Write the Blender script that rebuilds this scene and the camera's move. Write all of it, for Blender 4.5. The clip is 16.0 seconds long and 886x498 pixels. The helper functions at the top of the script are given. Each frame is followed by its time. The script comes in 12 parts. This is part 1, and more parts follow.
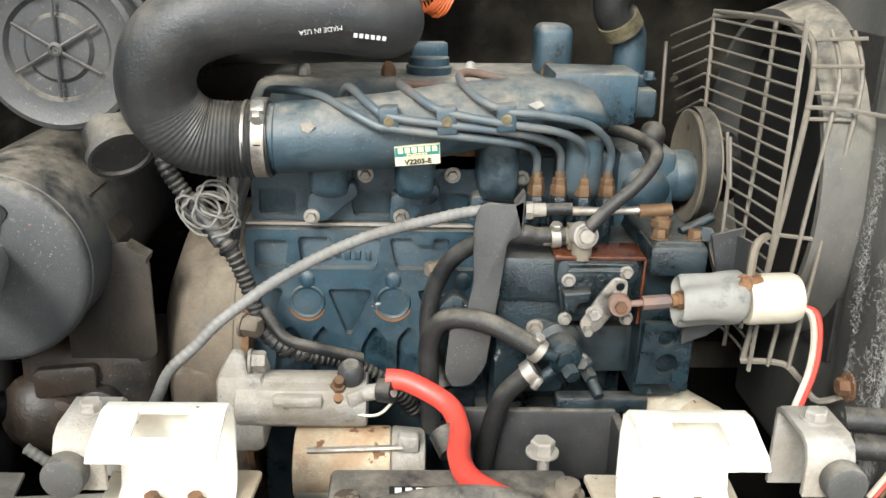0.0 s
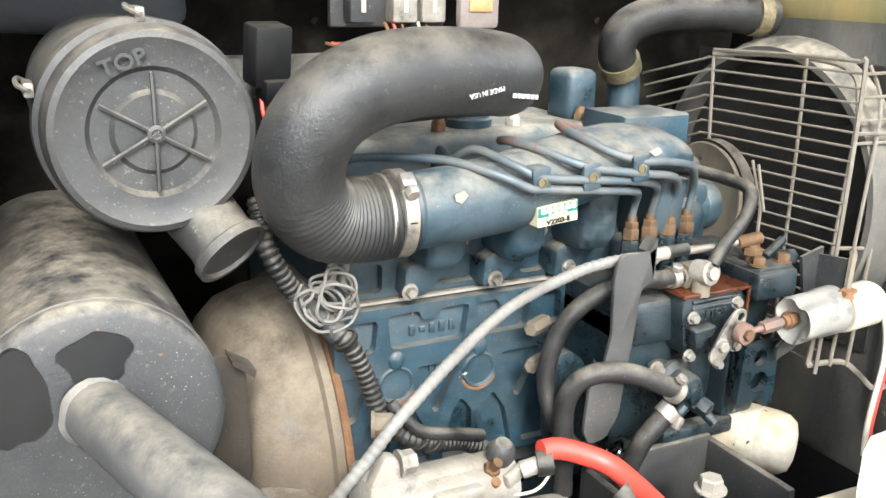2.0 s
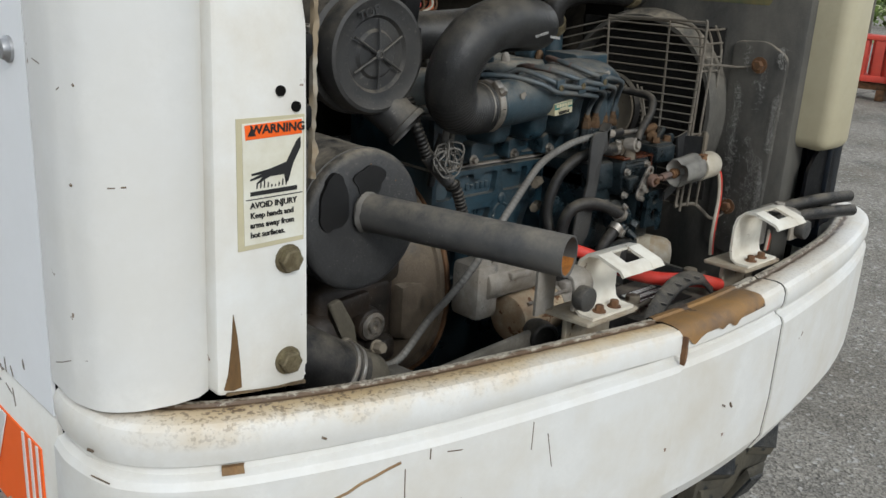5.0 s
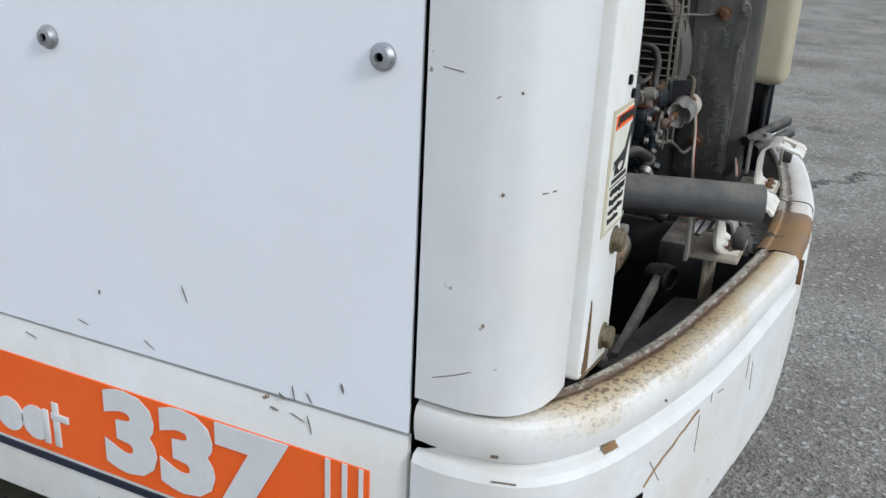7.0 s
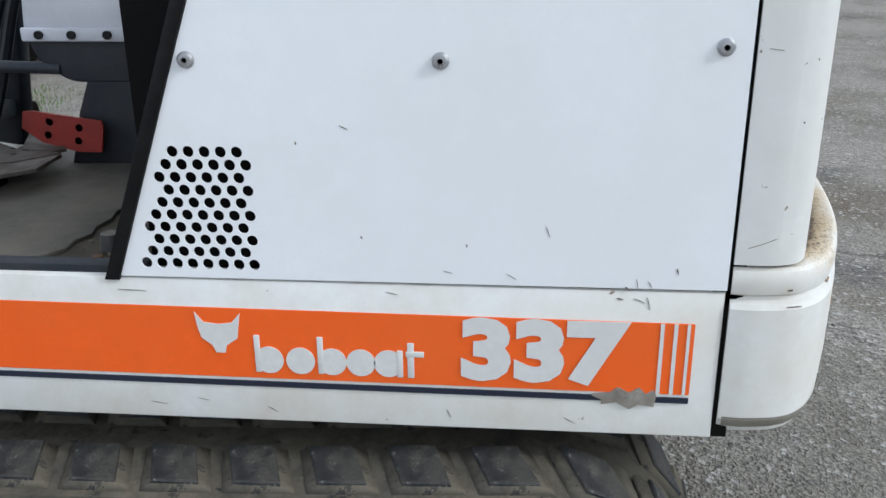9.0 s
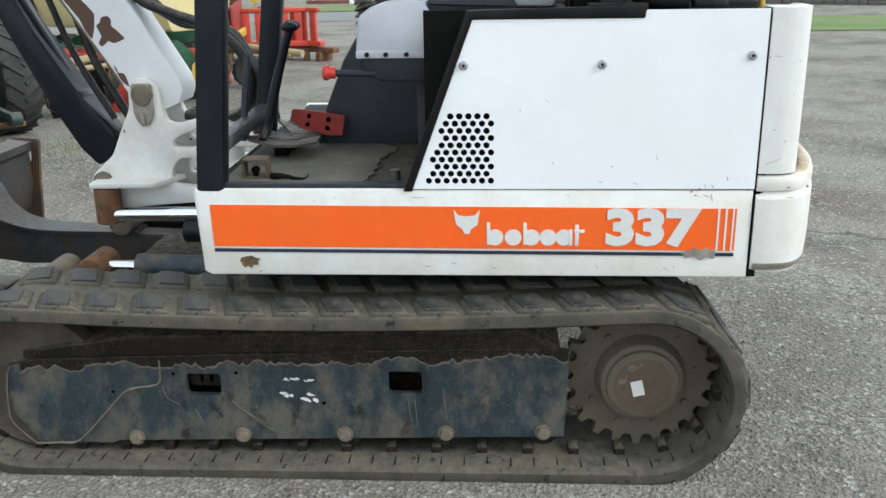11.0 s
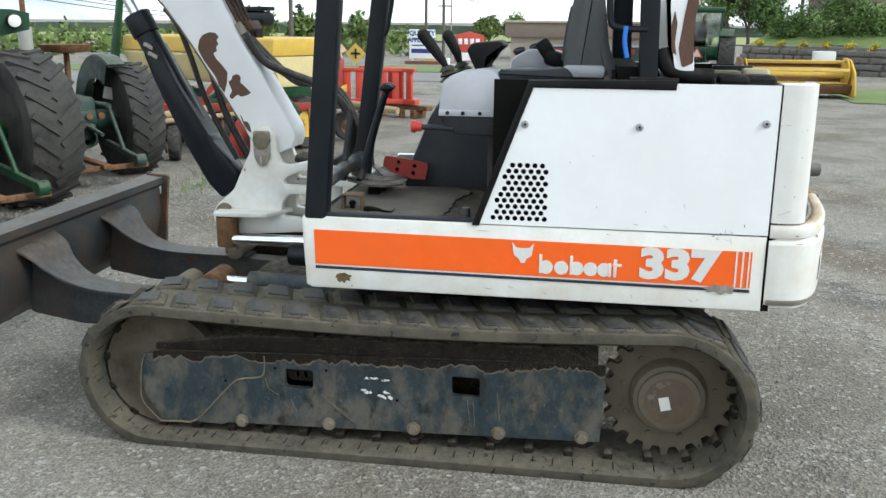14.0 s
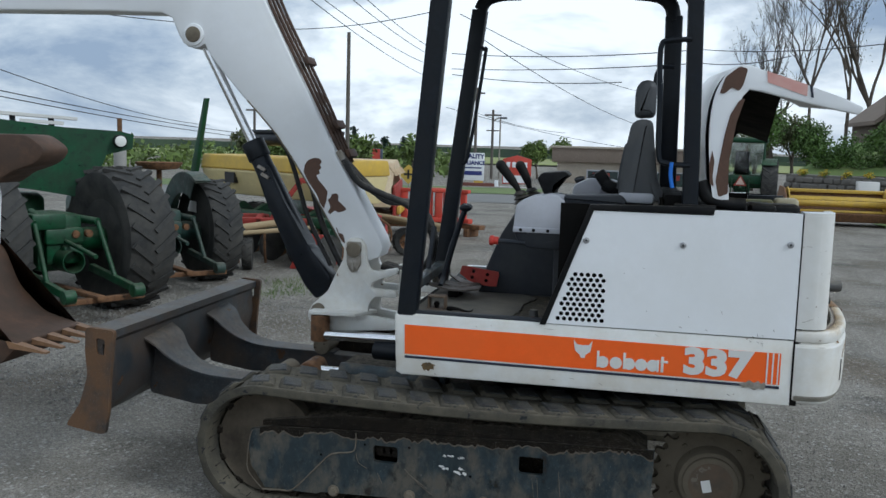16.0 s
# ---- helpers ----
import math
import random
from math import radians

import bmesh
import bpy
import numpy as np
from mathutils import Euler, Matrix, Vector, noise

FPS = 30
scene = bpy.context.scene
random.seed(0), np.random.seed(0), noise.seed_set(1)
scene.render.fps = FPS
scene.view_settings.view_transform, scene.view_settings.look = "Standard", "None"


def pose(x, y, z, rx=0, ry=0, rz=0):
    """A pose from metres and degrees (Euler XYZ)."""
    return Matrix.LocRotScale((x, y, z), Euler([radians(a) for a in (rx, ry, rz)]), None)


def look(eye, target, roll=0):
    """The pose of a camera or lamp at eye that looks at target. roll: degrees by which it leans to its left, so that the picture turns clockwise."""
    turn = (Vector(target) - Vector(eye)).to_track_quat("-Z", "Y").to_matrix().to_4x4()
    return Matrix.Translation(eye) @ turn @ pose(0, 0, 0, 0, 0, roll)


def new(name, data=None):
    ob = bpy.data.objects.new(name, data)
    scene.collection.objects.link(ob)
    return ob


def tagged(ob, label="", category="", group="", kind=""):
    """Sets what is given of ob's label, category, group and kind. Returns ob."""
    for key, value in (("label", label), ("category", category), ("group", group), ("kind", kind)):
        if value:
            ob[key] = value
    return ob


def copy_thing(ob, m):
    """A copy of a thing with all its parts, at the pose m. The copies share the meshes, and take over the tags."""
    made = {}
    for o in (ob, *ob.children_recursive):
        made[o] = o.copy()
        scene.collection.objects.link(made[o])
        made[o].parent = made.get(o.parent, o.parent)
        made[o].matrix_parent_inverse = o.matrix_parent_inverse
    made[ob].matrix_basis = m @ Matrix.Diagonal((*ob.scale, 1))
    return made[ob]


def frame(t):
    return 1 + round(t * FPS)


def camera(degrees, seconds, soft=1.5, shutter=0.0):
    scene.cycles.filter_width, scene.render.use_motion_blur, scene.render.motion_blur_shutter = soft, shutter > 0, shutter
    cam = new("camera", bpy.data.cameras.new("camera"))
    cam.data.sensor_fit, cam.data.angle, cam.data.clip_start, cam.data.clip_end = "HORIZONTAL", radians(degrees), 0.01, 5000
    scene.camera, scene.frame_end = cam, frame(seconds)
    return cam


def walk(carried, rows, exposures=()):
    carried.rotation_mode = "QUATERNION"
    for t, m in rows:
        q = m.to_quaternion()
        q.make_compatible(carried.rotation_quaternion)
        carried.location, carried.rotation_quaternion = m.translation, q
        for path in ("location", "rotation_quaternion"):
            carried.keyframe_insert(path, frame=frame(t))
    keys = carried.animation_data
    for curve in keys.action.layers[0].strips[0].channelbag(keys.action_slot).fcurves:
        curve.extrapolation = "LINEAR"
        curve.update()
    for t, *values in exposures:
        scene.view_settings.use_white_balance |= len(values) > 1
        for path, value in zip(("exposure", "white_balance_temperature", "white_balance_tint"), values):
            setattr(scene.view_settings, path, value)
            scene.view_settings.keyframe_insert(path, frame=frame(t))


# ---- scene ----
cam = camera(52.0, 16.0)
PATH = [
    (0, (0.018, -0.055, 1.413), (0.109, 1.837, 0.77), 1.7),
    (0.5, (-0.059, -0.051, 1.412), (0.101, 1.838, 0.774), 2.0),
    (1, (-0.139, 0.026, 1.413), (0.201, 1.897, 0.792), 2.9),
    (1.5, (-0.233, 0.129, 1.421), (0.372, 1.945, 0.841), 2.2),
    (2, (-0.436, 0.123, 1.426), (0.431, 1.831, 0.85), 1.3),
    (2.5, (-0.633, 0.048, 1.429), (0.409, 1.641, 0.815), 1.6),
    (3, (-0.755, -0.128, 1.412), (0.29, 1.45, 0.766), 1.7),
    (3.5, (-0.823, -0.165, 1.425), (0.231, 1.403, 0.768), 2.3),
    (3.7, (-0.864, -0.176, 1.427), (0.193, 1.391, 0.776), 2.3),
    (5.8, (-1.274, 0.075, 1.426), (0.234, 1.247, 0.831), 4.1),
    (6, (-1.314, 0.142, 1.433), (0.216, 1.28, 0.829), 4.2),
    (6.5, (-1.409, 0.274, 1.45), (0.183, 1.296, 0.801), 3.6),
    (7, (-1.522, 0.419, 1.447), (0.187, 1.191, 0.753), 2.8),
    (7.5, (-1.658, 0.567, 1.482), (0.121, 1.098, 0.738), 2.0),
    (8, (-1.761, 0.691, 1.52), (0.053, 1.094, 0.78), 0.9),
    (8.5, (-1.871, 0.839, 1.523), (-0.03, 1.138, 0.802), -0.5),
    (9, (-2.13, 1.086, 1.519), (-0.27, 1.257, 0.806), -0.6),
    (9.5, (-2.417, 1.307, 1.52), (-0.555, 1.383, 0.792), -1.2),
    (10, (-2.575, 1.476, 1.518), (-0.707, 1.512, 0.804), -0.7),
    (10.2, (-2.737, 1.533, 1.531), (-0.858, 1.545, 0.847), -0.8),
    (12.3, (-3.868, 1.397, 1.648), (-1.955, 1.705, 1.152), 0.5),
    (12.5, (-3.884, 1.388, 1.65), (-1.97, 1.697, 1.159), 0.5),
    (13, (-3.874, 1.372, 1.648), (-1.961, 1.683, 1.152), 0.5),
    (13.5, (-3.873, 1.371, 1.653), (-1.96, 1.678, 1.158), 0.5),
    (14, (-3.893, 1.373, 1.647), (-1.978, 1.678, 1.156), 0.5),
    (14.5, (-4.026, 1.378, 1.66), (-2.103, 1.685, 1.206), 0.6),
    (15, (-4.247, 1.295, 1.651), (-2.304, 1.615, 1.301), 1.4),
    (15.5, (-4.416, 1.248, 1.693), (-2.474, 1.655, 1.441), 1.6),
    (16, (-4.505, 1.399, 1.688), (-2.562, 1.809, 1.452), 1.6),
]
EXPOSURES = [(0.0, 1.8, 6300, 7), (1.0, 1.9, 6250, 8), (1.5, 2.4, 6250, 8), (2.1, 2.4, 6250, 8), (2.5, 2.05, 6300, 8), (2.8, 1.25, 6350, 8), (3.2, 0.6, 6350, 8), (3.7, 0.2, 6400, 8), (5.8, 0.02, 5950, 8), (8.0, 0.27, 5750, 10),
             (9.0, 0.26, 5800, 8), (10.2, 0.4, 5900, 5), (12.3, 0.82, 6150, 4), (12.8, 0.57, 6150, 4), (13.3, 0.5, 6150, 4), (14.0, 0.62, 6100, 4), (14.4, 0.55, 6100, 4), (15.0, 0.03, 5850, 5), (15.5, -0.27, 5700, 5), (16.0, -0.32, 5700, 5)]
walk(cam, [(t, look(eye, target, roll)) for t, eye, target, roll in PATH], EXPOSURES)

# ---- sky and sun: bright, broken overcast ----
world = bpy.data.worlds.new("sky")
scene.world = world
world.use_nodes = True
wn, wl = world.node_tree.nodes, world.node_tree.links
SUN_UP, SUN_TURN = radians(34), radians(198)
sky = wn.new("ShaderNodeTexSky")
sky.sky_type, sky.sun_disc, sky.sun_elevation, sky.sun_rotation = "NISHITA", False, SUN_UP, SUN_TURN
sky.dust_density = 2.0
way = wn.new("ShaderNodeTexCoord")
flat = wn.new("ShaderNodeMapping")
flat.inputs["Scale"].default_value = (1.0, 1.0, 2.6)
wl.new(way.outputs["Generated"], flat.inputs["Vector"])
puff = wn.new("ShaderNodeTexNoise")
puff.inputs["Scale"].default_value, puff.inputs["Detail"].default_value, puff.inputs["Roughness"].default_value = 3.6, 8.0, 0.60
puff.inputs["Distortion"].default_value = 0.3
wl.new(flat.outputs[0], puff.inputs["Vector"])
shade = wn.new("ShaderNodeValToRGB")
for at, colour in ((0.36, (5.2, 6.2, 7.8, 1)), (0.44, (8.4, 9.1, 10.0, 1)), (0.51, (11.8, 12.1, 12.4, 1)), (0.58, (17.0, 17.0, 17.0, 1))):
    stop = shade.color_ramp.elements.new(at)
    stop.color = colour
shade.color_ramp.elements.remove(shade.color_ramp.elements[0])
shade.color_ramp.elements.remove(shade.color_ramp.elements[-1])
wl.new(puff.outputs[0], shade.inputs["Fac"])
cover = wn.new("ShaderNodeMix")
cover.data_type = "RGBA"
cover.inputs["Factor"].default_value = 0.9
wl.new(sky.outputs[0], cover.inputs["A"])
wl.new(shade.outputs[0], cover.inputs["B"])
back = wn["Background"]
back.inputs["Strength"].default_value = 0.085
wl.new(cover.outputs["Result"], back.inputs["Color"])
sun = new("sun", bpy.data.lights.new("sun", "SUN"))
sun.data.energy, sun.data.angle, sun.data.color = 1.7, radians(16), (1.0, 0.97, 0.92)
sun.matrix_world = look((-6, -8, 12), (-6 + math.cos(SUN_UP) * math.sin(SUN_TURN) * -1, -8 + math.cos(SUN_UP) * math.cos(SUN_TURN) * -1, 12 - math.sin(SUN_UP)))

# ---- mesh tools ----
GZ = 0.05          # height of the yard
XC = 0.02          # the digger's middle plane


def spline(points, step=6, closed=False):
    """A Catmull-Rom line through the points."""
    P = [Vector(p) for p in points]
    if len(P) < 3:
        return P
    out, n = [], len(P)
    for i in range(n if closed else n - 1):
        if closed:
            a, b, c, d = (P[(i + k) % n] for k in (-1, 0, 1, 2))
        else:
            a, b, c, d = P[max(i - 1, 0)], P[i], P[i + 1], P[min(i + 2, n - 1)]
        for k in range(step):
            u = k / step
            out.append(0.5 * ((2 * b) + (c - a) * u + (2 * a - 5 * b + 4 * c - d) * u * u + (3 * b - a - 3 * c + d) * u ** 3))
    if not closed:
        out.append(P[-1])
    return out


class Geo:
    """A mesh in the making."""

    def __init__(self):
        self.v, self.f = [], []

    def put(self, verts, faces, m=None):
        n = len(self.v)
        self.v += [tuple(m @ Vector(p)) if m else tuple(p) for p in verts]
        self.f += [tuple(i + n for i in f) for f in faces]
        return self

    def take(self, bm, m=None):
        bm.verts.index_update()
        self.put([v.co for v in bm.verts], [[v.index for v in f.verts] for f in bm.faces], m)
        bm.free()
        return self

    def box(self, c, s, rot=(0, 0, 0), bev=0.0, seg=2):
        m = pose(*c, *rot)
        bm = bmesh.new()
        bmesh.ops.create_cube(bm, size=1.0)
        for v in bm.verts:
            v.co = Vector((v.co.x * s[0], v.co.y * s[1], v.co.z * s[2]))
        if bev:
            bmesh.ops.bevel(bm, geom=bm.edges[:], offset=min(bev, min(s) * 0.49), segments=seg, affect="EDGES", profile=0.5)
        return self.take(bm, m)

    def lathe(self, p, axis, profile, n=24, start=0.0, sweep=2 * math.pi):
        """profile: (radius, height along axis) from p."""
        turn = Vector(axis).normalized().to_track_quat("Z", "Y").to_matrix().to_4x4()
        m = Matrix.Translation(p) @ turn
        full = abs(sweep - 2 * math.pi) < 1e-6
        cols = n if full else n + 1
        V = [(r * math.cos(start + sweep * k / n), r * math.sin(start + sweep * k / n), h) for r, h in profile for k in range(cols)]
        F = []
        for i in range(len(profile) - 1):
            for k in range(n):
                a, b = i * cols + k, i * cols + (k + 1) % cols
                F.append((a, b, b + cols, a + cols))
        if full:
            if profile[0][0] > 1e-6:
                F.append(tuple(range(n))[::-1])
            if profile[-1][0] > 1e-6:
                F.append(tuple((len(profile) - 1) * cols + k for k in range(n)))
        return self.put(V, F, m)

    def cyl(self, a, b, r, r2=None, n=18, bev=0.0):
        a, b = Vector(a), Vector(b)
        h, r2 = (b - a).length, r if r2 is None else r2
        if bev:
            prof = [(r - bev, 0), (r - bev * 0.3, bev * 0.3), (r, bev), (r2, h - bev), (r2 - bev * 0.3, h - bev * 0.3), (r2 - bev, h)]
        else:
            prof = [(r, 0), (r2, h)]
        return self.lathe(a, b - a, prof, n)

    def pipe(self, a, b, r, wall, n=20):
        """An open pipe with a wall."""
        a, b = Vector(a), Vector(b)
        h = (b - a).length
        return self.lathe(a, b - a, [(r - wall, 0), (r, 0), (r, h), (r - wall, h), (r - wall, 0)], n)

    def tube(self, pts, r, n=10, step=6, closed=False, rib=0.0, pitch=0.0, flat=1.0):
        """A bent round bar or hose; r: radius, or a list along the points. rib: depth of rings at a pitch."""
        line = spline(pts, step, closed)
        if rib:
            total = sum((q - p).length for p, q in zip(line, line[1:]))
            count = max(int(total / pitch * 4), 4)
            fine, walked, i = [], 0.0, 0
            marks = [total * k / count for k in range(count + 1)]
            for p, q in zip(line, line[1:]):
                d = (q - p).length
                while i < len(marks) and marks[i] <= walked + d + 1e-9:
                    fine.append(p.lerp(q, (marks[i] - walked) / d if d else 0))
                    i += 1
                walked += d
            line = fine
        m = len(line)
        radius = [r] * m if not isinstance(r, (list, tuple)) else [float(np.interp(i / max(m - 1, 1), np.linspace(0, 1, len(r)), r)) for i in range(m)]
        if rib:
            radius = [q - (rib if i % 4 in (0, 1) else 0) for i, q in enumerate(radius)]
        side, V, F = None, [], []
        for i, p in enumerate(line):
            ahead = ((line[(i + 1) % m] - line[i - 1]) if closed else (line[min(i + 1, m - 1)] - line[max(i - 1, 0)])).normalized()
            if side is None:
                side = ahead.orthogonal().normalized()
            side = (side - ahead * side.dot(ahead)).normalized()
            up = ahead.cross(side)
            for k in range(n):
                w = 2 * math.pi * k / n
                V.append(p + radius[i] * (math.cos(w) * side + flat * math.sin(w) * up))
        for i in range(m if closed else m - 1):
            for k in range(n):
                a, b, c, d = i * n + k, i * n + (k + 1) % n, ((i + 1) % m) * n + (k + 1) % n, ((i + 1) % m) * n + k
                F.append((a, b, c, d))
        if not closed:
            F.append(tuple(range(n))[::-1])
            F.append(tuple((m - 1) * n + k for k in range(n)))
        return self.put(V, F)

    def prism(self, poly, plane, a, b, bev=0.0, holes=(), seg=2):
        """A flat outline in the plane ('xy', 'yz', 'xz') drawn from a to b along the third axis; holes: outlines cut out."""
        def at(u, v, w):
            return {"xy": (u, v, w), "yz": (w, u, v), "xz": (u, w, v)}[plane]
        bm = bmesh.new()
        if holes:
            edges = []
            for ring in (poly, *holes):
                vs = [bm.verts.new(at(u, v, a)) for u, v in ring]
                edges += [bm.edges.new((vs[i], vs[(i + 1) % len(vs)])) for i in range(len(vs))]
            bmesh.ops.triangle_fill(bm, edges=edges, use_beauty=True)
            faces = bm.faces[:]
        else:
            faces = [bm.faces.new([bm.verts.new(at(u, v, a)) for u, v in poly])]
        made = bmesh.ops.extrude_face_region(bm, geom=faces)
        shift = Vector(at(0, 0, b)) - Vector(at(0, 0, a))
        for v in [g for g in made["geom"] if isinstance(g, bmesh.types.BMVert)]:
            v.co += shift
        if bev:
            sharp = [e for e in bm.edges if len(e.link_faces) == 2 and e.calc_face_angle(0) > 0.5]
            bmesh.ops.bevel(bm, geom=sharp, offset=bev, segments=seg, affect="EDGES", profile=0.5)
        return self.take(bm)

    def ball(self, c, r, scale=(1, 1, 1), u=16, v=10, rot=(0, 0, 0)):
        bm = bmesh.new()
        bmesh.ops.create_uvsphere(bm, u_segments=u, v_segments=v, radius=r)
        return self.take(bm, pose(*c, *rot) @ Matrix.Diagonal((*scale, 1)))

    def hexnut(self, c, axis, r, h, washer=0.0):
        axis = Vector(axis).normalized()
        if washer:
            self.lathe(c, axis, [(0, 0), (washer, 0), (washer, h * 0.2), (0, h * 0.2)], 16)
            c = Vector(c) + axis * h * 0.2
        self.lathe(c, axis, [(r, 0), (r, h * 0.85), (r * 0.86, h)], 6)
        return self

    def skin(self, rings, closed=True, cap=True):
        """Faces between rings of equally many points."""
        n = len(rings[0])
        F = []
        for i in range(len(rings) - 1):
            for k in range(n if closed else n - 1):
                F.append((i * n + k, i * n + (k + 1) % n, (i + 1) * n + (k + 1) % n, (i + 1) * n + k))
        if cap:
            F += [tuple(range(n))[::-1], tuple((len(rings) - 1) * n + k for k in range(n))]
        return self.put([p for ring in rings for p in ring], F)

    def jitter(self, amount, scale=8.0):
        self.v = [tuple(Vector(p) + amount * noise.noise_vector(Vector(p) * scale)) for p in self.v]
        return self

    def mesh(self, name, mat, sharp=38):
        bm = bmesh.new()
        vs = [bm.verts.new(p) for p in self.v]
        for f in self.f:
            if len(set(f)) > 2:
                try:
                    bm.faces.new([vs[i] for i in f])
                except ValueError:
                    pass
        bmesh.ops.remove_doubles(bm, verts=bm.verts[:], dist=1e-5)
        bmesh.ops.recalc_face_normals(bm, faces=bm.faces[:])
        for f in bm.faces:
            f.smooth = True
        for e in bm.edges:
            e.smooth = len(e.link_faces) == 2 and e.calc_face_angle(0) < radians(sharp)
        me = bpy.data.meshes.new(name)
        bm.to_mesh(me)
        bm.free()
        me.materials.append(mat)
        return me


def part(name, geo, mat, parent=None, label="", sharp=38):
    """One mesh object under a thing or a part."""
    ob = new(name, geo.mesh(name, mat, sharp) if isinstance(geo, Geo) else geo)
    if parent:
        ob.parent = parent
        top = parent
        ob.matrix_parent_inverse = (parent.matrix_basis if parent.parent is None else Matrix()).inverted()
    if label:
        tagged(ob, label)
    return ob


def thing(name, at, label, category, group="", kind=""):
    ob = new(name)
    ob.empty_display_size = 0.1
    ob.matrix_basis = Matrix.Translation(at)
    return tagged(ob, label, category, group, kind)


def solo(name, geo, mat, label, category, group="", kind="", sharp=38):
    """A thing that is one mesh."""
    return tagged(part(name, geo, mat, None, "", sharp), label, category, group, kind)


def ring(c, r, n=14):
    return [(c[0] + r * math.cos(2 * math.pi * k / n), c[1] + r * math.sin(2 * math.pi * k / n)) for k in range(n)]


def rounded(poly, r, seg=4):
    """An outline with rounded corners."""
    out, n = [], len(poly)
    for i in range(n):
        p, a, b = Vector(poly[i]), Vector(poly[i - 1]), Vector(poly[(i + 1) % n])
        q = r[i] if isinstance(r, (list, tuple)) else r
        if q <= 0:
            out.append(tuple(p))
            continue
        u, w = (a - p), (b - p)
        q = min(q, u.length * 0.49, w.length * 0.49)
        u, w = p + u.normalized() * q, p + w.normalized() * q
        for k in range(seg + 1):
            s = k / seg
            out.append(tuple((1 - s) ** 2 * u + 2 * s * (1 - s) * p + s * s * w))
    return out

# ---- materials ----
def surface(name, base, rough=0.5, metal=0.0, vary=0.25, grain=60.0, bump=0.15, dirt=None, dirt_amount=0.3, dirt_scale=3.0, dirt_edge=0.18,
            chip=None, chip_amount=0.0, chip_scale=9.0, spots=0.0, coat=0.0, shift=0.0, streak=1.0, spec=0.5, fleck=0.0, dust=0.0, grime=0.0, speck=0.0, cast=0.0):
    """A worn surface: base colour with grain, soft dirt, hard-edged chips or rust, small specks.
    dust: settled on upward faces; grime: dark oily blotches; speck: pale grit; cast: rough casting relief."""
    m = bpy.data.materials.new(name)
    m.use_nodes = True
    N, L = m.node_tree.nodes, m.node_tree.links
    b = N["Principled BSDF"]
    b.inputs["Metallic"].default_value = metal
    b.inputs["Coat Weight"].default_value = coat
    b.inputs["Specular IOR Level"].default_value = spec
    co = N.new("ShaderNodeTexCoord")
    info = N.new("ShaderNodeObjectInfo")
    place = N.new("ShaderNodeMapping")
    place.inputs["Location"].default_value = (shift, shift * 1.7, shift * 0.6)
    place.inputs["Scale"].default_value = (1, 1, 1 / streak)
    L.new(co.outputs["Object"], place.inputs["Vector"])

    def cloud(scale, detail=6.0, rough=0.6):
        t = N.new("ShaderNodeTexNoise")
        t.inputs["Scale"].default_value, t.inputs["Detail"].default_value, t.inputs["Roughness"].default_value = scale, detail, rough
        L.new(place.outputs[0], t.inputs["Vector"])
        return t.outputs[0]

    def ramp(value, lo, hi):
        t = N.new("ShaderNodeMapRange")
        t.inputs["From Min"].default_value, t.inputs["From Max"].default_value = lo, hi
        L.new(value, t.inputs["Value"])
        return t.outputs[0]

    def blend(fac, a, c):
        t = N.new("ShaderNodeMix")
        t.data_type = "RGBA"
        for sock, value in (("Factor", fac), ("A", a), ("B", c)):
            if isinstance(value, bpy.types.NodeSocket):
                L.new(value, t.inputs[sock])
            elif sock == "Factor":
                t.inputs[sock].default_value = value
            else:
                t.inputs[sock].default_value = (*value, 1)
        return t.outputs["Result"]

    fine = cloud(grain)
    col = blend(ramp(fine, 0.38, 0.62), [c * (1 - vary) for c in base], [min(c * (1 + vary), 1) for c in base])
    mid = cloud(grain * 0.24, 5.0, 0.7)
    col = blend(ramp(mid, 0.42, 0.68), col, [c * (1 - vary * 1.1) for c in base])
    micro = cloud(grain * 5.5, 3.0, 0.75)
    col = blend(ramp(micro, 0.46, 0.72), col, [c * (1 - vary * 0.9) for c in base])
    if fleck:
        dusted = cloud(grain * 3.1, 5.0, 0.8)
        col = blend(ramp(dusted, 0.66 - fleck * 0.2, 0.74 - fleck * 0.2), col, [min(0.35 * c + 0.16 * k, 1) for c, k in zip(base, (1.0, 0.93, 0.80))])
    broad = cloud(2.3, 4.0)
    col = blend(ramp(broad, 0.35, 0.75), col, [c * (1 - vary * 0.7) for c in base])
    rough_out = ramp(fine, -0.6, 1.6)
    rm = N.new("ShaderNodeMath")
    rm.operation = "MULTIPLY_ADD"
    L.new(fine, rm.inputs[0])
    rm.inputs[1].default_value, rm.inputs[2].default_value = 0.3, rough - 0.15
    rough_out = rm.outputs[0]
    if dirt:
        d = cloud(dirt_scale, 8.0, 0.65)
        f = ramp(d, 0.62 - dirt_amount * 0.4 - dirt_edge, 0.62 - dirt_amount * 0.4 + dirt_edge)
        g = N.new("ShaderNodeMath")
        g.operation = "MULTIPLY"
        L.new(f, g.inputs[0])
        g.inputs[1].default_value = min(0.35 + dirt_amount, 0.95)
        col = blend(g.outputs[0], col, dirt)
        rm2 = N.new("ShaderNodeMix")
        L.new(g.outputs[0], rm2.inputs["Factor"])
        L.new(rough_out, rm2.inputs["A"])
        rm2.inputs["B"].default_value = 0.9
        rough_out = rm2.outputs["Result"]
    height = fine
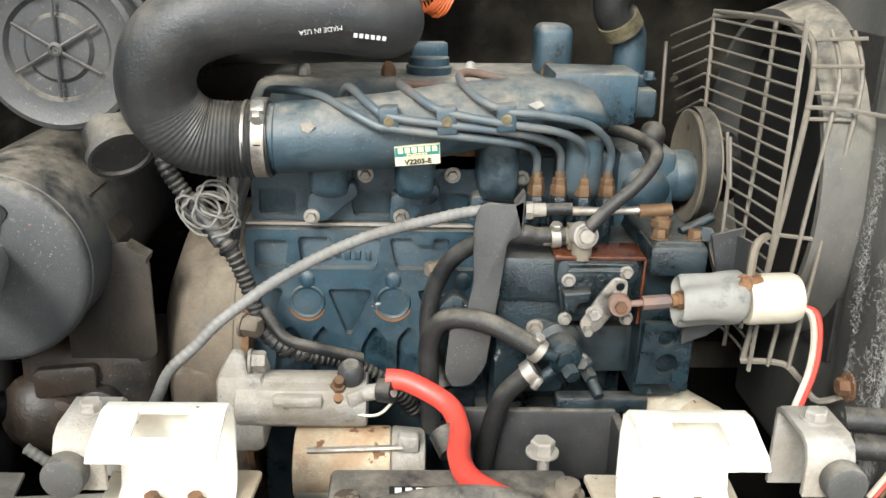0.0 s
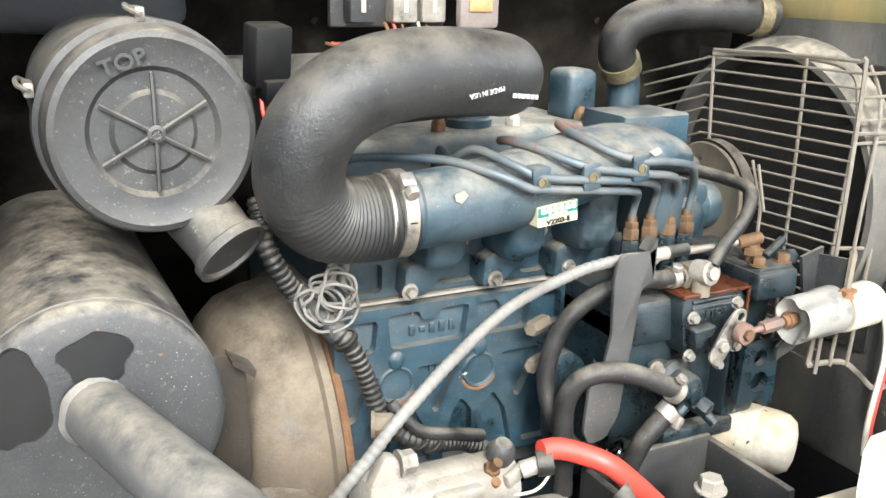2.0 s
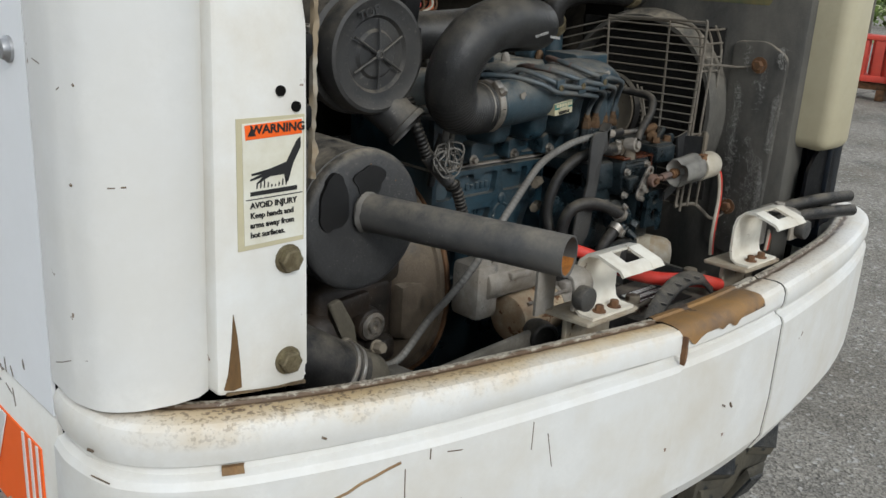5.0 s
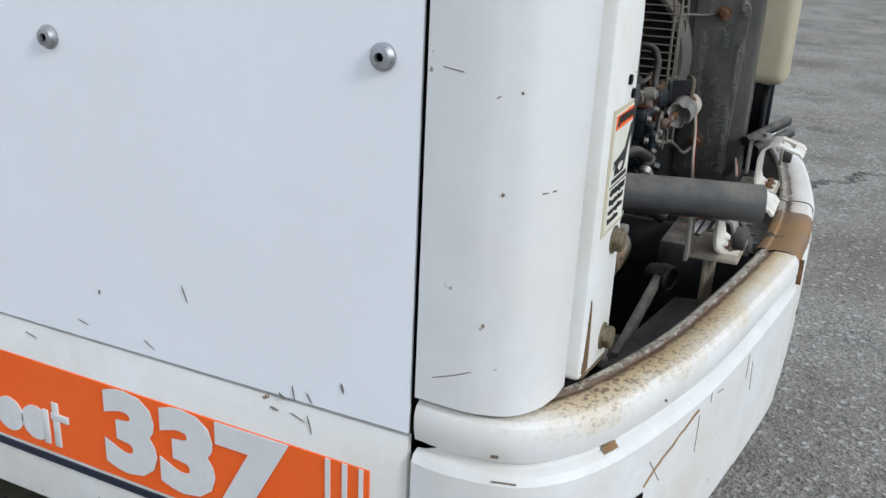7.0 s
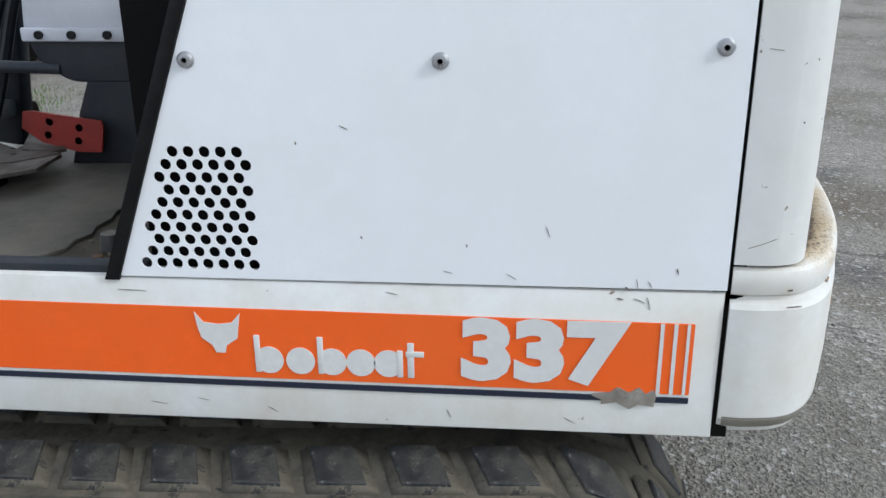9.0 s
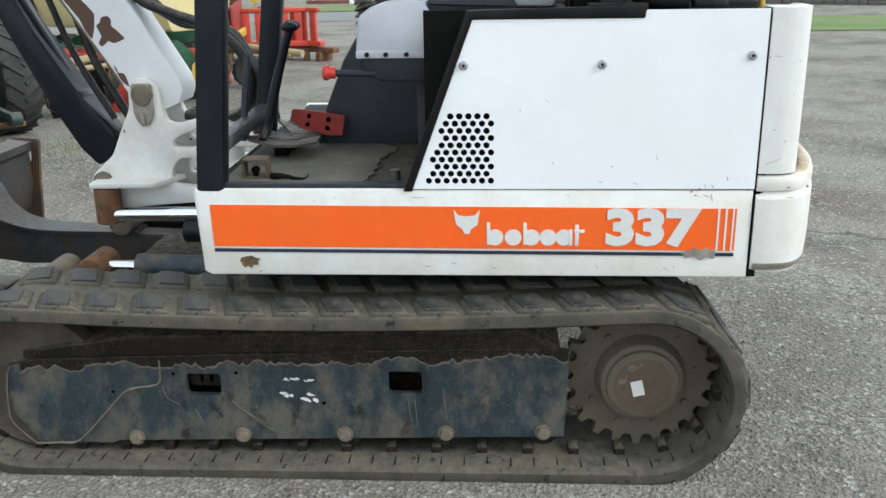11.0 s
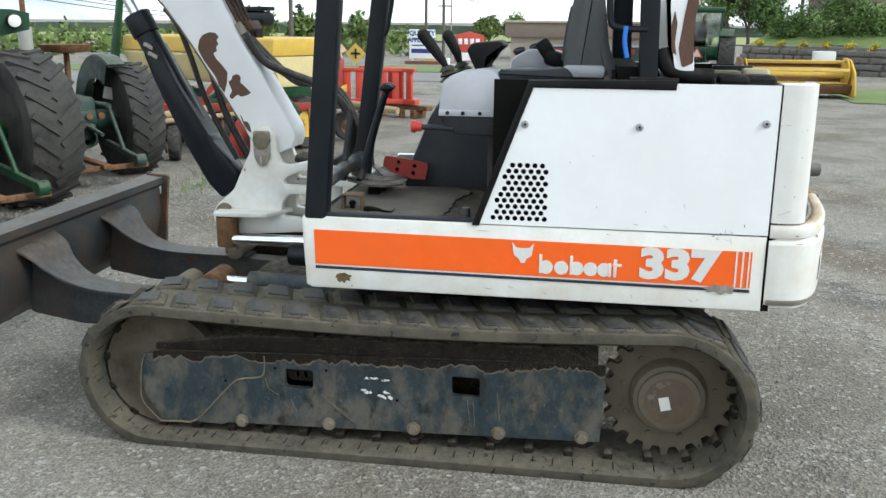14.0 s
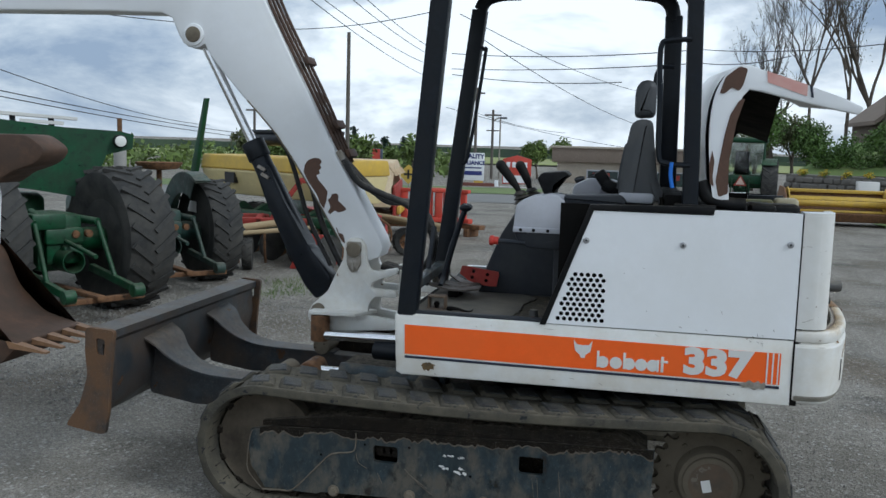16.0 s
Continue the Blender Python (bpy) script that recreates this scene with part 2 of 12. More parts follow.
    if chip:
        k = cloud(chip_scale, 10.0, 0.62)
        f = ramp(k, 0.70 - chip_amount * 0.4, 0.715 - chip_amount * 0.4)
        col = blend(f, col, chip)
        rm3 = N.new("ShaderNodeMix")
        L.new(f, rm3.inputs["Factor"])
        L.new(rough_out, rm3.inputs["A"])
        rm3.inputs["B"].default_value = 0.85
        rough_out = rm3.outputs["Result"]
        if metal:
            inv = N.new("ShaderNodeMath")
            inv.operation = "MULTIPLY_ADD"
            L.new(f, inv.inputs[0])
            inv.inputs[1].default_value, inv.inputs[2].default_value = -metal, metal
            L.new(inv.outputs[0], b.inputs["Metallic"])
    if spots:
        v = N.new("ShaderNodeTexVoronoi")
        v.inputs["Scale"].default_value = 210
        L.new(place.outputs[0], v.inputs["Vector"])
        f = ramp(v.outputs["Distance"], spots * 0.9 + 0.05, spots * 0.9)
        gate = cloud(7.0)
        mm = N.new("ShaderNodeMath")
        mm.operation = "MULTIPLY"
        L.new(f, mm.inputs[0])
        L.new(ramp(gate, 0.52, 0.85), mm.inputs[1])
        col = blend(mm.outputs[0], col, (0.6, 0.58, 0.52))
    if grime:
        gr = cloud(16.0, 9.0, 0.72)
        f = ramp(gr, 0.60 - grime * 0.25, 0.70 - grime * 0.20)
        gm = N.new("ShaderNodeMath")
        gm.operation = "MULTIPLY"
        L.new(f, gm.inputs[0])
        gm.inputs[1].default_value = 0.85
        col = blend(gm.outputs[0], col, [c * 0.22 + 0.001 for c in base])
        rg = N.new("ShaderNodeMix")
        L.new(gm.outputs[0], rg.inputs["Factor"])
        L.new(rough_out, rg.inputs["A"])
        rg.inputs["B"].default_value = 0.24
        rough_out = rg.outputs["Result"]
    if dust:
        where = N.new("ShaderNodeNewGeometry")
        facing = N.new("ShaderNodeSeparateXYZ")
        L.new(where.outputs["Normal"], facing.inputs[0])
        lie = N.new("ShaderNodeMath")
        lie.operation = "MULTIPLY"
        L.new(ramp(facing.outputs["Z"], 0.15, 0.95), lie.inputs[0])
        L.new(ramp(cloud(28.0, 9.0, 0.75), 0.36, 0.62), lie.inputs[1])
        amount = N.new("ShaderNodeMath")
        amount.operation = "MULTIPLY"
        L.new(lie.outputs[0], amount.inputs[0])
        amount.inputs[1].default_value = dust
        col = blend(amount.outputs[0], col, (0.36, 0.31, 0.235))
        rd = N.new("ShaderNodeMix")
        L.new(amount.outputs[0], rd.inputs["Factor"])
        L.new(rough_out, rd.inputs["A"])
        rd.inputs["B"].default_value = 0.9
        rough_out = rd.outputs["Result"]
    if speck:
        grit = cloud(900.0, 2.0, 0.5)
        patchy = cloud(20.0, 4.0, 0.7)
        gs = N.new("ShaderNodeMath")
        gs.operation = "MULTIPLY"
        L.new(ramp(grit, 0.675, 0.74), gs.inputs[0])
        L.new(ramp(patchy, 0.60 - speck * 0.3, 0.72 - speck * 0.3), gs.inputs[1])
        col = blend(gs.outputs[0], col, [0.5 * c + 0.15 * k for c, k in zip(base, (1.0, 0.94, 0.82))])
    if isinstance(col, bpy.types.NodeSocket):
        L.new(col, b.inputs["Base Color"])
    L.new(rough_out, b.inputs["Roughness"])
    if bump:
        u = N.new("ShaderNodeBump")
        u.inputs["Strength"].default_value, u.inputs["Distance"].default_value = bump, 0.004
        tall = N.new("ShaderNodeMath")
        tall.operation = "MULTIPLY_ADD"
        L.new(micro, tall.inputs[0])
        tall.inputs[1].default_value = 0.35
        L.new(height, tall.inputs[2])
        L.new(tall.outputs[0], u.inputs["Height"])
        if cast:
            pit = N.new("ShaderNodeBump")
            pit.inputs["Strength"].default_value, pit.inputs["Distance"].default_value = cast, 0.0012
            L.new(cloud(330.0, 4.0, 0.7), pit.inputs["Height"])
            L.new(u.outputs[0], pit.inputs["Normal"])
            L.new(pit.outputs[0], b.inputs["Normal"])
        else:
            L.new(u.outputs[0], b.inputs["Normal"])
    return m


def glass(name, tint=(0.9, 0.95, 0.93)):
    m = bpy.data.materials.new(name)
    m.use_nodes = True
    b = m.node_tree.nodes["Principled BSDF"]
    b.inputs["Base Color"].default_value = (*tint, 1)
    b.inputs["Roughness"].default_value, b.inputs["Transmission Weight"].default_value = 0.03, 1.0
    return m


RUST = (0.17, 0.075, 0.03)
DUST = (0.34, 0.29, 0.22)
white = surface("white_paint", (0.80, 0.81, 0.82), 0.34, vary=0.02, grain=25, bump=0.02, dirt=(0.66, 0.65, 0.61), dirt_amount=0.05, dirt_scale=2.0, spots=0.0)
white_worn = surface("stained_white_paint", (0.74, 0.74, 0.71), 0.45, vary=0.04, grain=30, bump=0.06, dirt=(0.50, 0.42, 0.29), dirt_amount=0.15, dirt_scale=6.0, chip=(0.16, 0.08, 0.04), chip_amount=0.03, chip_scale=22)

edge_grime = surface("dark_edge_grime", (0.075, 0.050, 0.028), 0.85, vary=0.5, grain=70, bump=0.5, dirt=(0.24, 0.17, 0.085), dirt_amount=0.32, dirt_scale=26, chip=(0.62, 0.58, 0.48), chip_amount=0.06, chip_scale=50, fleck=0.4)
bare_rust = surface("bare_rusted_plate", (0.125, 0.082, 0.055), 0.36, vary=0.4, grain=28, bump=0.2, dirt=(0.36, 0.19, 0.05), dirt_amount=0.34, dirt_scale=7, dirt_edge=0.12, chip=(0.075, 0.05, 0.035), chip_amount=0.25, chip_scale=12, fleck=0.25)
bolt_gold = surface("tarnished_zinc_bolt", (0.30, 0.26, 0.16), 0.42, 0.6, vary=0.35, grain=120, bump=0.3, dirt=(0.10, 0.075, 0.04), dirt_amount=0.42, dirt_scale=70, grime=0.2)
orange = surface("orange_decal", (0.86, 0.12, 0.012), 0.5, vary=0.05, grain=20, bump=0.02, dirt=(0.70, 0.15, 0.03), dirt_amount=0.1, spec=0.25)
silver_decal = surface("pale_decal", (0.66, 0.65, 0.62), 0.45, vary=0.06, grain=80, bump=0.02)
navy = surface("navy_decal", (0.012, 0.016, 0.035), 0.5, vary=0.1, bump=0.0)
black_paint = surface("black_paint", (0.0055, 0.0085, 0.0135), 0.34, vary=0.3, grain=40, bump=0.05, dirt=(0.022, 0.021, 0.019), dirt_amount=0.06, dirt_scale=6, spec=0.24)
black_plastic = surface("black_plastic", (0.0028, 0.0032, 0.0042), 0.5, vary=0.3, grain=90, bump=0.15, dirt=(0.035, 0.032, 0.028), dirt_amount=0.08, dirt_scale=7, spec=0.2, dust=0.12)
grey_plastic = surface("grey_plastic", (0.47, 0.48, 0.53), 0.5, vary=0.04, grain=200, bump=0.04, dirt=(0.36, 0.34, 0.30), dirt_amount=0.1)
dark_grey = surface("dark_grey_plastic", (0.017, 0.021, 0.029), 0.5, vary=0.2, grain=120, bump=0.08, dirt=(0.09, 0.085, 0.075), dirt_amount=0.10, spec=0.3)
frame_blue = surface("dusty_frame_paint", (0.031, 0.047, 0.055), 0.42, vary=0.4, grain=30, bump=0.16, dirt=(0.15, 0.125, 0.09), dirt_amount=0.20, dirt_scale=9, dirt_edge=0.08, chip=(0.085, 0.055, 0.03), chip_amount=0.12, chip_scale=16, streak=1.6, spec=0.35, fleck=0.3, speck=0.4, grime=0.25, cast=0.3)
frame_mud = surface("muddy_frame_steel", (0.034, 0.025, 0.016), 0.9, vary=0.6, grain=40, bump=0.9, dirt=(0.008, 0.007, 0.006), dirt_amount=0.4, dirt_scale=9, spec=0.2, fleck=0.5, speck=0.6, dust=0.35)
track_rubber = surface("dusty_track_rubber", (0.028, 0.029, 0.027), 0.85, vary=0.45, grain=45, bump=0.5, dirt=(0.128, 0.112, 0.080), dirt_amount=0.38, dirt_scale=6, dirt_edge=0.22, chip=(0.016, 0.018, 0.019), chip_amount=0.22, chip_scale=22, spec=0.25, fleck=0.3, dust=0.15, speck=0.3)
lug_rubber = surface("worn_lug_rubber", (0.016, 0.020, 0.025), 0.5, vary=0.5, grain=75, bump=1.0, dirt=(0.10, 0.094, 0.078), dirt_amount=0.16, dirt_scale=22, dirt_edge=0.10, chip=(0.15, 0.147, 0.138), chip_amount=0.17, chip_scale=75, spec=0.4, dust=0.1, cast=1.4)
rusty = surface("rusty_steel", (0.105, 0.047, 0.021), 0.85, vary=0.45, grain=70, bump=0.4, dirt=(0.24, 0.125, 0.055), dirt_amount=0.35, dirt_scale=24, grime=0.25)
brown_steel = surface("dusty_brown_steel", (0.115, 0.092, 0.064), 0.8, vary=0.35, grain=60, bump=0.35, dirt=(0.20, 0.17, 0.125), dirt_amount=0.4, dirt_scale=9, chip=(0.055, 0.035, 0.022), chip_amount=0.14, chip_scale=22, speck=0.3, cast=0.6)
rusty_cover = surface("rusty_hub_cover", (0.095, 0.074, 0.050), 0.7, vary=0.35, grain=40, bump=0.3, dirt=(0.12, 0.075, 0.045), dirt_amount=0.25, dirt_scale=14, chip=(0.14, 0.12, 0.09), chip_amount=0.2, chip_scale=16, speck=0.3)
hub_dust = surface("tan_caked_steel", (0.082, 0.066, 0.045), 0.9, vary=0.3, grain=50, bump=0.35, dirt=(0.135, 0.112, 0.078), dirt_amount=0.45, dirt_scale=6, chip=(0.045, 0.028, 0.018), chip_amount=0.12, chip_scale=20, speck=0.3, cast=0.5)
engine_blue = surface("engine_blue_paint", (0.020, 0.055, 0.078), 0.36, vary=0.42, grain=45, bump=0.22, dirt=(0.085, 0.085, 0.078), dirt_amount=0.14, dirt_scale=9, chip=(0.42, 0.41, 0.36), chip_amount=0.02, chip_scale=24, spots=0.08, fleck=0.2, dust=0.55, grime=0.30, speck=0.5, cast=0.5)
engine_oily = surface("oil_soaked_engine_blue_paint", (0.009, 0.024, 0.032), 0.27, vary=0.5, grain=55, bump=0.35, dirt=(0.035, 0.035, 0.032), dirt_amount=0.16, dirt_scale=11, chip=(0.16, 0.17, 0.16), chip_amount=0.01, chip_scale=30, dust=0.22, grime=0.55, speck=0.35, cast=0.8)
engine_dusty = surface("dusty_engine_blue_paint", (0.04, 0.075, 0.095), 0.6, vary=0.35, grain=60, bump=0.25, dirt=(0.20, 0.18, 0.145), dirt_amount=0.35, dirt_scale=9, chip=(0.45, 0.43, 0.37), chip_amount=0.05, chip_scale=18, spots=0.10, dust=0.9, speck=0.6, cast=0.5)
hose_black = surface("black_rubber_hose", (0.009, 0.009, 0.0095), 0.42, vary=0.35, grain=70, bump=0.25, dirt=(0.05, 0.046, 0.04), dirt_amount=0.16, dirt_scale=14, spots=0.06, spec=0.35, fleck=0.2, dust=0.35, speck=0.5, cast=0.4)
duct_rubber = surface("intake_duct_rubber", (0.013, 0.0135, 0.014), 0.36, vary=0.3, grain=70, bump=0.22, dirt=(0.055, 0.052, 0.047), dirt_amount=0.14, dirt_scale=11, spots=0.08, fleck=0.25, dust=0.30, speck=0.45, cast=0.45)
dusty_black = surface("dusty_black_paint", (0.022, 0.023, 0.025), 0.44, vary=0.3, grain=50, bump=0.16, dirt=(0.09, 0.083, 0.07), dirt_amount=0.2, dirt_scale=8, spots=0.09, fleck=0.3, dust=0.5, speck=0.5, cast=0.35)
dusty_tan = surface("dusty_cast_housing", (0.16, 0.125, 0.085), 0.85, vary=0.3, grain=70, bump=0.35, dirt=(0.075, 0.055, 0.038), dirt_amount=0.4, dirt_scale=7, chip=(0.20, 0.09, 0.035), chip_amount=0.10, chip_scale=9, dust=0.5, grime=0.25, speck=0.7, cast=0.9)
alu = surface("dull_aluminium", (0.42, 0.40, 0.365), 0.6, 0.35, vary=0.25, grain=60, bump=0.3, dirt=(0.20, 0.155, 0.10), dirt_amount=0.35, dirt_scale=12, chip=(0.12, 0.085, 0.055), chip_amount=0.08, chip_scale=34, dust=0.3, grime=0.22, cast=0.8)
zinc = surface("zinc_plated_steel", (0.46, 0.44, 0.40), 0.38, 0.8, vary=0.2, grain=90, bump=0.15, dirt=(0.20, 0.14, 0.08), dirt_amount=0.3, dirt_scale=40, grime=0.2)
brass = surface("tarnished_brass", (0.20, 0.125, 0.065), 0.5, 0.5, vary=0.35, grain=120, bump=0.25, dirt=(0.09, 0.045, 0.022), dirt_amount=0.4, dirt_scale=50, grime=0.25)
chrome = surface("chromed_rod", (0.75, 0.76, 0.78), 0.14, 1.0, vary=0.05, grain=30, bump=0.02)
wire_grey = surface("dusty_grey_wire", (0.20, 0.19, 0.17), 0.7, vary=0.25, grain=80, bump=0.2, dirt=(0.08, 0.07, 0.055), dirt_amount=0.35, dirt_scale=25)
cable_grey = surface("grey_cable_sheath", (0.19, 0.185, 0.17), 0.55, vary=0.2, grain=80, bump=0.15, dirt=(0.07, 0.063, 0.055), dirt_amount=0.35, dirt_scale=18, dust=0.3)
red_cable = surface("red_cable", (0.62, 0.045, 0.03), 0.42, vary=0.1, grain=70, bump=0.08, dirt=(0.28, 0.08, 0.05), dirt_amount=0.15, dirt_scale=15)
cream = surface("cream_paint", (0.56, 0.53, 0.44), 0.45, vary=0.1, grain=50, bump=0.08, dirt=(0.28, 0.20, 0.11), dirt_amount=0.3, dirt_scale=10, speck=0.2)
filter_white = surface("stained_white_filter", (0.58, 0.56, 0.49), 0.45, vary=0.1, grain=40, bump=0.08, dirt=(0.28, 0.19, 0.09), dirt_amount=0.42, dirt_scale=14, dirt_edge=0.12, chip=(0.15, 0.10, 0.05), chip_amount=0.10, chip_scale=40)
foam = surface("black_foam", (0.007, 0.0065, 0.0055), 0.95, vary=0.6, grain=50, bump=0.6, dirt=(0.045, 0.038, 0.027), dirt_amount=0.22, dirt_scale=8, spec=0.1, dust=0.3)
bottle_plastic = surface("yellowed_bottle_plastic", (0.46, 0.42, 0.29), 0.45, vary=0.06, grain=20, bump=0.03, dirt=(0.30, 0.25, 0.15), dirt_amount=0.3)
red_paint = surface("faded_red_paint", (0.36, 0.022, 0.016), 0.6, vary=0.2, grain=40, bump=0.1, dirt=(0.16, 0.05, 0.032), dirt_amount=0.3, dirt_scale=6, chip=(0.20, 0.15, 0.12), chip_amount=0.06)
green_paint = surface("farm_green_paint", (0.004, 0.075, 0.026), 0.36, vary=0.3, grain=30, bump=0.08, dirt=(0.018, 0.028, 0.016), dirt_amount=0.28, dirt_scale=5, spec=0.4, grime=0.25, dust=0.2)
teal_paint = surface("faded_teal_green_paint", (0.008, 0.055, 0.045), 0.5, vary=0.3, grain=30, bump=0.08, dirt=(0.045, 0.045, 0.032), dirt_amount=0.32, dirt_scale=6, grime=0.3, dust=0.25)
yellow_paint = surface("farm_yellow_paint", (0.62, 0.40, 0.04), 0.5, vary=0.1, grain=30, bump=0.05, dirt=(0.34, 0.25, 0.10), dirt_amount=0.25, dirt_scale=4)
pale_yellow = surface("faded_yellow_panel", (0.66, 0.55, 0.26), 0.6, vary=0.08, grain=20, bump=0.04, dirt=(0.45, 0.37, 0.22), dirt_amount=0.25)
tan_panel = surface("faded_tan_shell", (0.60, 0.50, 0.33), 0.6, vary=0.1, grain=20, bump=0.05, dirt=(0.30, 0.16, 0.08), dirt_amount=0.3)
tyre = surface("weathered_tyre_rubber", (0.030, 0.031, 0.032), 0.75, vary=0.45, grain=30, bump=0.35, dirt=(0.085, 0.08, 0.07), dirt_amount=0.35, dirt_scale=5, spec=0.25)
# Near-black: deep shade put into the colour of gaps, holes and bay sheets.
dark_void = surface("shade_black", (0.0018, 0.0017, 0.0015), 0.6, vary=0.4, grain=60, bump=0.3, dirt=(0.008, 0.0065, 0.005), dirt_amount=0.25, dirt_scale=8, spec=0.12)
lamp_glass = surface("lamp_lens", (0.75, 0.75, 0.70), 0.15, vary=0.05, bump=0.0)
pane_glass = glass("window_glass")

# ---- the digger: house, counterweight, tracks, boom, blade ----
digger = thing("excavator", (XC, 1.9, GZ), "white and orange mini excavator with open engine hood on rubber tracks", "excavator")
LEFT = -0.812


def lettering(text, size, mat, name, parent, m, label="", bold=0.0, squeeze=1.0, depth=0.0006, align="CENTER"):
    cu = bpy.data.curves.new(name, "FONT")
    cu.body, cu.size, cu.offset, cu.extrude, cu.align_x, cu.align_y = text, size, bold, depth, align, "CENTER"
    cu.resolution_u = 3
    tmp = new("tmp", cu)
    me = bpy.data.meshes.new_from_object(tmp.evaluated_get(bpy.context.evaluated_depsgraph_get()))
    bpy.data.objects.remove(tmp)
    me.transform(m @ Matrix.Diagonal((squeeze, 1, 1, 1)))
    me.materials.clear()
    me.materials.append(mat)
    return part(name, me, mat, parent, label)


def side_decal(y, z):
    """A pose for lettering on the left side, reading from the front to the back of the machine."""
    return Matrix.Translation((LEFT - 0.0035, y, z)) @ Matrix(((0, 0, -1, 0), (-1, 0, 0, 0), (0, 1, 0, 0), (0, 0, 0, 1)))


# lower side skirt with the stripe
skirt = part("side_skirt", Geo().prism([(0.7665, 0.952), (2.378, 0.955), (2.384, 0.94), (2.372, 0.70), (2.35, 0.688), (0.7665, 0.688)], "yz", LEFT, LEFT + 0.06, 0.012), white_worn, digger, "white side skirt with scuffed lower edge")
stripe = part("stripe_decal", Geo().prism([(0.811, 0.897), (2.336, 0.908), (2.333, 0.781), (0.811, 0.771)], "yz", LEFT - 0.002, LEFT + 0.01), orange, digger, "orange stripe decal")
part("pinstripe", Geo().prism([(0.811, 0.765), (2.333, 0.774), (2.333, 0.764), (0.811, 0.755)], "yz", LEFT - 0.0025, LEFT + 0.01), navy, digger, "dark navy pinstripe")
for y, w in ((0.861, 0.006), (0.840, 0.006), (0.820, 0.005)):
    part("stripe_bar", Geo().prism([(y - w / 2, 0.772), (y + w / 2, 0.772), (y + w / 2, 0.897), (y - w / 2, 0.897)], "yz", LEFT - 0.0035, LEFT + 0.01), silver_decal, digger, "thin white upright bar of the decal")
def digits(text, size, mat, parent, m, label, bold, squeeze):
    """A number as one part for each digit."""
    whole = lettering(text, size, mat, "number_digit", parent, m, label, bold, squeeze)
    me = whole.data
    ys = [v.co.y for v in me.vertices]
    lo, hi = min(ys), max(ys)
    bpy.data.objects.remove(whole)
    for k in range(len(text)):
        bm = bmesh.new()
        bm.from_mesh(me)
        far = [f for f in bm.faces if int(min((hi - f.calc_center_median().y) / (hi - lo) * len(text), len(text) - 0.01)) != k]
        bmesh.ops.delete(bm, geom=far, context="FACES")
        one = bpy.data.meshes.new("number_digit")
        bm.to_mesh(one)
        bm.free()
        one.materials.append(mat)
        part("number_digit", one, mat, parent, label)


digits("337", 0.141, silver_decal, digger, side_decal(1.052, 0.8365), "large pale digit on the stripe", 0.0078, 1.22)
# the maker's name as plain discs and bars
for y, tall in ((1.499, 1), (1.446, 0), (1.393, 1), (1.345, 0), (1.299, 0)):
    disc = [(y + 0.0242 * math.cos(w), 0.8105 + 0.0245 * math.sin(w)) for w in [2 * math.pi * k / 28 for k in range(28)]]
    part("name_block", Geo().prism(disc, "yz", LEFT - 0.0035, LEFT + 0.005), silver_decal, digger, "round pale block of the maker's name")
    if tall:
        part("name_block", Geo().box((LEFT - 0.0009, y + 0.0190, 0.8215), (0.0062, 0.0100, 0.068), bev=0.001), silver_decal, digger, "pale bar of the maker's name")
part("name_block", Geo().box((LEFT - 0.0009, 1.2800, 0.8105), (0.0062, 0.0100, 0.049), bev=0.001), silver_decal, digger, "pale bar of the maker's name")
part("name_block", Geo().box((LEFT - 0.0004, 1.2620, 0.8175), (0.0062, 0.0110, 0.064), bev=0.001).box((LEFT - 0.0010, 1.2550, 0.8290), (0.0060, 0.030, 0.010), bev=0.001), silver_decal, digger, "pale bar of the maker's name")
crest = Geo().prism([(1.5805 + (a - 1.574) * 0.80, 0.8585 + (b - 0.850) * 0.84) for a, b in ((1.622, 0.893), (1.605, 0.872), (1.575, 0.868), (1.545, 0.872), (1.526, 0.893), (1.532, 0.860), (1.536, 0.838), (1.560, 0.822), (1.564, 0.806), (1.583, 0.806), (1.590, 0.822), (1.612, 0.838), (1.618, 0.862))], "yz", LEFT - 0.0035, LEFT + 0.005)
part("crest_decal", crest, silver_decal, digger, "small pale crest on the stripe")
part("scraped_dent", Geo().prism([(0.862, 0.764), (0.868, 0.776), (0.880, 0.771), (0.892, 0.783), (0.905, 0.776), (0.925, 0.781), (0.938, 0.772), (0.962, 0.766), (0.948, 0.758), (0.952, 0.751), (0.925, 0.754), (0.905, 0.746), (0.888, 0.753), (0.868, 0.749)], "yz", LEFT - 0.0042, LEFT).jitter(0.006, 40), alu, digger, "scraped bare dent")
bare_spot = surface("olive_brown_bare_spot", (0.075, 0.055, 0.028), 0.7, vary=0.4, grain=60, bump=0.2, dirt=(0.20, 0.12, 0.04), dirt_amount=0.3, dirt_scale=40)
part("rust_spot", Geo().prism([(2.231 + 0.030 * (1 + 0.22 * math.sin(5.3 * k) + 0.12 * math.sin(2.1 * k * k)) * math.cos(k * 0.224), 0.733 + 0.0165 * (1 + 0.22 * math.cos(4.1 * k) + 0.14 * math.sin(1.7 * k * k)) * math.sin(k * 0.224)) for k in range(28)], "yz", LEFT - 0.0022, LEFT), bare_spot, digger, "rust spot in the paint")

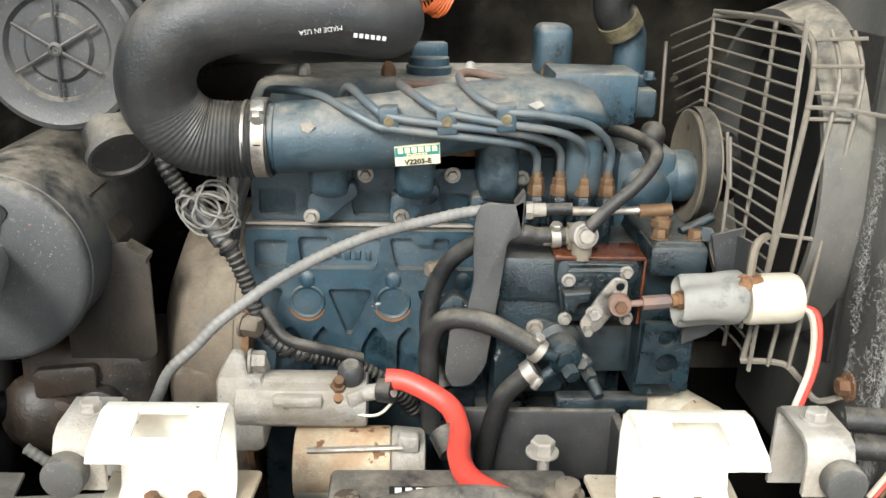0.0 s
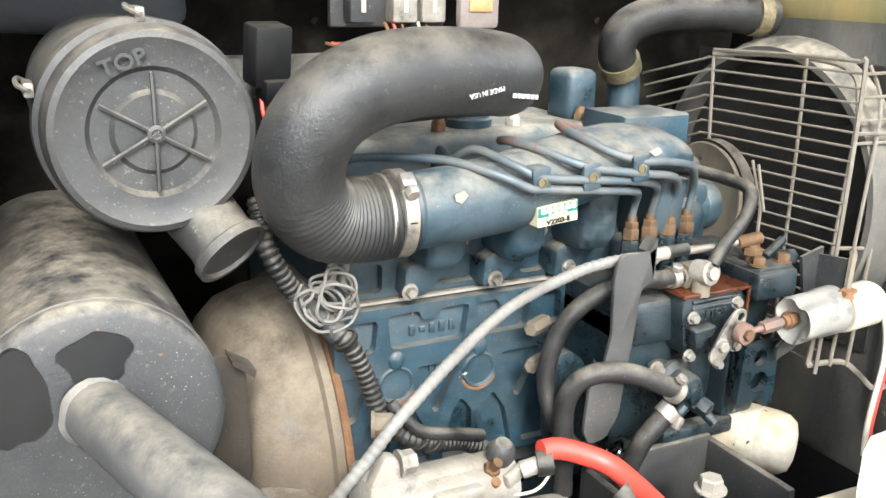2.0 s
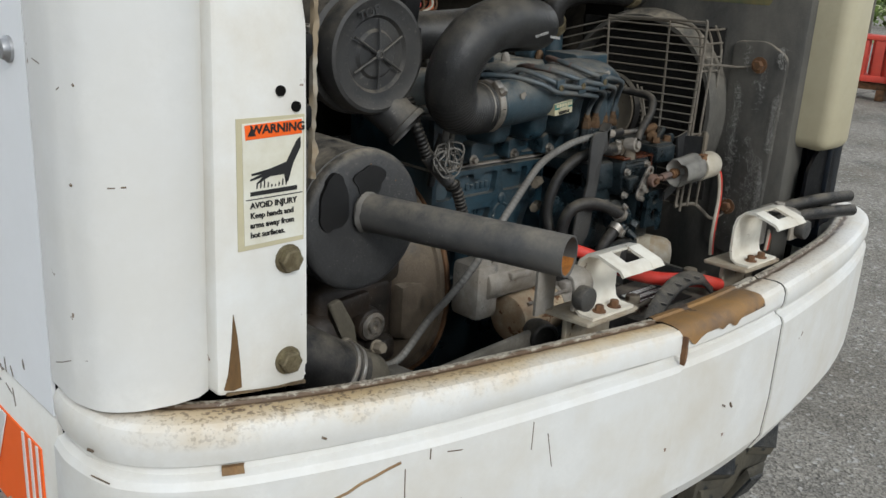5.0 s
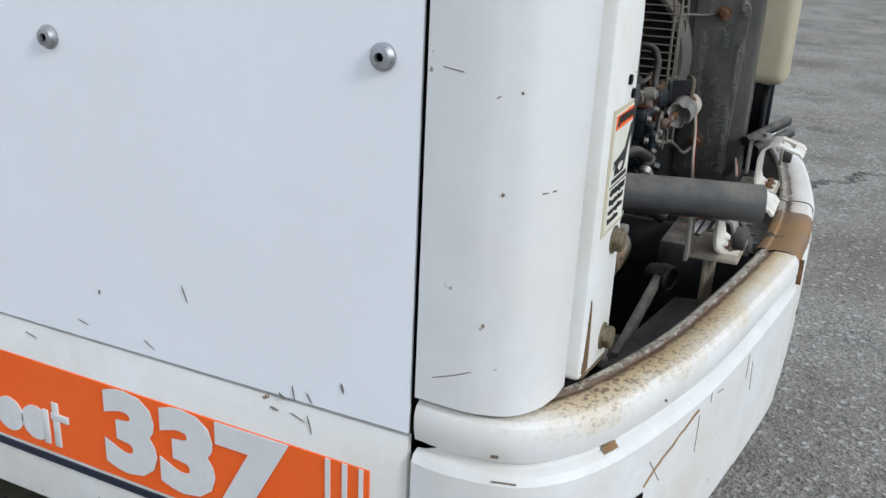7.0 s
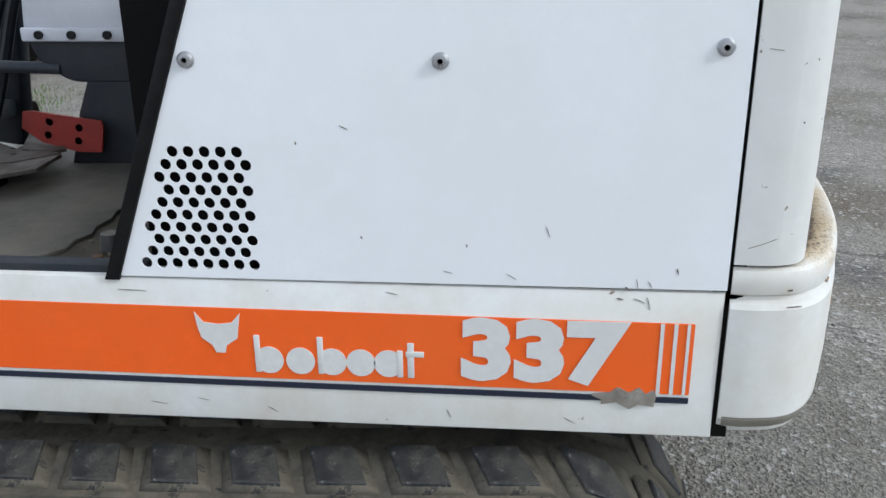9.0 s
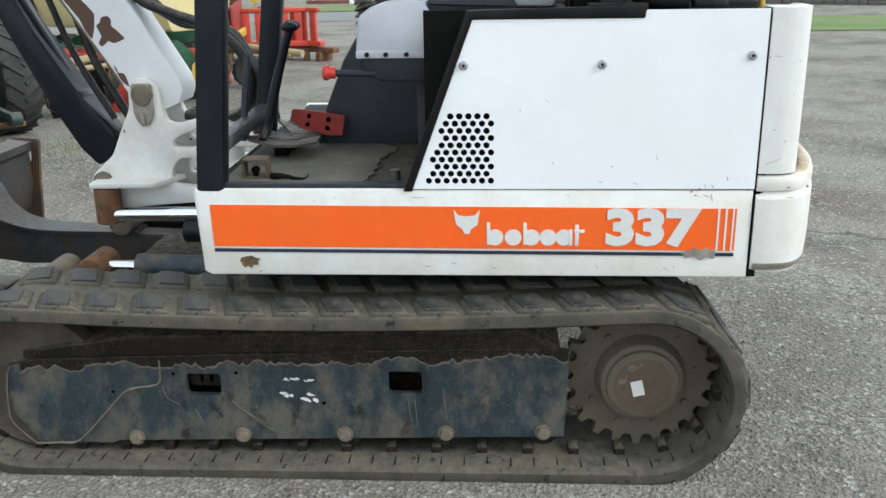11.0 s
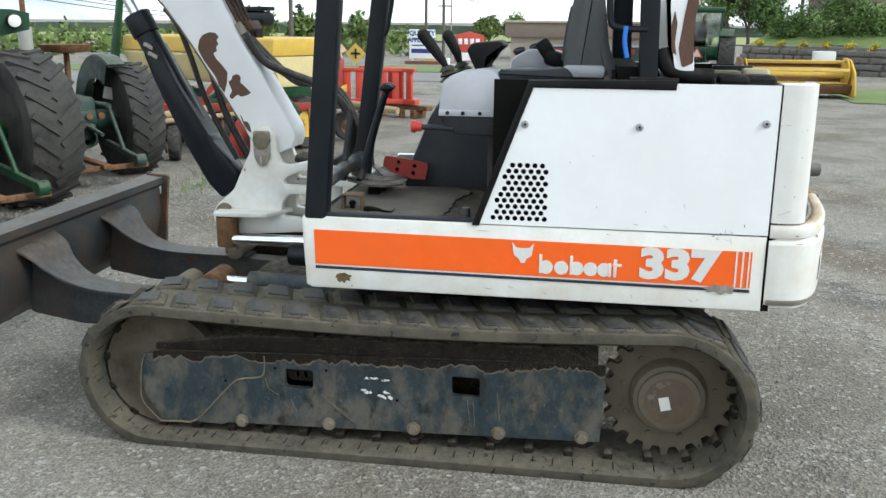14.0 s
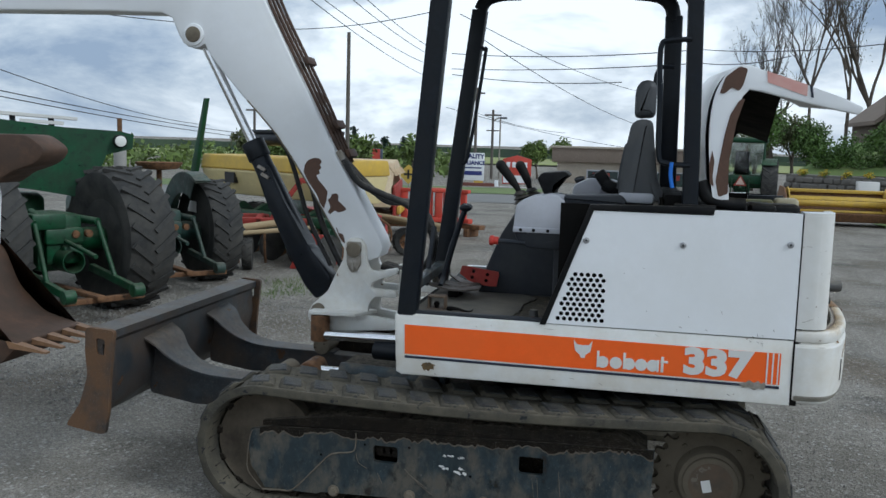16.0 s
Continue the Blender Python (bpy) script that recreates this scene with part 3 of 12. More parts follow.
# side panel with its cooling holes
holes = []
for row in range(10):
    z = 0.979 + row * 0.0206
    for k in range(9):
        y = 1.511 + (0.0127 if row % 2 else 0) + k * 0.0254
        if y < 1.694 - row * 0.0053:
            holes.append(ring((y, z), 0.0092, 14))
panel_outline = [(1.738, 0.955), (1.562, 1.427), (1.099, 1.427), (1.099, 1.449), (0.768, 1.449), (0.768, 0.955)]
panel = part("side_panel", Geo().prism(panel_outline, "yz", LEFT, LEFT + 0.004, holes=holes), white, digger, "white bolted side panel with a field of round holes")
bolt_bright = surface("bright_plated_bolt", (0.52, 0.53, 0.55), 0.30, 0.9, vary=0.2, grain=60, bump=0.1, dirt=(0.22, 0.20, 0.17), dirt_amount=0.25, dirt_scale=60)
for y, z in ((1.587, 1.305), (1.208, 1.305), (0.806, 1.326)):
    g = Geo().lathe((LEFT - 0.009, y, z), (1, 0, 0), [(0, 0.004), (0.004, 0.004), (0.0045, 0), (0.0092, 0.0005), (0.0105, 0.004), (0.0128, 0.006), (0.0128, 0.010)], 20)
    head = part("panel_bolt", g, bolt_bright, panel, "bright round-headed socket bolt")
    part("bolt_socket", Geo().lathe((LEFT - 0.0052, y, z), (-1, 0, 0), [(0, 0.0006), (0.0040, 0.0006)], 6), dark_void, head)
part("edge_trim", Geo().prism([(1.738, 0.948), (1.763, 0.948), (1.578, 1.452), (1.097, 1.461), (1.097, 1.43), (1.562, 1.43)], "yz", LEFT - 0.006, LEFT + 0.03, 0.004), black_plastic, digger, "black rubber edge trim")
# added near-black sheet standing in for the shade behind the holes
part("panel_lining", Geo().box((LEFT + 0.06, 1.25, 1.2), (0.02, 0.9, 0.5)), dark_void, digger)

# rear corner cover and the bolted post with the warning label
def sheet(path, z0, z1, thick):
    """An upright bent sheet along a line in plan."""
    P = [Vector((x, y)) for x, y in path]
    rings = []
    for i, p in enumerate(P):
        d = (P[min(i + 1, len(P) - 1)] - P[max(i - 1, 0)]).normalized()
        q = p + Vector((-d.y, d.x)) * thick
        rings.append([(p.x, p.y, z0), (p.x, p.y, z1), (q.x, q.y, z1), (q.x, q.y, z0)])
    return Geo().skin(rings)


corner = [(-0.813, 0.762), (-0.815, 0.72)] + [tuple(p) for p in spline([(-0.814, 0.70), (-0.802, 0.668), (-0.775, 0.648), (-0.742, 0.640)], 6)] + [(-0.715, 0.640), (-0.70, 0.648), (-0.697, 0.66)]
soiled_white = surface("soiled_white_paint", (0.68, 0.675, 0.65), 0.4, vary=0.05, grain=25, bump=0.03, dirt=(0.56, 0.52, 0.44), dirt_amount=0.14, dirt_scale=3.5, chip=(0.20, 0.15, 0.10), chip_amount=0.005, chip_scale=30)
corner_cover = part("corner_cover", sheet([(p[0], p[1]) for p in corner], 0.999, 1.451, 0.006), soiled_white, digger, "white rounded corner cover")
part("cover_cap", Geo().prism([(p[0] + 0.002, p[1]) for p in corner] + [(-0.72, 0.762)], "xy", 1.440, 1.452), white, digger)
post = part("corner_post", Geo().prism(rounded([(-0.700, 0.998), (-0.700, 1.452), (-0.612, 1.452), (-0.598, 1.36), (-0.592, 1.0), (-0.594, 0.984)], 0.006), "xz", 0.630, 0.66, 0.004), white_worn, digger, "white bolted upright post")
for x, z in ((-0.617, 1.13), (-0.617, 1.017)):
    part("post_bolt", Geo().hexnut((x, 0.630, z), (0, -1, 0), 0.0125, 0.010, 0.0155), bolt_gold, post, "hex bolt head with tarnished plating")
# near-black discs stand in for the shade inside the holes
for x, z in ((-0.627, 1.301), (-0.609, 1.285)):
    part("bolt_hole", Geo().lathe((x, 0.6275, z), (0, 1, 0), [(0, 0), (0.0052, 0), (0.0052, 0.003)], 16), dark_void, post, "empty bolt hole")
label_paper = surface("label_paper", (0.72, 0.71, 0.62), 0.5, vary=0.04, grain=40, bump=0.02, dirt=(0.45, 0.38, 0.22), dirt_amount=0.15, dirt_scale=18)
label_edge = surface("yellowed_label_edge", (0.52, 0.47, 0.31), 0.5, vary=0.08, grain=60, bump=0.05)
ink = surface("black_print", (0.012, 0.012, 0.012), 0.5, vary=0.05, bump=0.0)
wedge_rust = surface("wet_rust_streak", (0.085, 0.045, 0.016), 0.6, vary=0.4, grain=60, bump=0.3, dirt=(0.26, 0.15, 0.05), dirt_amount=0.35, dirt_scale=22, streak=4.0)
part("rust_streak", Geo().prism([(-0.6815, 1.083), (-0.684, 1.05), (-0.688, 1.02), (-0.693, 1.004), (-0.683, 1.001), (-0.673, 1.002), (-0.6745, 1.03), (-0.6775, 1.06)], "xz", 0.6287, 0.632), wedge_rust, post, "dark rust streak running down the post's foot")
part("rust_streak", Geo().prism([(-0.594, 0.9875), (-0.612, 0.9895), (-0.632, 0.9895), (-0.655, 0.994), (-0.690, 1.0000), (-0.690, 0.9965), (-0.594, 0.9835)], "xz", 0.6285, 0.632).jitter(0.0012, 60), edge_grime, post, "grime along the post's foot")
warn = part("warning_label", Geo().prism([(-0.675, 1.147), (-0.676, 1.277), (-0.599, 1.277), (-0.5985, 1.148)], "xz", 0.6292, 0.632), label_edge, post, "peeling paper warning label")
part("label_face", Geo().prism([(-0.668, 1.152), (-0.670, 1.272), (-0.601, 1.274), (-0.600, 1.153)], "xz", 0.6284, 0.632), label_paper, warn)
tilt = [(-0.6665, 1.2565), (-0.6675, 1.2705), (-0.6030, 1.2725), (-0.6025, 1.2585)]
part("label_header", Geo().prism(tilt, "xz", 0.6278, 0.632), orange, warn, "orange header bar")


def rear_decal(x, z, y=0.6277):
    return Matrix.Translation((x, y, z)) @ Matrix(((1, 0, 0, 0), (0, 0, -1, 0), (0, 1, 0, 0), (0, 0, 0, 1)))


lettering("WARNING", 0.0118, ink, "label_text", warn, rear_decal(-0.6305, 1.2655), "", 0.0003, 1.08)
part("alert_triangle", Geo().prism([(-0.6645, 1.260), (-0.660, 1.2685), (-0.6555, 1.260)], "xz", 0.6272, 0.632), ink, warn)
pict = Geo().prism([(-0.6045, 1.255), (-0.6085, 1.252), (-0.6205, 1.2315), (-0.6400, 1.2265), (-0.6600, 1.2235), (-0.6600, 1.2215), (-0.6480, 1.2225), (-0.6620, 1.2180), (-0.6615, 1.2165), (-0.6470, 1.2195), (-0.6550, 1.2135), (-0.6540, 1.2125), (-0.6400, 1.2190), (-0.6230, 1.2195), (-0.6215, 1.2115), (-0.6185, 1.2120), (-0.6125, 1.2300), (-0.6040, 1.2450)], "xz", 0.6276, 0.632)
pict.prism([(-0.6615, 1.2015), (-0.6615, 1.2055), (-0.6080, 1.2065), (-0.6080, 1.2020)], "xz", 0.6276, 0.632)
for k in range(9):
    x = -0.655 + k * 0.0042
    pict.prism([(x, 1.2085), (x + 0.0012, 1.2085), (x + 0.0016, 1.2125 + 0.003 * math.sin(k)), (x + 0.0006, 1.2135 + 0.003 * math.sin(k))], "xz", 0.6276, 0.632)
pict.prism([(-0.6665, 1.1975), (-0.6665, 1.1983), (-0.6015, 1.1990), (-0.6015, 1.1982)], "xz", 0.6276, 0.632)
part("label_pictogram", pict, ink, warn, "black heat pictogram")
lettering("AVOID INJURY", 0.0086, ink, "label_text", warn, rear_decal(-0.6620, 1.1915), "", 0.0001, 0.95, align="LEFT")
for k, line in enumerate(("Keep han" + "ds and", "arms away from", "hot surfaces.")):
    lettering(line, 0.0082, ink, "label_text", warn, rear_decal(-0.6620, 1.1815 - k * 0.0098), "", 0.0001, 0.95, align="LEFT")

# counterweight: a cast ring in three pieces round the back
rim = spline([(-0.816, 0.762), (-0.819, 0.712), (-0.802, 0.645), (-0.742, 0.592), (-0.630, 0.548), (-0.475, 0.508), (-0.24, 0.471), (-0.08, 0.453), (0.08, 0.450), (0.25, 0.462), (0.46, 0.490), (0.61, 0.522), (0.755, 0.568), (0.825, 0.625), (0.856, 0.70), (0.858, 0.762)], 5)
rim = [Vector((p[0], p[1])) for p in rim]
CW = [(0.050, 0.690), (0.018, 0.702), (0.004, 0.730), (0.0, 0.80), (0.0, 0.926), (0.004, 0.934), (0.013, 0.938), (0.015, 0.944), (0.006, 0.950), (0.003, 0.958), (0.003, 0.974), (0.006, 0.9815), (0.012, 0.9865), (0.020, 0.988), (0.030, 0.9881), (0.0400, 0.9876), (0.0470, 0.9845), (0.0510, 0.9845), (0.0535, 0.9872), (0.0605, 0.9868), (0.0650, 0.9835), (0.0660, 0.90), (0.060, 0.70)]


def crown(x, z):
    """The rim's top dips slightly towards the middle of the machine."""
    return z + (float(np.interp(x, (-0.82, -0.4, -0.11, 0.2), (0.006, 0.001, -0.006, 0.0))) if z > 0.955 else 0.0)


def rim_piece(a, b, grow=0.0):
    rings = []
    for i in range(a, b + 1):
        d = (rim[min(i + 1, len(rim) - 1)] - rim[max(i - 1, 0)]).normalized()
        inward = Vector((-d.y, d.x))
        rings.append([(*(rim[i] + inward * (off - grow)), crown(rim[i].x, z)) for off, z in CW])
    return Geo().skin(rings)


cut1 = min(range(len(rim)), key=lambda i: abs(rim[i].x + 0.115))
cut2 = min(range(len(rim)), key=lambda i: abs(rim[i].x - 0.170))
cw_paint = surface("counterweight_paint", (0.70, 0.695, 0.665), 0.45, vary=0.05, grain=30, bump=0.07, dirt=(0.52, 0.45, 0.33), dirt_amount=0.14, dirt_scale=7.0, chip=(0.15, 0.08, 0.04), chip_amount=0.02, chip_scale=20)


def stain_rim(m):
    """Tan stains that deepen to brown in the groove along the inner edge, a grimy lip behind it, brown grit near the post."""
    N, L = m.node_tree.nodes, m.node_tree.links
    b = N["Principled BSDF"]
    co = N.new("ShaderNodeTexCoord")
    sep = N.new("ShaderNodeSeparateXYZ")
    L.new(co.outputs["Object"], sep.inputs[0])
    inset = N.new("ShaderNodeAttribute")
    inset.attribute_name = "inset"

    def span(value, lo, hi, top=1.0):
        f = N.new("ShaderNodeMapRange")
        f.inputs["From Min"].default_value, f.inputs["From Max"].default_value, f.inputs["To Max"].default_value = lo, hi, top
        L.new(value, f.inputs["Value"])
        return f.outputs[0]

    def join(kind, a, c, d=None):
        f = N.new("ShaderNodeMath")
        f.operation = kind
        for k, v in enumerate((a, c, d)):
            if isinstance(v, float):
                f.inputs[k].default_value = v
            elif v is not None:
                L.new(v, f.inputs[k])
        return f.outputs[0]

    def cloud(scale, detail=7.0):
        t = N.new("ShaderNodeTexNoise")
        t.inputs["Scale"].default_value, t.inputs["Detail"].default_value, t.inputs["Roughness"].default_value = scale, detail, 0.68
        L.new(co.outputs["Object"], t.inputs["Vector"])
        return t.outputs[0]

    def lay(mask, colour):
        mix = N.new("ShaderNodeMix")
        mix.data_type = "RGBA"
        L.new(mask, mix.inputs["Factor"])
        L.new(b.inputs["Base Color"].links[0].from_socket, mix.inputs["A"])
        mix.inputs["B"].default_value = (*colour, 1)
        L.new(mix.outputs["Result"], b.inputs["Base Color"])

    top = span(sep.outputs["Z"], 0.966, 0.977)
    worn = join("MULTIPLY_ADD", cloud(9.0), 0.075, join("SUBTRACT", inset.outputs["Fac"], 0.0375))
    fine = join("MULTIPLY_ADD", cloud(60.0), 0.022, join("SUBTRACT", inset.outputs["Fac"], 0.011))
    flank = span(sep.outputs["X"], -0.81, -0.70)
    foot = join("MULTIPLY", flank, span(join("MULTIPLY", sep.outputs["X"], -1.0), 0.30, 0.66))
    near = span(join("MULTIPLY", sep.outputs["X"], -1.0), -0.24, 0.05, 0.75)
    near = join("MULTIPLY", join("ADD", near, 0.25), join("MULTIPLY_ADD", flank, 0.65, 0.35))
    lay(join("MULTIPLY", join("MULTIPLY", top, near), span(worn, 0.000, 0.034, 0.80)), (0.62, 0.46, 0.235))
    lay(join("MULTIPLY", join("MULTIPLY", top, near), span(worn, 0.028, 0.050, 0.72)), (0.38, 0.22, 0.085))
    lay(join("MULTIPLY", join("MULTIPLY", top, foot), span(worn, 0.008, 0.030, 0.75)), (0.42, 0.31, 0.17))
    lip = join("MULTIPLY", top, span(fine, 0.0520, 0.055, 0.9))
    groove = join("MULTIPLY", top, span(fine, 0.0425, 0.0465, 0.92))
    lay(groove, (0.075, 0.042, 0.020))
    lay(lip, (0.44, 0.40, 0.32))
    grit = join("MULTIPLY", join("MULTIPLY", top, span(cloud(170.0, 3.0), 0.53, 0.58, 0.9)), join("MULTIPLY", span(worn, 0.000, 0.034), join("MULTIPLY_ADD", foot, 0.8, 0.2)))
    lay(grit, (0.085, 0.050, 0.028))
    chips = join("MULTIPLY", lip, span(cloud(75.0, 5.0), 0.54, 0.58, 0.9))
    lay(chips, (0.065, 0.048, 0.034))


def mark_inset(ob):
    """Store each point's depth behind the rim's outline on the mesh."""
    line = np.array([tuple(p) for p in rim])
    a, d = line[:-1], np.diff(line, axis=0)
    v = np.array([tuple(w.co)[:2] for w in ob.data.vertices])
    u = np.clip(((v[:, None] - a) * d).sum(2) / (d * d).sum(1), 0, 1)
    ob.data.attributes.new("inset", "FLOAT", "POINT").data.foreach_set("value", np.linalg.norm(v[:, None] - a - u[..., None] * d, axis=2).min(1).astype(np.float32))
    return ob


stain_rim(cw_paint)
weight = mark_inset(part("counterweight", rim_piece(0, cut1), cw_paint, digger, "white cast counterweight with rust-stained rim", 22))
mark_inset(part("counterweight", rim_piece(cut2, len(rim) - 1), cw_paint, digger, "white cast counterweight with rust-stained rim", 22))
cover = mark_inset(part("access_cover", rim_piece(cut1, cut2, -0.004), cw_paint, digger, "white access cover in the counterweight", 22))
# rust where the hood has rubbed


rust_top = []
for i in range(cut1, cut2 - 2):
    d = (rim[min(i + 1, len(rim) - 1)] - rim[max(i - 1, 0)]).normalized()
    inward = Vector((-d.y, d.x))
    for h in range(4):
        p = rim[i].lerp(rim[i + 1], h / 4)
        w = 0.022 * noise.noise(Vector((p.x * 55, 0.3, 0.7))) + 0.010 * noise.noise(Vector((p.x * 190, 1.3, 0.7)))
        zl = 0.971 + 0.5 * w - 0.008 * max(0.0, 1 - abs(p.x + 0.078) / 0.012) + 0.03 * max(0.0, (p.x - 0.03) / 0.06) + 0.02 * max(0.0, 1 - abs(p.x + 0.105) / 0.012)
        rust_top.append([(*(p + inward * (o + 0.0035)), crown(p.x, z)) for o, z in ((0.0016, min(zl, 0.973)), (0.0018, 0.9742), (0.0048, 0.9826), (0.0112, 0.9880), (0.0200, 0.9896), (0.0400, 0.9892), (0.0470, 0.9862), (0.0510, 0.9862), (0.0535, 0.9888), (0.0605, 0.9884), (0.0665, 0.9845))])
part("bare_rust_patch", Geo().skin(rust_top, closed=False, cap=False), bare_rust, cover, "bare rusted top where paint has flaked off")
# rust in seams, streaks below the post, the lifting slot
def rim_at(x):
    return min(range(len(rim)), key=lambda i: abs(rim[i].x - x))
streak_mat = surface("rust_stain", (0.20, 0.105, 0.04), 0.8, vary=0.4, grain=60, bump=0.2, dirt=(0.42, 0.30, 0.16), dirt_amount=0.3, dirt_scale=20)
seam = [(-0.1325, 0.976), (-0.134, 0.964), (-0.1335, 0.950), (-0.132, 0.936), (-0.1285, 0.942), (-0.1275, 0.954), (-0.129, 0.965), (-0.130, 0.976)]
part("seam_rust", Geo().prism([(x + 0.131 + rim[cut1].x, z) for x, z in seam], "xz", rim[cut1].y - 0.0035, rim[cut1].y + 0.004), rusty, cover, "rust along the cover seam")
def rim_slice(i, half, grow=-0.0032):
    """A thin slice of the counterweight's outline."""
    d = (rim[i + 1] - rim[i - 1]).normalized()
    inward = Vector((-d.y, d.x))
    return Geo().skin([[(*(rim[i] + d * e + inward * (off - grow)), crown(rim[i].x, z) + (0.0012 if z > 0.96 else 0)) for off, z in CW] for e in (-half, half)])


part("seam_gap", rim_slice(cut1, 0.0010), dark_void, cover)
part("seam_gap", rim_slice(cut2, 0.0006), dark_void, cover)


def rim_mark(i0, i1, z0, z1, out=0.0014):
    """A flat mark that follows the counterweight's outer face."""
    rings = []
    for i in range(i0, i1 + 1):
        d = (rim[i + 1] - rim[i - 1]).normalized()
        inward = Vector((-d.y, d.x))
        row = []
        for z in (z0, (z0 + z1) / 2, z1):
            off = float(np.interp(z, [p[1] for p in CW[:12]], [p[0] for p in CW[:12]]))
            row.append((*(rim[i] + inward * (off - out)), z))
        rings.append(row)
    return Geo().skin(rings, closed=False, cap=False)


k0 = rim_at(-0.66)
# flat near-black mark stands in for the slot's shaded recess
part("lifting_slot", rim_mark(k0 - 1, k0, 0.775, 0.862), dark_void, weight, "dark lifting slot")
scrape = []
for h in range(9):
    k, z = rim_at(-0.66) + (rim_at(-0.55) - rim_at(-0.66)) * h / 8, 0.868 + 0.050 * (h / 8) ** 0.8
    p = rim[int(k)].lerp(rim[int(k) + 1], k - int(k))
    d = (rim[int(k) + 1] - rim[int(k)]).normalized()
    scrape.append((*(p - Vector((-d.y, d.x)) * 0.0002), z + 0.003 * noise.noise(Vector((h * 1.7, 0.2, 0.9)))))
part("rubbed_patch", Geo().tube(scrape, 0.0017, 6, 2), streak_mat, weight, "rusty scratch across the paint")
part("rubbed_patch", rim_mark(rim_at(-0.72), rim_at(-0.72) + 1, 0.936, 0.948, 0.002), streak_mat, weight, "rust scrape along the ledge")
worn_line = surface("brown_scratch", (0.17, 0.12, 0.075), 0.8, vary=0.4, grain=90, bump=0.0)
for pts, r in (([(-0.7897, 0.6568, 1.2195), (-0.7840, 0.6533, 1.2198)], 0.0009), ([(-0.7800, 0.6508, 1.2203), (-0.7759, 0.6485, 1.2205)], 0.0009), ([(-0.8139, 0.7436, 1.0263), (-0.8149, 0.7225, 1.0343), (-0.8143, 0.7056, 1.0417), (-0.8077, 0.6801, 1.0491)], 0.0005),
               ([(-0.8137, 0.7468, 1.324), (-0.8147, 0.7267, 1.3215)], 0.0005), ([(-0.8062, 0.6769, 1.3095), (-0.8055, 0.6755, 1.3077)], 0.0014), ([(-0.8104, 0.6864, 1.2197), (-0.8098, 0.6845, 1.2183)], 0.0013), ([(-0.813, 0.6961, 1.3025), (-0.8121, 0.693, 1.3047)], 0.0006)):
    part("paint_scratch", Geo().tube(pts, r, 5, 2), worn_line, corner_cover, "fine dark scratch")
for pts, r in (([(-0.8143, 0.6779, 0.9586), (-0.8125, 0.6704, 0.9588)], 0.0016), ([(-0.8137, 0.6757, 0.9305), (-0.806, 0.6522, 0.9295)], 0.0008), ([(-0.5392, 0.5222, 0.9076), (-0.5379, 0.5219, 0.8568)], 0.0007), ([(-0.3448, 0.4862, 0.9003), (-0.3338, 0.4845, 0.8524)], 0.0006),
               ([(-0.6489, 0.5541, 0.8965), (-0.6233, 0.5459, 0.8606)], 0.0007), ([(-0.629, 0.5507, 0.9644), (-0.6245, 0.5493, 0.9614)], 0.0014), ([(-0.4879, 0.5106, 0.9161), (-0.4685, 0.5068, 0.9131)], 0.0008), ([(-0.5093, 0.5152, 0.9250), (-0.5095, 0.5153, 0.9120)], 0.0008),
               ([(-0.3684, 0.4898, 0.922), (-0.3688, 0.4898, 0.8854)], 0.0006), ([(0.0371, 0.4523, 0.8355), (0.0432, 0.4524, 0.8271)], 0.0016), ([(0.0146, 0.4524, 0.8391), (0.0228, 0.4524, 0.8342)], 0.0012)):
    part("paint_scratch", Geo().tube(pts, r, 5, 2), worn_line, weight, "fine dark scratch")
# separate grey colour on the bottom bevel, darker than the paint above
soiled_foot = surface("grey_foot_paint", (0.34, 0.325, 0.28), 0.7, vary=0.2, grain=40, bump=0.15, dirt=(0.20, 0.17, 0.12), dirt_amount=0.35, dirt_scale=11, chip=(0.48, 0.46, 0.42), chip_amount=0.2, chip_scale=18)
part("soiled_foot", rim_mark(1, rim_at(-0.35), 0.691, 0.734), soiled_foot, weight, "grey band along the bottom edge")
# scratches and chips in the side paint
marks = ((1.355, 1.205, 0.016, 25), (1.43, 1.18, 0.006, 80), (1.045, 1.045, 0.020, 70), (1.335, 1.03, 0.006, 80), (0.845, 0.985, 0.012, 75), (0.905, 0.963, 0.018, 80), (0.885, 0.962, 0.014, 60), (0.92, 0.955, 0.010, 40), (0.90, 0.935, 0.020, 20), (0.885, 0.93, 0.022, 75), (0.93, 0.937, 0.012, 10), (1.29, 0.936, 0.020, 12), (1.72, 0.93, 0.05, 2), (1.10, 0.97, 0.018, 30), (1.20, 0.975, 0.016, 15), (1.17, 1.02, 0.006, 85), (1.5, 0.715, 0.02, 30), (1.7, 0.72, 0.03, 8), (1.2, 0.72, 0.018, 65), (1.0, 0.715, 0.022, 30), (1.62, 0.73, 0.02, 12))
dark_mark = surface("dark_scratch", (0.22, 0.19, 0.16), 0.7, vary=0.4, grain=90, bump=0.0)
for k, (y, z, w, turn) in enumerate(marks):
    c, sn = math.cos(radians(turn)), math.sin(radians(turn))
    t0 = 0.0006 if w > 0.012 else 0.0015
    pts = [(y + c * u * w / 2 - sn * v * t0, z + sn * u * w / 2 + c * v * t0) for u, v in ((-1, 0), (-0.3, -0.8), (0.4, -1), (1, 0.1), (0.3, 0.8), (-0.4, 0.7))]
    part("paint_scratch", Geo().prism(pts, "yz", LEFT - 0.0011, LEFT + 0.002), dark_mark, panel if z > 0.955 else skirt, "small dark scratch")
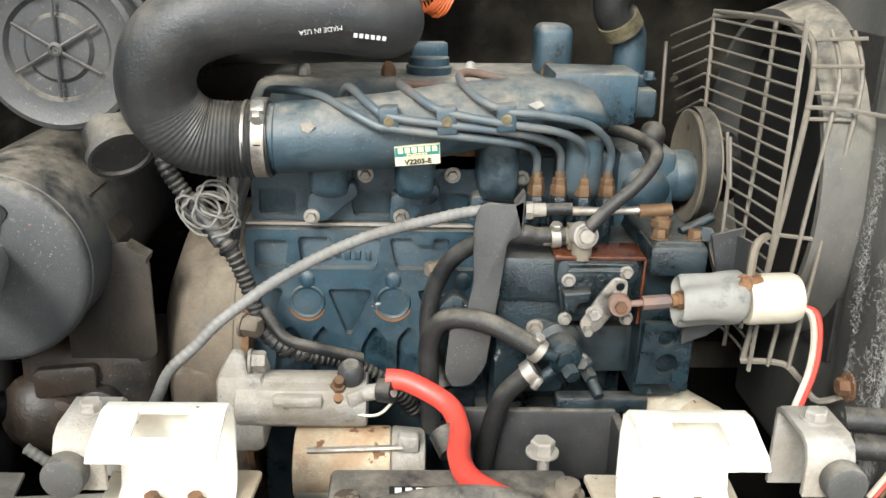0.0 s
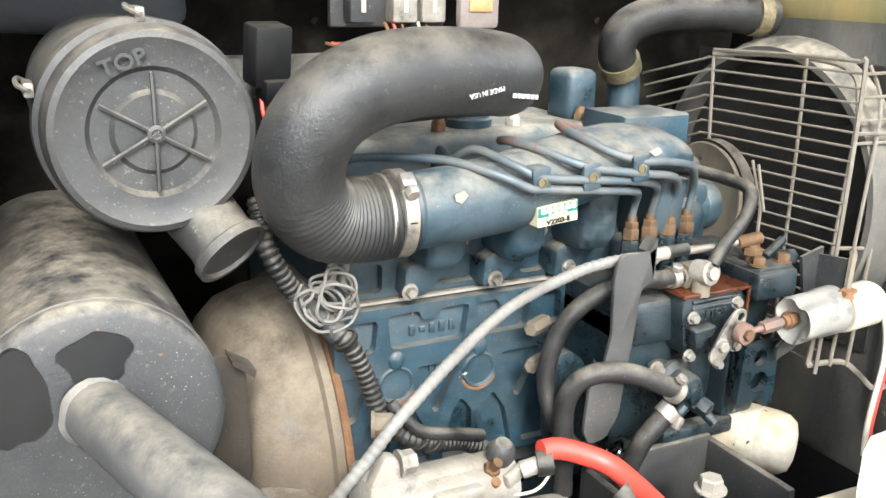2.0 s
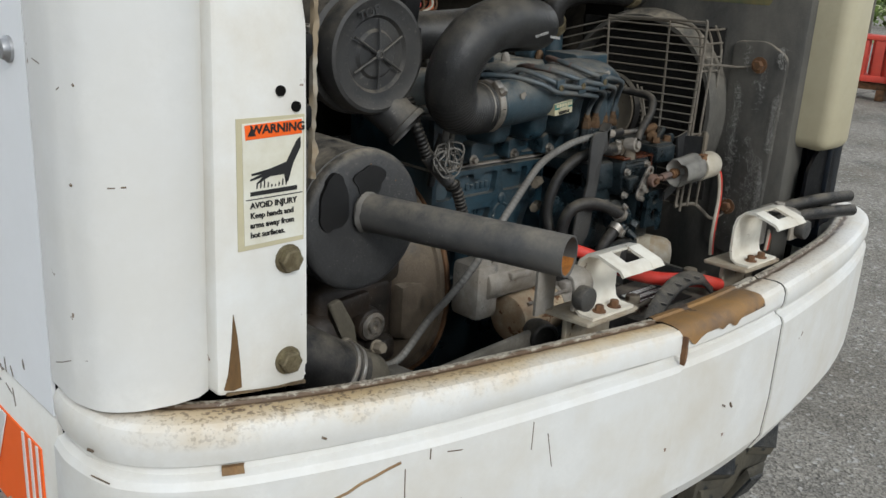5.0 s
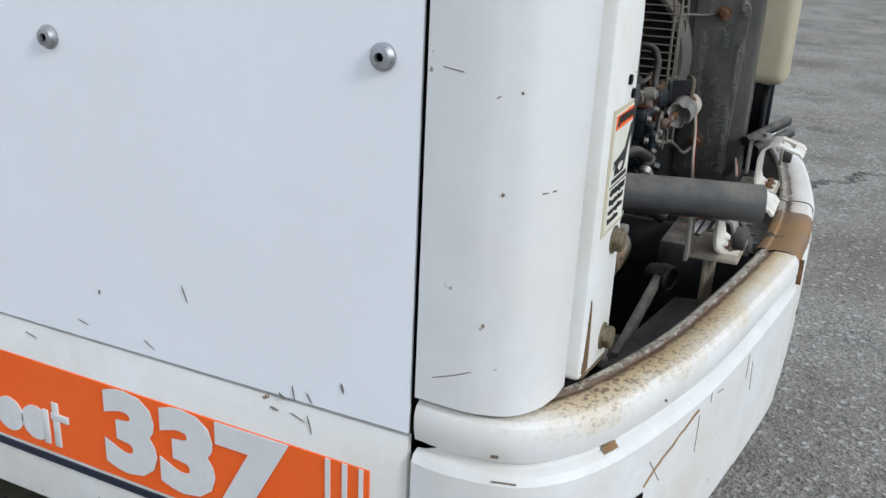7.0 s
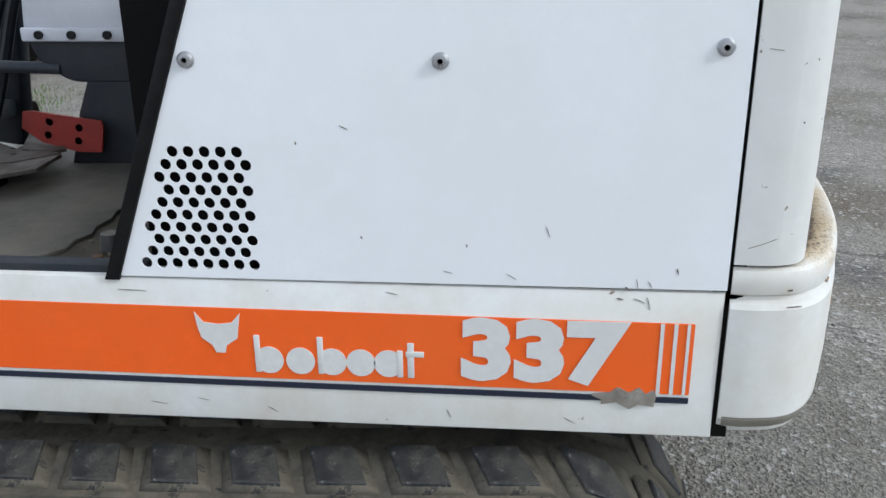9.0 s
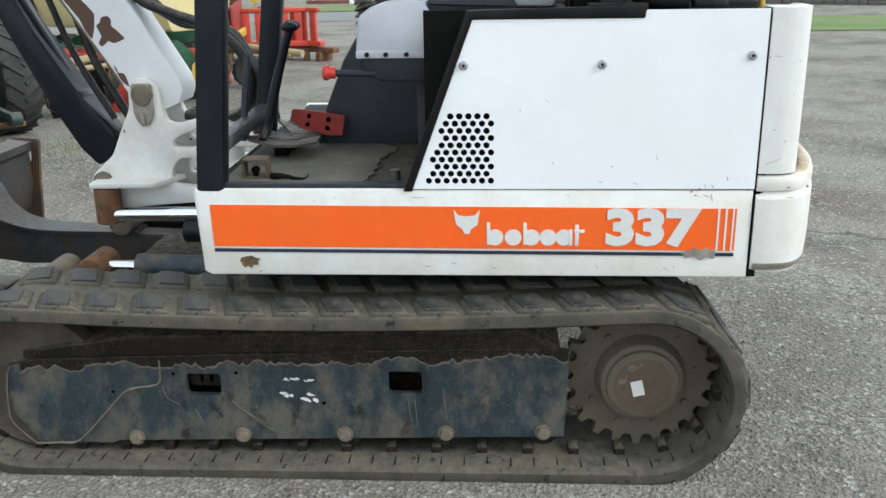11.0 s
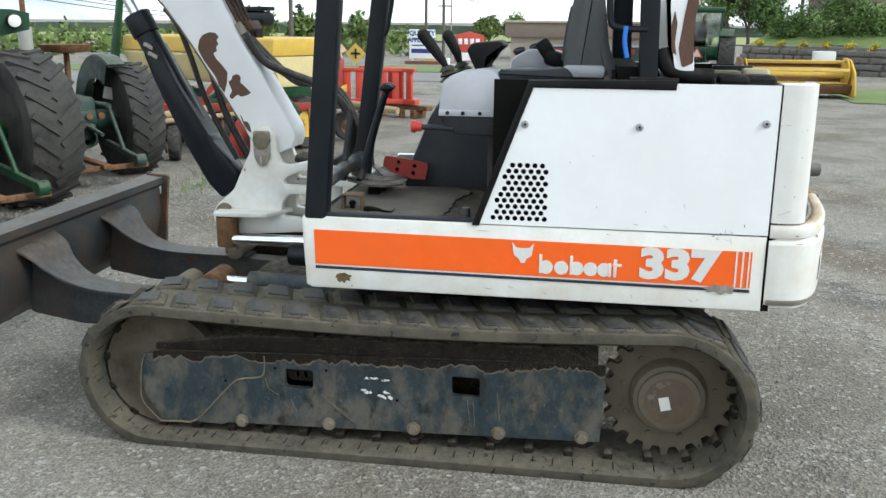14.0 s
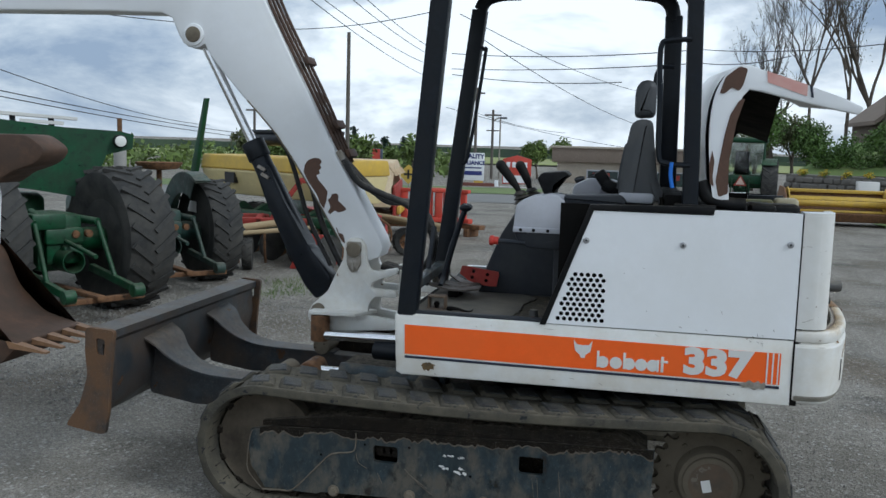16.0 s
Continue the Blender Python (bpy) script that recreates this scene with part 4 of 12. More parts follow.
# near-black strips fill the panel joint, standing in for its shade
part("joint_backing", Geo().box((LEFT + 0.014, 0.765, 1.19), (0.012, 0.05, 0.52)).box((LEFT + 0.014, 0.768, 0.82), (0.012, 0.05, 0.26)), dark_void, digger)

# frame and floor of the house; bay floor and underside carry painted shade
part("house_floor", Geo().prism([(-0.78, 0.78), (-0.78, 2.36), (0.80, 2.36), (0.80, 0.70), (0.6, 0.61), (0.1, 0.53), (-0.1, 0.53), (-0.6, 0.64), (-0.74, 0.70)], "xy", 0.70, 0.745), dark_void, digger, "near-black engine bay floor")
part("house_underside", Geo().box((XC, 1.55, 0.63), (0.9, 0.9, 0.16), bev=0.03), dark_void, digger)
part("right_skirt", Geo().prism([(0.764, 0.95), (2.37, 0.95), (2.37, 0.69), (0.764, 0.69)], "yz", 0.80, 0.86, 0.012), white, digger)
part("right_panel", Geo().prism([(1.9, 0.955), (1.7, 1.40), (0.80, 1.449), (0.80, 0.955)], "yz", 0.82, 0.85), white, digger)
part("front_sill", Geo().box((XC, 2.35, 0.82), (1.6, 0.04, 0.25), bev=0.008), white_worn, digger)
part("bulkhead", Geo().box((0.02, 1.32, 1.1), (1.62, 0.02, 0.72)), surface("dusty_foam_lining", (0.030, 0.027, 0.022), 0.95, vary=0.5, grain=22, bump=0.8, dirt=(0.09, 0.075, 0.05), dirt_amount=0.3, dirt_scale=6), digger, "dusty foam-lined bulkhead behind the engine")

# ---- tracks ----
def belt_outline():
    """The belt's centre line in y and z, clockwise seen from the left."""
    rear, front, r = (1.045, 0.335), (2.965, 0.325), 0.262
    pts = []
    for k in range(17):
        w = -math.pi / 2 - math.pi * k / 16
        pts.append((rear[0] + r * math.cos(w), rear[1] + r * math.sin(w)))
    for k in range(1, 12):
        s = k / 12
        pts.append((rear[0] + s * (front[0] - rear[0]), rear[1] + r + s * (front[1] - rear[1]) - 0.028 * math.sin(math.pi * s)))
    for k in range(17):
        w = math.pi / 2 - math.pi * k / 16
        pts.append((front[0] + r * math.cos(w), front[1] + r * math.sin(w)))
    for k in range(1, 12):
        s = k / 12
        pts.append((front[0] + s * (rear[0] - front[0]), front[1] - r + s * (rear[1] - front[1])))
    return [Vector(p) for p in pts]


BELT = belt_outline()
TRACK_IN, TRACK_OUT = -0.535, -0.91


def along(line):
    """Cumulative length of a closed line."""
    out = [0.0]
    for i in range(len(line)):
        out.append(out[-1] + (line[(i + 1) % len(line)] - line[i]).length)
    return out


LONG = along(BELT)


def belt_at(s):
    s %= LONG[-1]
    i = max(j for j in range(len(BELT)) if LONG[j] <= s + 1e-9)
    a, b = BELT[i], BELT[(i + 1) % len(BELT)]
    p = a.lerp(b, (s - LONG[i]) / (b - a).length)
    d = (b - a).normalized()
    return p, d, Vector((-d.y, d.x))


def build_track(x_out, x_in, mirror):
    g = Geo()
    fine, count = [], 240
    sect = [(0.0, 0.012), (0.010, 0.0215), (0.03, 0.0225), (0.97, 0.0225), (0.99, 0.0215), (1.0, 0.012), (1.0, -0.012), (0.97, -0.02), (0.03, -0.02), (0.0, -0.012)]
    for k in range(count):
        p, d, n = belt_at(LONG[-1] * k / count)
        n = n if (p + n * 0.1 - Vector((2.0, 0.33))).length > (p - Vector((2.0, 0.33))).length else -n
        fine.append([(x_out + (x_in - x_out) * u, p.x + n.x * h, p.y + n.y * h) for u, h in sect])
    fine.append(fine[0])
    g.skin(fine, cap=False)
    belt = part("rubber_track", g, track_rubber, digger, "worn dusty rubber track with tread lugs")
    foot = [(-0.084, 0.0), (0.044, 0.0), (0.084, 0.130), (-0.040, 0.130)]
    shoulder = [(-0.058, 0.008), (0.024, 0.008), (0.066, 0.122), (-0.018, 0.122)]
    top = [(-0.054, 0.011), (0.020, 0.011), (0.062, 0.119), (-0.014, 0.119)]
    shapes = []
    for k in range(5):
        lug = Geo().skin([[(v, u, 0.010) for u, v in shoulder], [(v, u, 0.0165) for u, v in [(0.985 * a, b) for a, b in shoulder]], [(v, u, 0.019) for u, v in top]])
        shapes.append(lug.jitter(0.004, 30 + 7 * k).mesh("track_lug", lug_rubber, 25))
    skirt_mesh = Geo().skin([[(v, u, -0.006) for u, v in foot], [(v, u, 0.000) for u, v in foot], [(v, u, 0.013) for u, v in shoulder]]).mesh("lug_shoulder", track_rubber, 60)
    cleat = Geo().box((0, 0, 0), (0.06, 0.034, 0.03), bev=0.006).mesh("track_cleat", frame_mud)
    n_lugs, wide = 38, abs(x_in - x_out)
    first = min((LONG[-1] * k / 2000 for k in range(2000)), key=lambda v: (belt_at(v)[0] - Vector((2.400, 0.588))).length)
    sgn = 1 if x_in > x_out else -1
    for k in range(n_lugs):
        for row in range(2):
            p, d, n = belt_at(first + LONG[-1] * (k + 0.06 * row) / n_lugs)
            n = n if (p + n * 0.1 - Vector((2.0, 0.33))).length > (p - Vector((2.0, 0.33))).length else -n
            x0 = x_out + sgn * (0.02 if row == 0 else wide - 0.02)
            flip = sgn * (1 if row == 0 else -1)
            ob = part("track_lug", shapes[(k * 3 + row * 2) % 5], lug_rubber, belt)
            side, fwd, up = Vector((flip, 0, 0)), Vector((0, d.x, d.y)) * (1 if row == 0 else -1), Vector((0, n.x, n.y))
            m = Matrix((side, fwd, up)).transposed().to_4x4()
            m.translation = Vector((x0, p.x + n.x * 0.022, p.y + n.y * 0.022))
            ob.matrix_basis = m
            ob = part("lug_shoulder", skirt_mesh, track_rubber, belt)
            ob.matrix_basis = m
        p, d, n = belt_at(first + LONG[-1] * (k + 0.5) / n_lugs)
        n = n if (p + n * 0.1 - Vector((2.0, 0.33))).length > (p - Vector((2.0, 0.33))).length else -n
        ob = part("track_cleat", cleat, frame_mud, belt)
        m = Matrix((Vector((1, 0, 0)), Vector((0, d.x, d.y)), Vector((0, n.x, n.y)))).transposed().to_4x4()
        m.translation = Vector((x_out + sgn * wide * 0.36, p.x - n.x * 0.028, p.y - n.y * 0.028))
        ob.matrix_basis = m
    if sgn > 0:
        slit = Geo().prism([(-0.026, -0.0018), (0.020, -0.0006), (0.026, 0.0010), (-0.026, 0.0024)], "xy", -0.003, 0.003).mesh("belt_slit", dark_void)
        for k in range(n_lugs * 2):
            p, d, n = belt_at(first + LONG[-1] * (k + 0.25) / (n_lugs * 2))
            n = n if (p + n * 0.1 - Vector((2.0, 0.33))).length > (p - Vector((2.0, 0.33))).length else -n
            ob = part("belt_slit", slit, dark_void, belt)
            m = Matrix((Vector((1, 0, 0)), Vector((0, d.x, d.y)), Vector((0, n.x, n.y)))).transposed().to_4x4()
            m.translation = Vector((x_out + 0.062 + 0.006 * math.sin(k * 2.3), p.x - n.x * 0.0185, p.y - n.y * 0.0185))
            ob.matrix_basis = m
    return belt


build_track(TRACK_OUT, TRACK_IN, 1)
build_track(2 * XC - TRACK_OUT, 2 * XC - TRACK_IN, -1)


def track_frame(sx):
    """Side frame, drive sprocket and idler of one track; sx -1 for the left one."""
    def X(x):
        return x if sx < 0 else 2 * XC - x
    cov = [(1.283, 0.165), (1.272, 0.456), (1.60, 0.452), (2.4, 0.425), (2.94, 0.405), (3.03, 0.385), (3.045, 0.33), (3.03, 0.22), (2.965, 0.122), (2.72, 0.118), (2.70, 0.128)]
    w1 = rounded([(2.352, 0.292), (2.462, 0.292), (2.462, 0.366), (2.352, 0.366)], 0.014)
    w2 = rounded([(1.722, 0.306), (1.826, 0.306), (1.826, 0.381), (1.722, 0.381)], 0.012)
    f = part("track_frame", Geo().prism(cov, "yz", X(-0.822), X(-0.80), holes=[w1, w2]), frame_blue, digger, "dark blue-grey track frame plate with rubbed rusty edges")
    g = Geo().prism([(1.30, 0.40), (1.42, 0.50), (2.55, 0.475), (2.9, 0.43), (2.9, 0.20), (1.30, 0.20)], "yz", X(-0.66), X(-0.60), 0.01)
    g.prism([(1.30, 0.452), (1.42, 0.515), (2.6, 0.485), (2.98, 0.43), (2.98, 0.405), (2.4, 0.425), (1.30, 0.448)], "yz", X(-0.815), X(-0.60), 0.008)
    part("track_beam", g, frame_mud, f, "mud-caked track beam")
    for y, z in ((2.641, 0.14), (2.295, 0.155), (1.968, 0.162), (1.65, 0.171), (1.348, 0.179)):
        part("roller_bolt", Geo().hexnut((X(-0.822), y, z), (sx, 0, 0), 0.019, 0.016, 0.026), brown_steel, f, "rusty roller bolt")
        part("track_roller", Geo().lathe((X(-0.80), y, z), (-sx, 0, 0), [(0, 0), (0.055, 0), (0.055, 0.06), (0.04, 0.065), (0.04, 0.13), (0.055, 0.135), (0.055, 0.2), (0, 0.2)], 18), frame_mud, f)
    for y in (2.06, 1.78, 2.38):
        part("carrier_pad", Geo().box((X(-0.79), y, 0.505), (0.05, 0.07, 0.03), bev=0.006), frame_mud, f)
    top_y, top_z = [p[0] for p in cov[1:6]], [p[1] for p in cov[1:6]]
    band_pts = [(1.276 + 0.0125 * k, float(np.interp(1.276 + 0.0125 * k, top_y, top_z)) + 0.002) for k in range(138)]
    low_edge = [(y, z - 0.020 - 0.030 * abs(noise.noise(Vector((y * 5, 0.5, 1.5)))) - 0.020 * noise.noise(Vector((y * 21, 2.5, 1.5))) - 0.016 * noise.noise(Vector((y * 75, 2.5, 1.5)))) for y, z in band_pts][::-1]
    part("mud_band", Geo().prism(band_pts + low_edge, "yz", X(-0.8238), X(-0.815)), frame_mud, f, "caked mud and rust along the plate's top edge")
    rub = surface("rubbed_pale_edge", (0.20, 0.175, 0.135), 0.85, vary=0.4, grain=50, bump=0.3, dirt=(0.10, 0.075, 0.05), dirt_amount=0.4, dirt_scale=20)
    low_line = low_edge[::-1]
    rubbed = [(y, z - 0.003 - 0.008 * abs(noise.noise(Vector((y * 16, 7.5, 1.5)))) - 0.005 * abs(noise.noise(Vector((y * 60, 4.5, 1.5))))) for y, z in low_line][::-1]
    part("rubbed_edge", Geo().prism(low_line + rubbed, "yz", X(-0.8234), X(-0.816)), rub, f, "pale rubbed edge below the mud")
    if sx < 0:
        part("weld_seam", Geo().tube([(-0.824, 2.541, 0.412), (-0.824, 2.541, 0.367), (-0.824, 2.556, 0.327), (-0.824, 2.651, 0.308), (-0.824, 2.718, 0.243), (-0.824, 2.829, 0.128), (-0.824, 2.895, 0.118), (-0.824, 2.977, 0.113)], 0.0042, 6, 3, flat=0.6), rub, f, "dusty raised weld seam")
        part("weld_seam", Geo().tube([(-0.824, 3.020, 0.386), (-0.824, 3.037, 0.345), (-0.824, 3.050, 0.213), (-0.824, 3.019, 0.158), (-0.824, 2.975, 0.114)], 0.0035, 6, 3, flat=0.6), rub, f, "dusty raised weld seam")
        for pts in ([(-0.824, 2.538, 0.321), (-0.824, 2.527, 0.281), (-0.824, 2.487, 0.258)], [(-0.824, 2.320, 0.274), (-0.824, 2.256, 0.214), (-0.824, 2.193, 0.169)], [(-0.824, 2.303, 0.254), (-0.824, 2.219, 0.197)], [(-0.824, 2.441, 0.244), (-0.824, 2.420, 0.199)], [(-0.824, 1.767, 0.292), (-0.824, 1.757, 0.212)], [(-0.824, 1.746, 0.298), (-0.824, 1.738, 0.193)], [(-0.824, 1.657, 0.331), (-0.824, 1.647, 0.221)]):
            part("frame_scratch", Geo().tube(pts, 0.0013, 4, 2), rub, f, "pale scratch")
        for y, z in ((2.50, 0.365), (2.300, 0.370), (2.70, 0.30), (2.03, 0.27)):
            part("drain_hole", Geo().lathe((-0.8228, y, z), (-1, 0, 0), [(0, 0.0002), (0.0055, 0.0002)], 10), dark_void, f)
    for y0 in (2.375, 2.405, 2.437):
        part("window_roller", Geo().cyl((X(-0.72), y0, 0.335), (X(-0.79), y0, 0.335), 0.030, n=16, bev=0.008), frame_mud, f)
    fr = random.Random(12)
    for y, z, w, h in ((2.125, 0.352, 0.055, 0.012), (2.075, 0.347, 0.030, 0.010), (2.077, 0.288, 0.052, 0.026), (2.145, 0.298, 0.045, 0.016)):
        flakes = Geo()
        for k in range(9):
            a, b, e = y + fr.uniform(-0.42, 0.42) * w, z + fr.uniform(-0.42, 0.42) * h, fr.uniform(0.10, 0.24) * w
            flakes.prism([(a - e, b - 0.10 * h), (a - 0.3 * e, b - fr.uniform(0.1, 0.3) * h), (a + e, b + 0.05 * h), (a + 0.2 * e, b + fr.uniform(0.1, 0.35) * h)], "yz", X(-0.8226 - 0.0001 * k), X(-0.82))
        part("paint_scrape", flakes, silver_decal, f, "pale scraped mark")
    hub = Geo().lathe((X(-0.70), 1.045, 0.335), (sx, 0, 0), [(0, 0), (0.222, 0), (0.222, 0.010), (0.205, 0.014), (0.196, 0.030), (0.188, 0.032), (0.150, 0.032), (0.140, 0.036), (0.132, 0.070), (0.126, 0.086), (0.119, 0.090), (0.112, 0.091), (0.109, 0.104), (0.10, 0.108), (0, 0.108)], 56)
    s = part("drive_sprocket", hub, hub_dust, digger, "dusty drive sprocket with hub")
    teeth = Geo()
    out = []
    for k in range(22):
        for u, r in ((0.0, 0.205), (0.22, 0.212), (0.36, 0.242), (0.64, 0.242), (0.78, 0.212)):
            w = 2 * math.pi * (k + u) / 22
            out.append((1.045 + r * math.cos(w), 0.335 + r * math.sin(w)))
    teeth.prism(out, "yz", X(-0.735), X(-0.695))
    part("sprocket_teeth", teeth, hub_dust, s)
    for k in range(9):
        w = 2 * math.pi * k / 9 + 0.2
        part("hub_bolt", Geo().hexnut((X(-0.731), 1.045 + 0.166 * math.cos(w), 0.335 + 0.166 * math.sin(w)), (sx, 0, 0), 0.011, 0.010, 0.014), hub_dust, s)
    part("hub_plate", Geo().lathe((X(-0.806), 1.045, 0.335), (sx, 0, 0), [(0, 0), (0.088, 0), (0.088, 0.003), (0.083, 0.004), (0, 0.004)], 40), rusty_cover, s, "rusty round hub cover")
    if sx < 0:
        part("hub_tag", Geo().box((-0.8105, 1.062, 0.327), (0.0015, 0.036, 0.05), (-14, 0, 0)), silver_decal, s, "small pale paper tag")
    idler = Geo().lathe((X(-0.80), 2.965, 0.325), (-sx, 0, 0), [(0.05, -0.005), (0.10, 0.0), (0.165, 0.022), (0.20, 0.012), (0.228, 0.0), (0.228, 0.06), (0.20, 0.07), (0.20, 0.13), (0.228, 0.14), (0.228, 0.2), (0.05, 0.2)], 48)
    part("idler_wheel", idler, surface("caked_idler_steel", (0.055, 0.042, 0.028), 0.85, vary=0.5, grain=40, bump=0.6, dirt=(0.12, 0.098, 0.068), dirt_amount=0.34, dirt_scale=7, speck=0.3, cast=0.6) if sx < 0 else frame_mud, digger, "dusty front idler wheel")


track_frame(-1)
track_frame(1)
part("undercarriage", Geo().box((XC, 2.0, 0.42), (1.15, 0.75, 0.2), bev=0.03).cyl((XC, 1.75, 0.5), (XC, 1.75, 0.70), 0.42, n=40).box((XC, 2.75, 0.40), (0.7, 0.35, 0.14), bev=0.02), frame_mud, digger, "muddy centre frame")

# boom, swing post and rams
BX0, BX1 = 0.085, 0.255
BX = (BX0 + BX1) / 2
boom_line = [(2.705, 1.165), (2.692, 1.12), (2.71, 1.07), (2.77, 1.045), (2.85, 1.05), (2.905, 1.10), (3.006, 1.262), (3.135, 1.470), (3.295, 1.695), (3.470, 1.880), (3.61, 2.030), (3.685, 2.125)]
boom_line += [(3.767 + 0.085 * math.cos(w), 2.222 + 0.075 * math.sin(w)) for w in [radians(a) for a in (225, 250, 275, 300, 325, 350)]]
boom_line += [(3.90, 2.31), (3.96, 2.335), (4.3, 2.345), (5.6, 2.36), (5.6, 2.62), (4.6, 2.70), (4.0, 2.72), (3.68, 2.70), (3.52, 2.62), (3.365, 2.402), (3.172, 2.022), (2.914, 1.525)]
boom = part("boom", Geo().prism(boom_line, "yz", BX0, BX1, 0.010), white, digger, "white boom with flaked brown patches")
flake_a = [(3.138, 1.505), (3.130, 1.545), (3.112, 1.568), (3.079, 1.581), (3.050, 1.578), (3.035, 1.560), (3.048, 1.545), (3.038, 1.530), (3.052, 1.515), (3.046, 1.498), (3.067, 1.489), (3.052, 1.462), (3.030, 1.440), (3.002, 1.405), (3.008, 1.355), (3.022, 1.311), (3.045, 1.345), (3.060, 1.385), (3.080, 1.412), (3.112, 1.455)]
flake_b = [(3.001, 1.363), (2.985, 1.372), (2.978, 1.392), (2.954, 1.398), (2.940, 1.385), (2.944, 1.360), (2.925, 1.345), (2.894, 1.314), (2.915, 1.304), (2.941, 1.296), (2.960, 1.306), (2.987, 1.283), (3.000, 1.296), (2.984, 1.322)]
flake_c = [(2.953, 1.218), (2.943, 1.206), (2.937, 1.184), (2.922, 1.186), (2.910, 1.176), (2.899, 1.132), (2.912, 1.140), (2.929, 1.158), (2.940, 1.180)]
for fl in (flake_a, flake_b, flake_c):
    part("flaked_patch", Geo().prism(rounded(fl, 0.006, 2), "yz", BX0 - 0.0012, BX0 + 0.005), surface("bare_brown_primer", (0.105, 0.055, 0.035), 0.75, vary=0.2, grain=60, bump=0.15), boom, "brown patch where paint has flaked")
part("boom_edge_weld", Geo().tube([(BX0 - 0.002, 2.925, 1.140), (BX0 - 0.002, 3.135, 1.474), (BX0 - 0.002, 3.295, 1.700), (BX0 - 0.002, 3.46, 1.875)], 0.004, 6, 2), brown_steel, boom)
pipe_brown = surface("dark_rusted_pipe", (0.055, 0.030, 0.020), 0.7, vary=0.4, grain=60, bump=0.2, dirt=(0.12, 0.06, 0.03), dirt_amount=0.2, dirt_scale=14)
for k in range(4):
    off = 0.010 * k - 0.030
    part("boom_pipe", Geo().tube([(BX0 + 0.02 + 0.035 * k, 2.905 - off * 0.3, 1.56), (BX0 + 0.02 + 0.035 * k, 3.06 - off, 1.90), (BX0 + 0.02 + 0.035 * k, 3.27 - off, 2.30), (BX0 + 0.02 + 0.035 * k, 3.36 - off, 2.50)], 0.009, 8), pipe_brown, boom, "dark rusty hydraulic pipe")
for y, z in ((3.0, 1.75), (3.17, 2.08), (2.93, 1.60)):
    part("pipe_clamp", Geo().box((BX, y - 0.03, z + 0.01), (0.13, 0.045, 0.024), (62, 0, 0), 0.005), pipe_brown, boom)
part("boom_pin", Geo().cyl((BX0 - 0.022, 3.767, 2.219), (BX1 + 0.022, 3.767, 2.219), 0.042, n=24, bev=0.004), brown_steel, boom, "dull steel pin")
part("boom_shoulder", Geo().cyl((BX0 - 0.012, 3.767, 2.219), (BX0, 3.767, 2.219), 0.058, n=24, bev=0.003), white, boom)
post_line = rounded([(3.075, 0.700), (3.095, 0.745), (3.068, 0.800), (2.985, 0.872), (2.935, 0.975), (2.897, 1.055), (2.893, 1.130), (2.865, 1.168), (2.810, 1.168), (2.776, 1.130), (2.772, 1.06), (2.755, 1.005), (2.72, 0.995), (2.60, 1.022), (2.60, 0.985), (2.70, 0.955), (2.738, 0.930), (2.740, 0.905), (2.60, 0.900), (2.60, 0.862), (2.72, 0.862), (2.752, 0.82), (2.758, 0.76), (2.60, 0.74), (2.60, 0.69), (2.98, 0.66), (3.05, 0.675)], 0.018, 3)
swing = part("swing_post", Geo().prism(post_line, "yz", 0.045, 0.085, 0.006).prism(post_line, "yz", 0.255, 0.295, 0.006).box((0.17, 2.93, 0.73), (0.2, 0.2, 0.12), bev=0.02), white_worn, digger, "white cast swing post carrying the boom")
for y, z, r in ((2.836, 1.108, 0.040), (3.030, 0.774, 0.036)):
    part("swing_pin", Geo().cyl((0.022, y, z), (0.31, y, z), r, n=24, bev=0.004), brown_steel, swing, "dull steel pin")
part("pin_lock", Geo().prism(rounded([(2.876, 1.150), (2.796, 1.150), (2.798, 1.03), (2.822, 0.990), (2.852, 0.990), (2.874, 1.03)], 0.015), "yz", 0.030, 0.045, 0.003).box((0.026, 2.838, 1.015), (0.02, 0.014, 0.050), bev=0.004), alu, swing, "dull steel pin lock plate")
part("swing_hinge", Geo().cyl((0.17, 2.56, 0.62), (0.17, 2.56, 1.0), 0.06, n=24, bev=0.005).box((0.17, 2.47, 0.81), (0.26, 0.18, 0.05), bev=0.01).box((0.17, 2.47, 0.93), (0.26, 0.18, 0.05), bev=0.01).box((0.17, 2.47, 0.69), (0.26, 0.18, 0.05), bev=0.01), white_worn, digger, "white swing hinge with steel pin")
# boom ram
low, mid = Vector((0.170, 3.045, 0.848)), Vector((0.170, 3.468, 1.655))
ram_dir = (mid - low).normalized()
ram = part("boom_ram", Geo().cyl(low, mid, 0.054, n=28, bev=0.008).cyl(mid - ram_dir * 0.10, mid, 0.063, n=28, bev=0.004), black_paint, digger, "black hydraulic boom ram")
part("ram_rod", Geo().cyl(mid, Vector((BX, 3.767, 2.219)), 0.026, n=20), chrome, ram, "chromed rod")
part("rod_eye", Geo().cyl((BX0 + 0.03, 3.767, 2.219), (BX1 - 0.03, 3.767, 2.219), 0.055, n=20), black_paint, ram)
part("ram_guard", Geo().prism(rounded([(3.36, 1.54), (3.25, 1.33), (3.11, 1.10), (2.985, 0.940), (3.000, 0.875), (3.07, 0.815), (3.14, 0.89), (3.24, 1.08), (3.36, 1.34), (3.42, 1.48)], 0.02, 3), "yz", BX - 0.062, BX + 0.062, 0.012), black_paint, ram, "black guard plate on the ram")
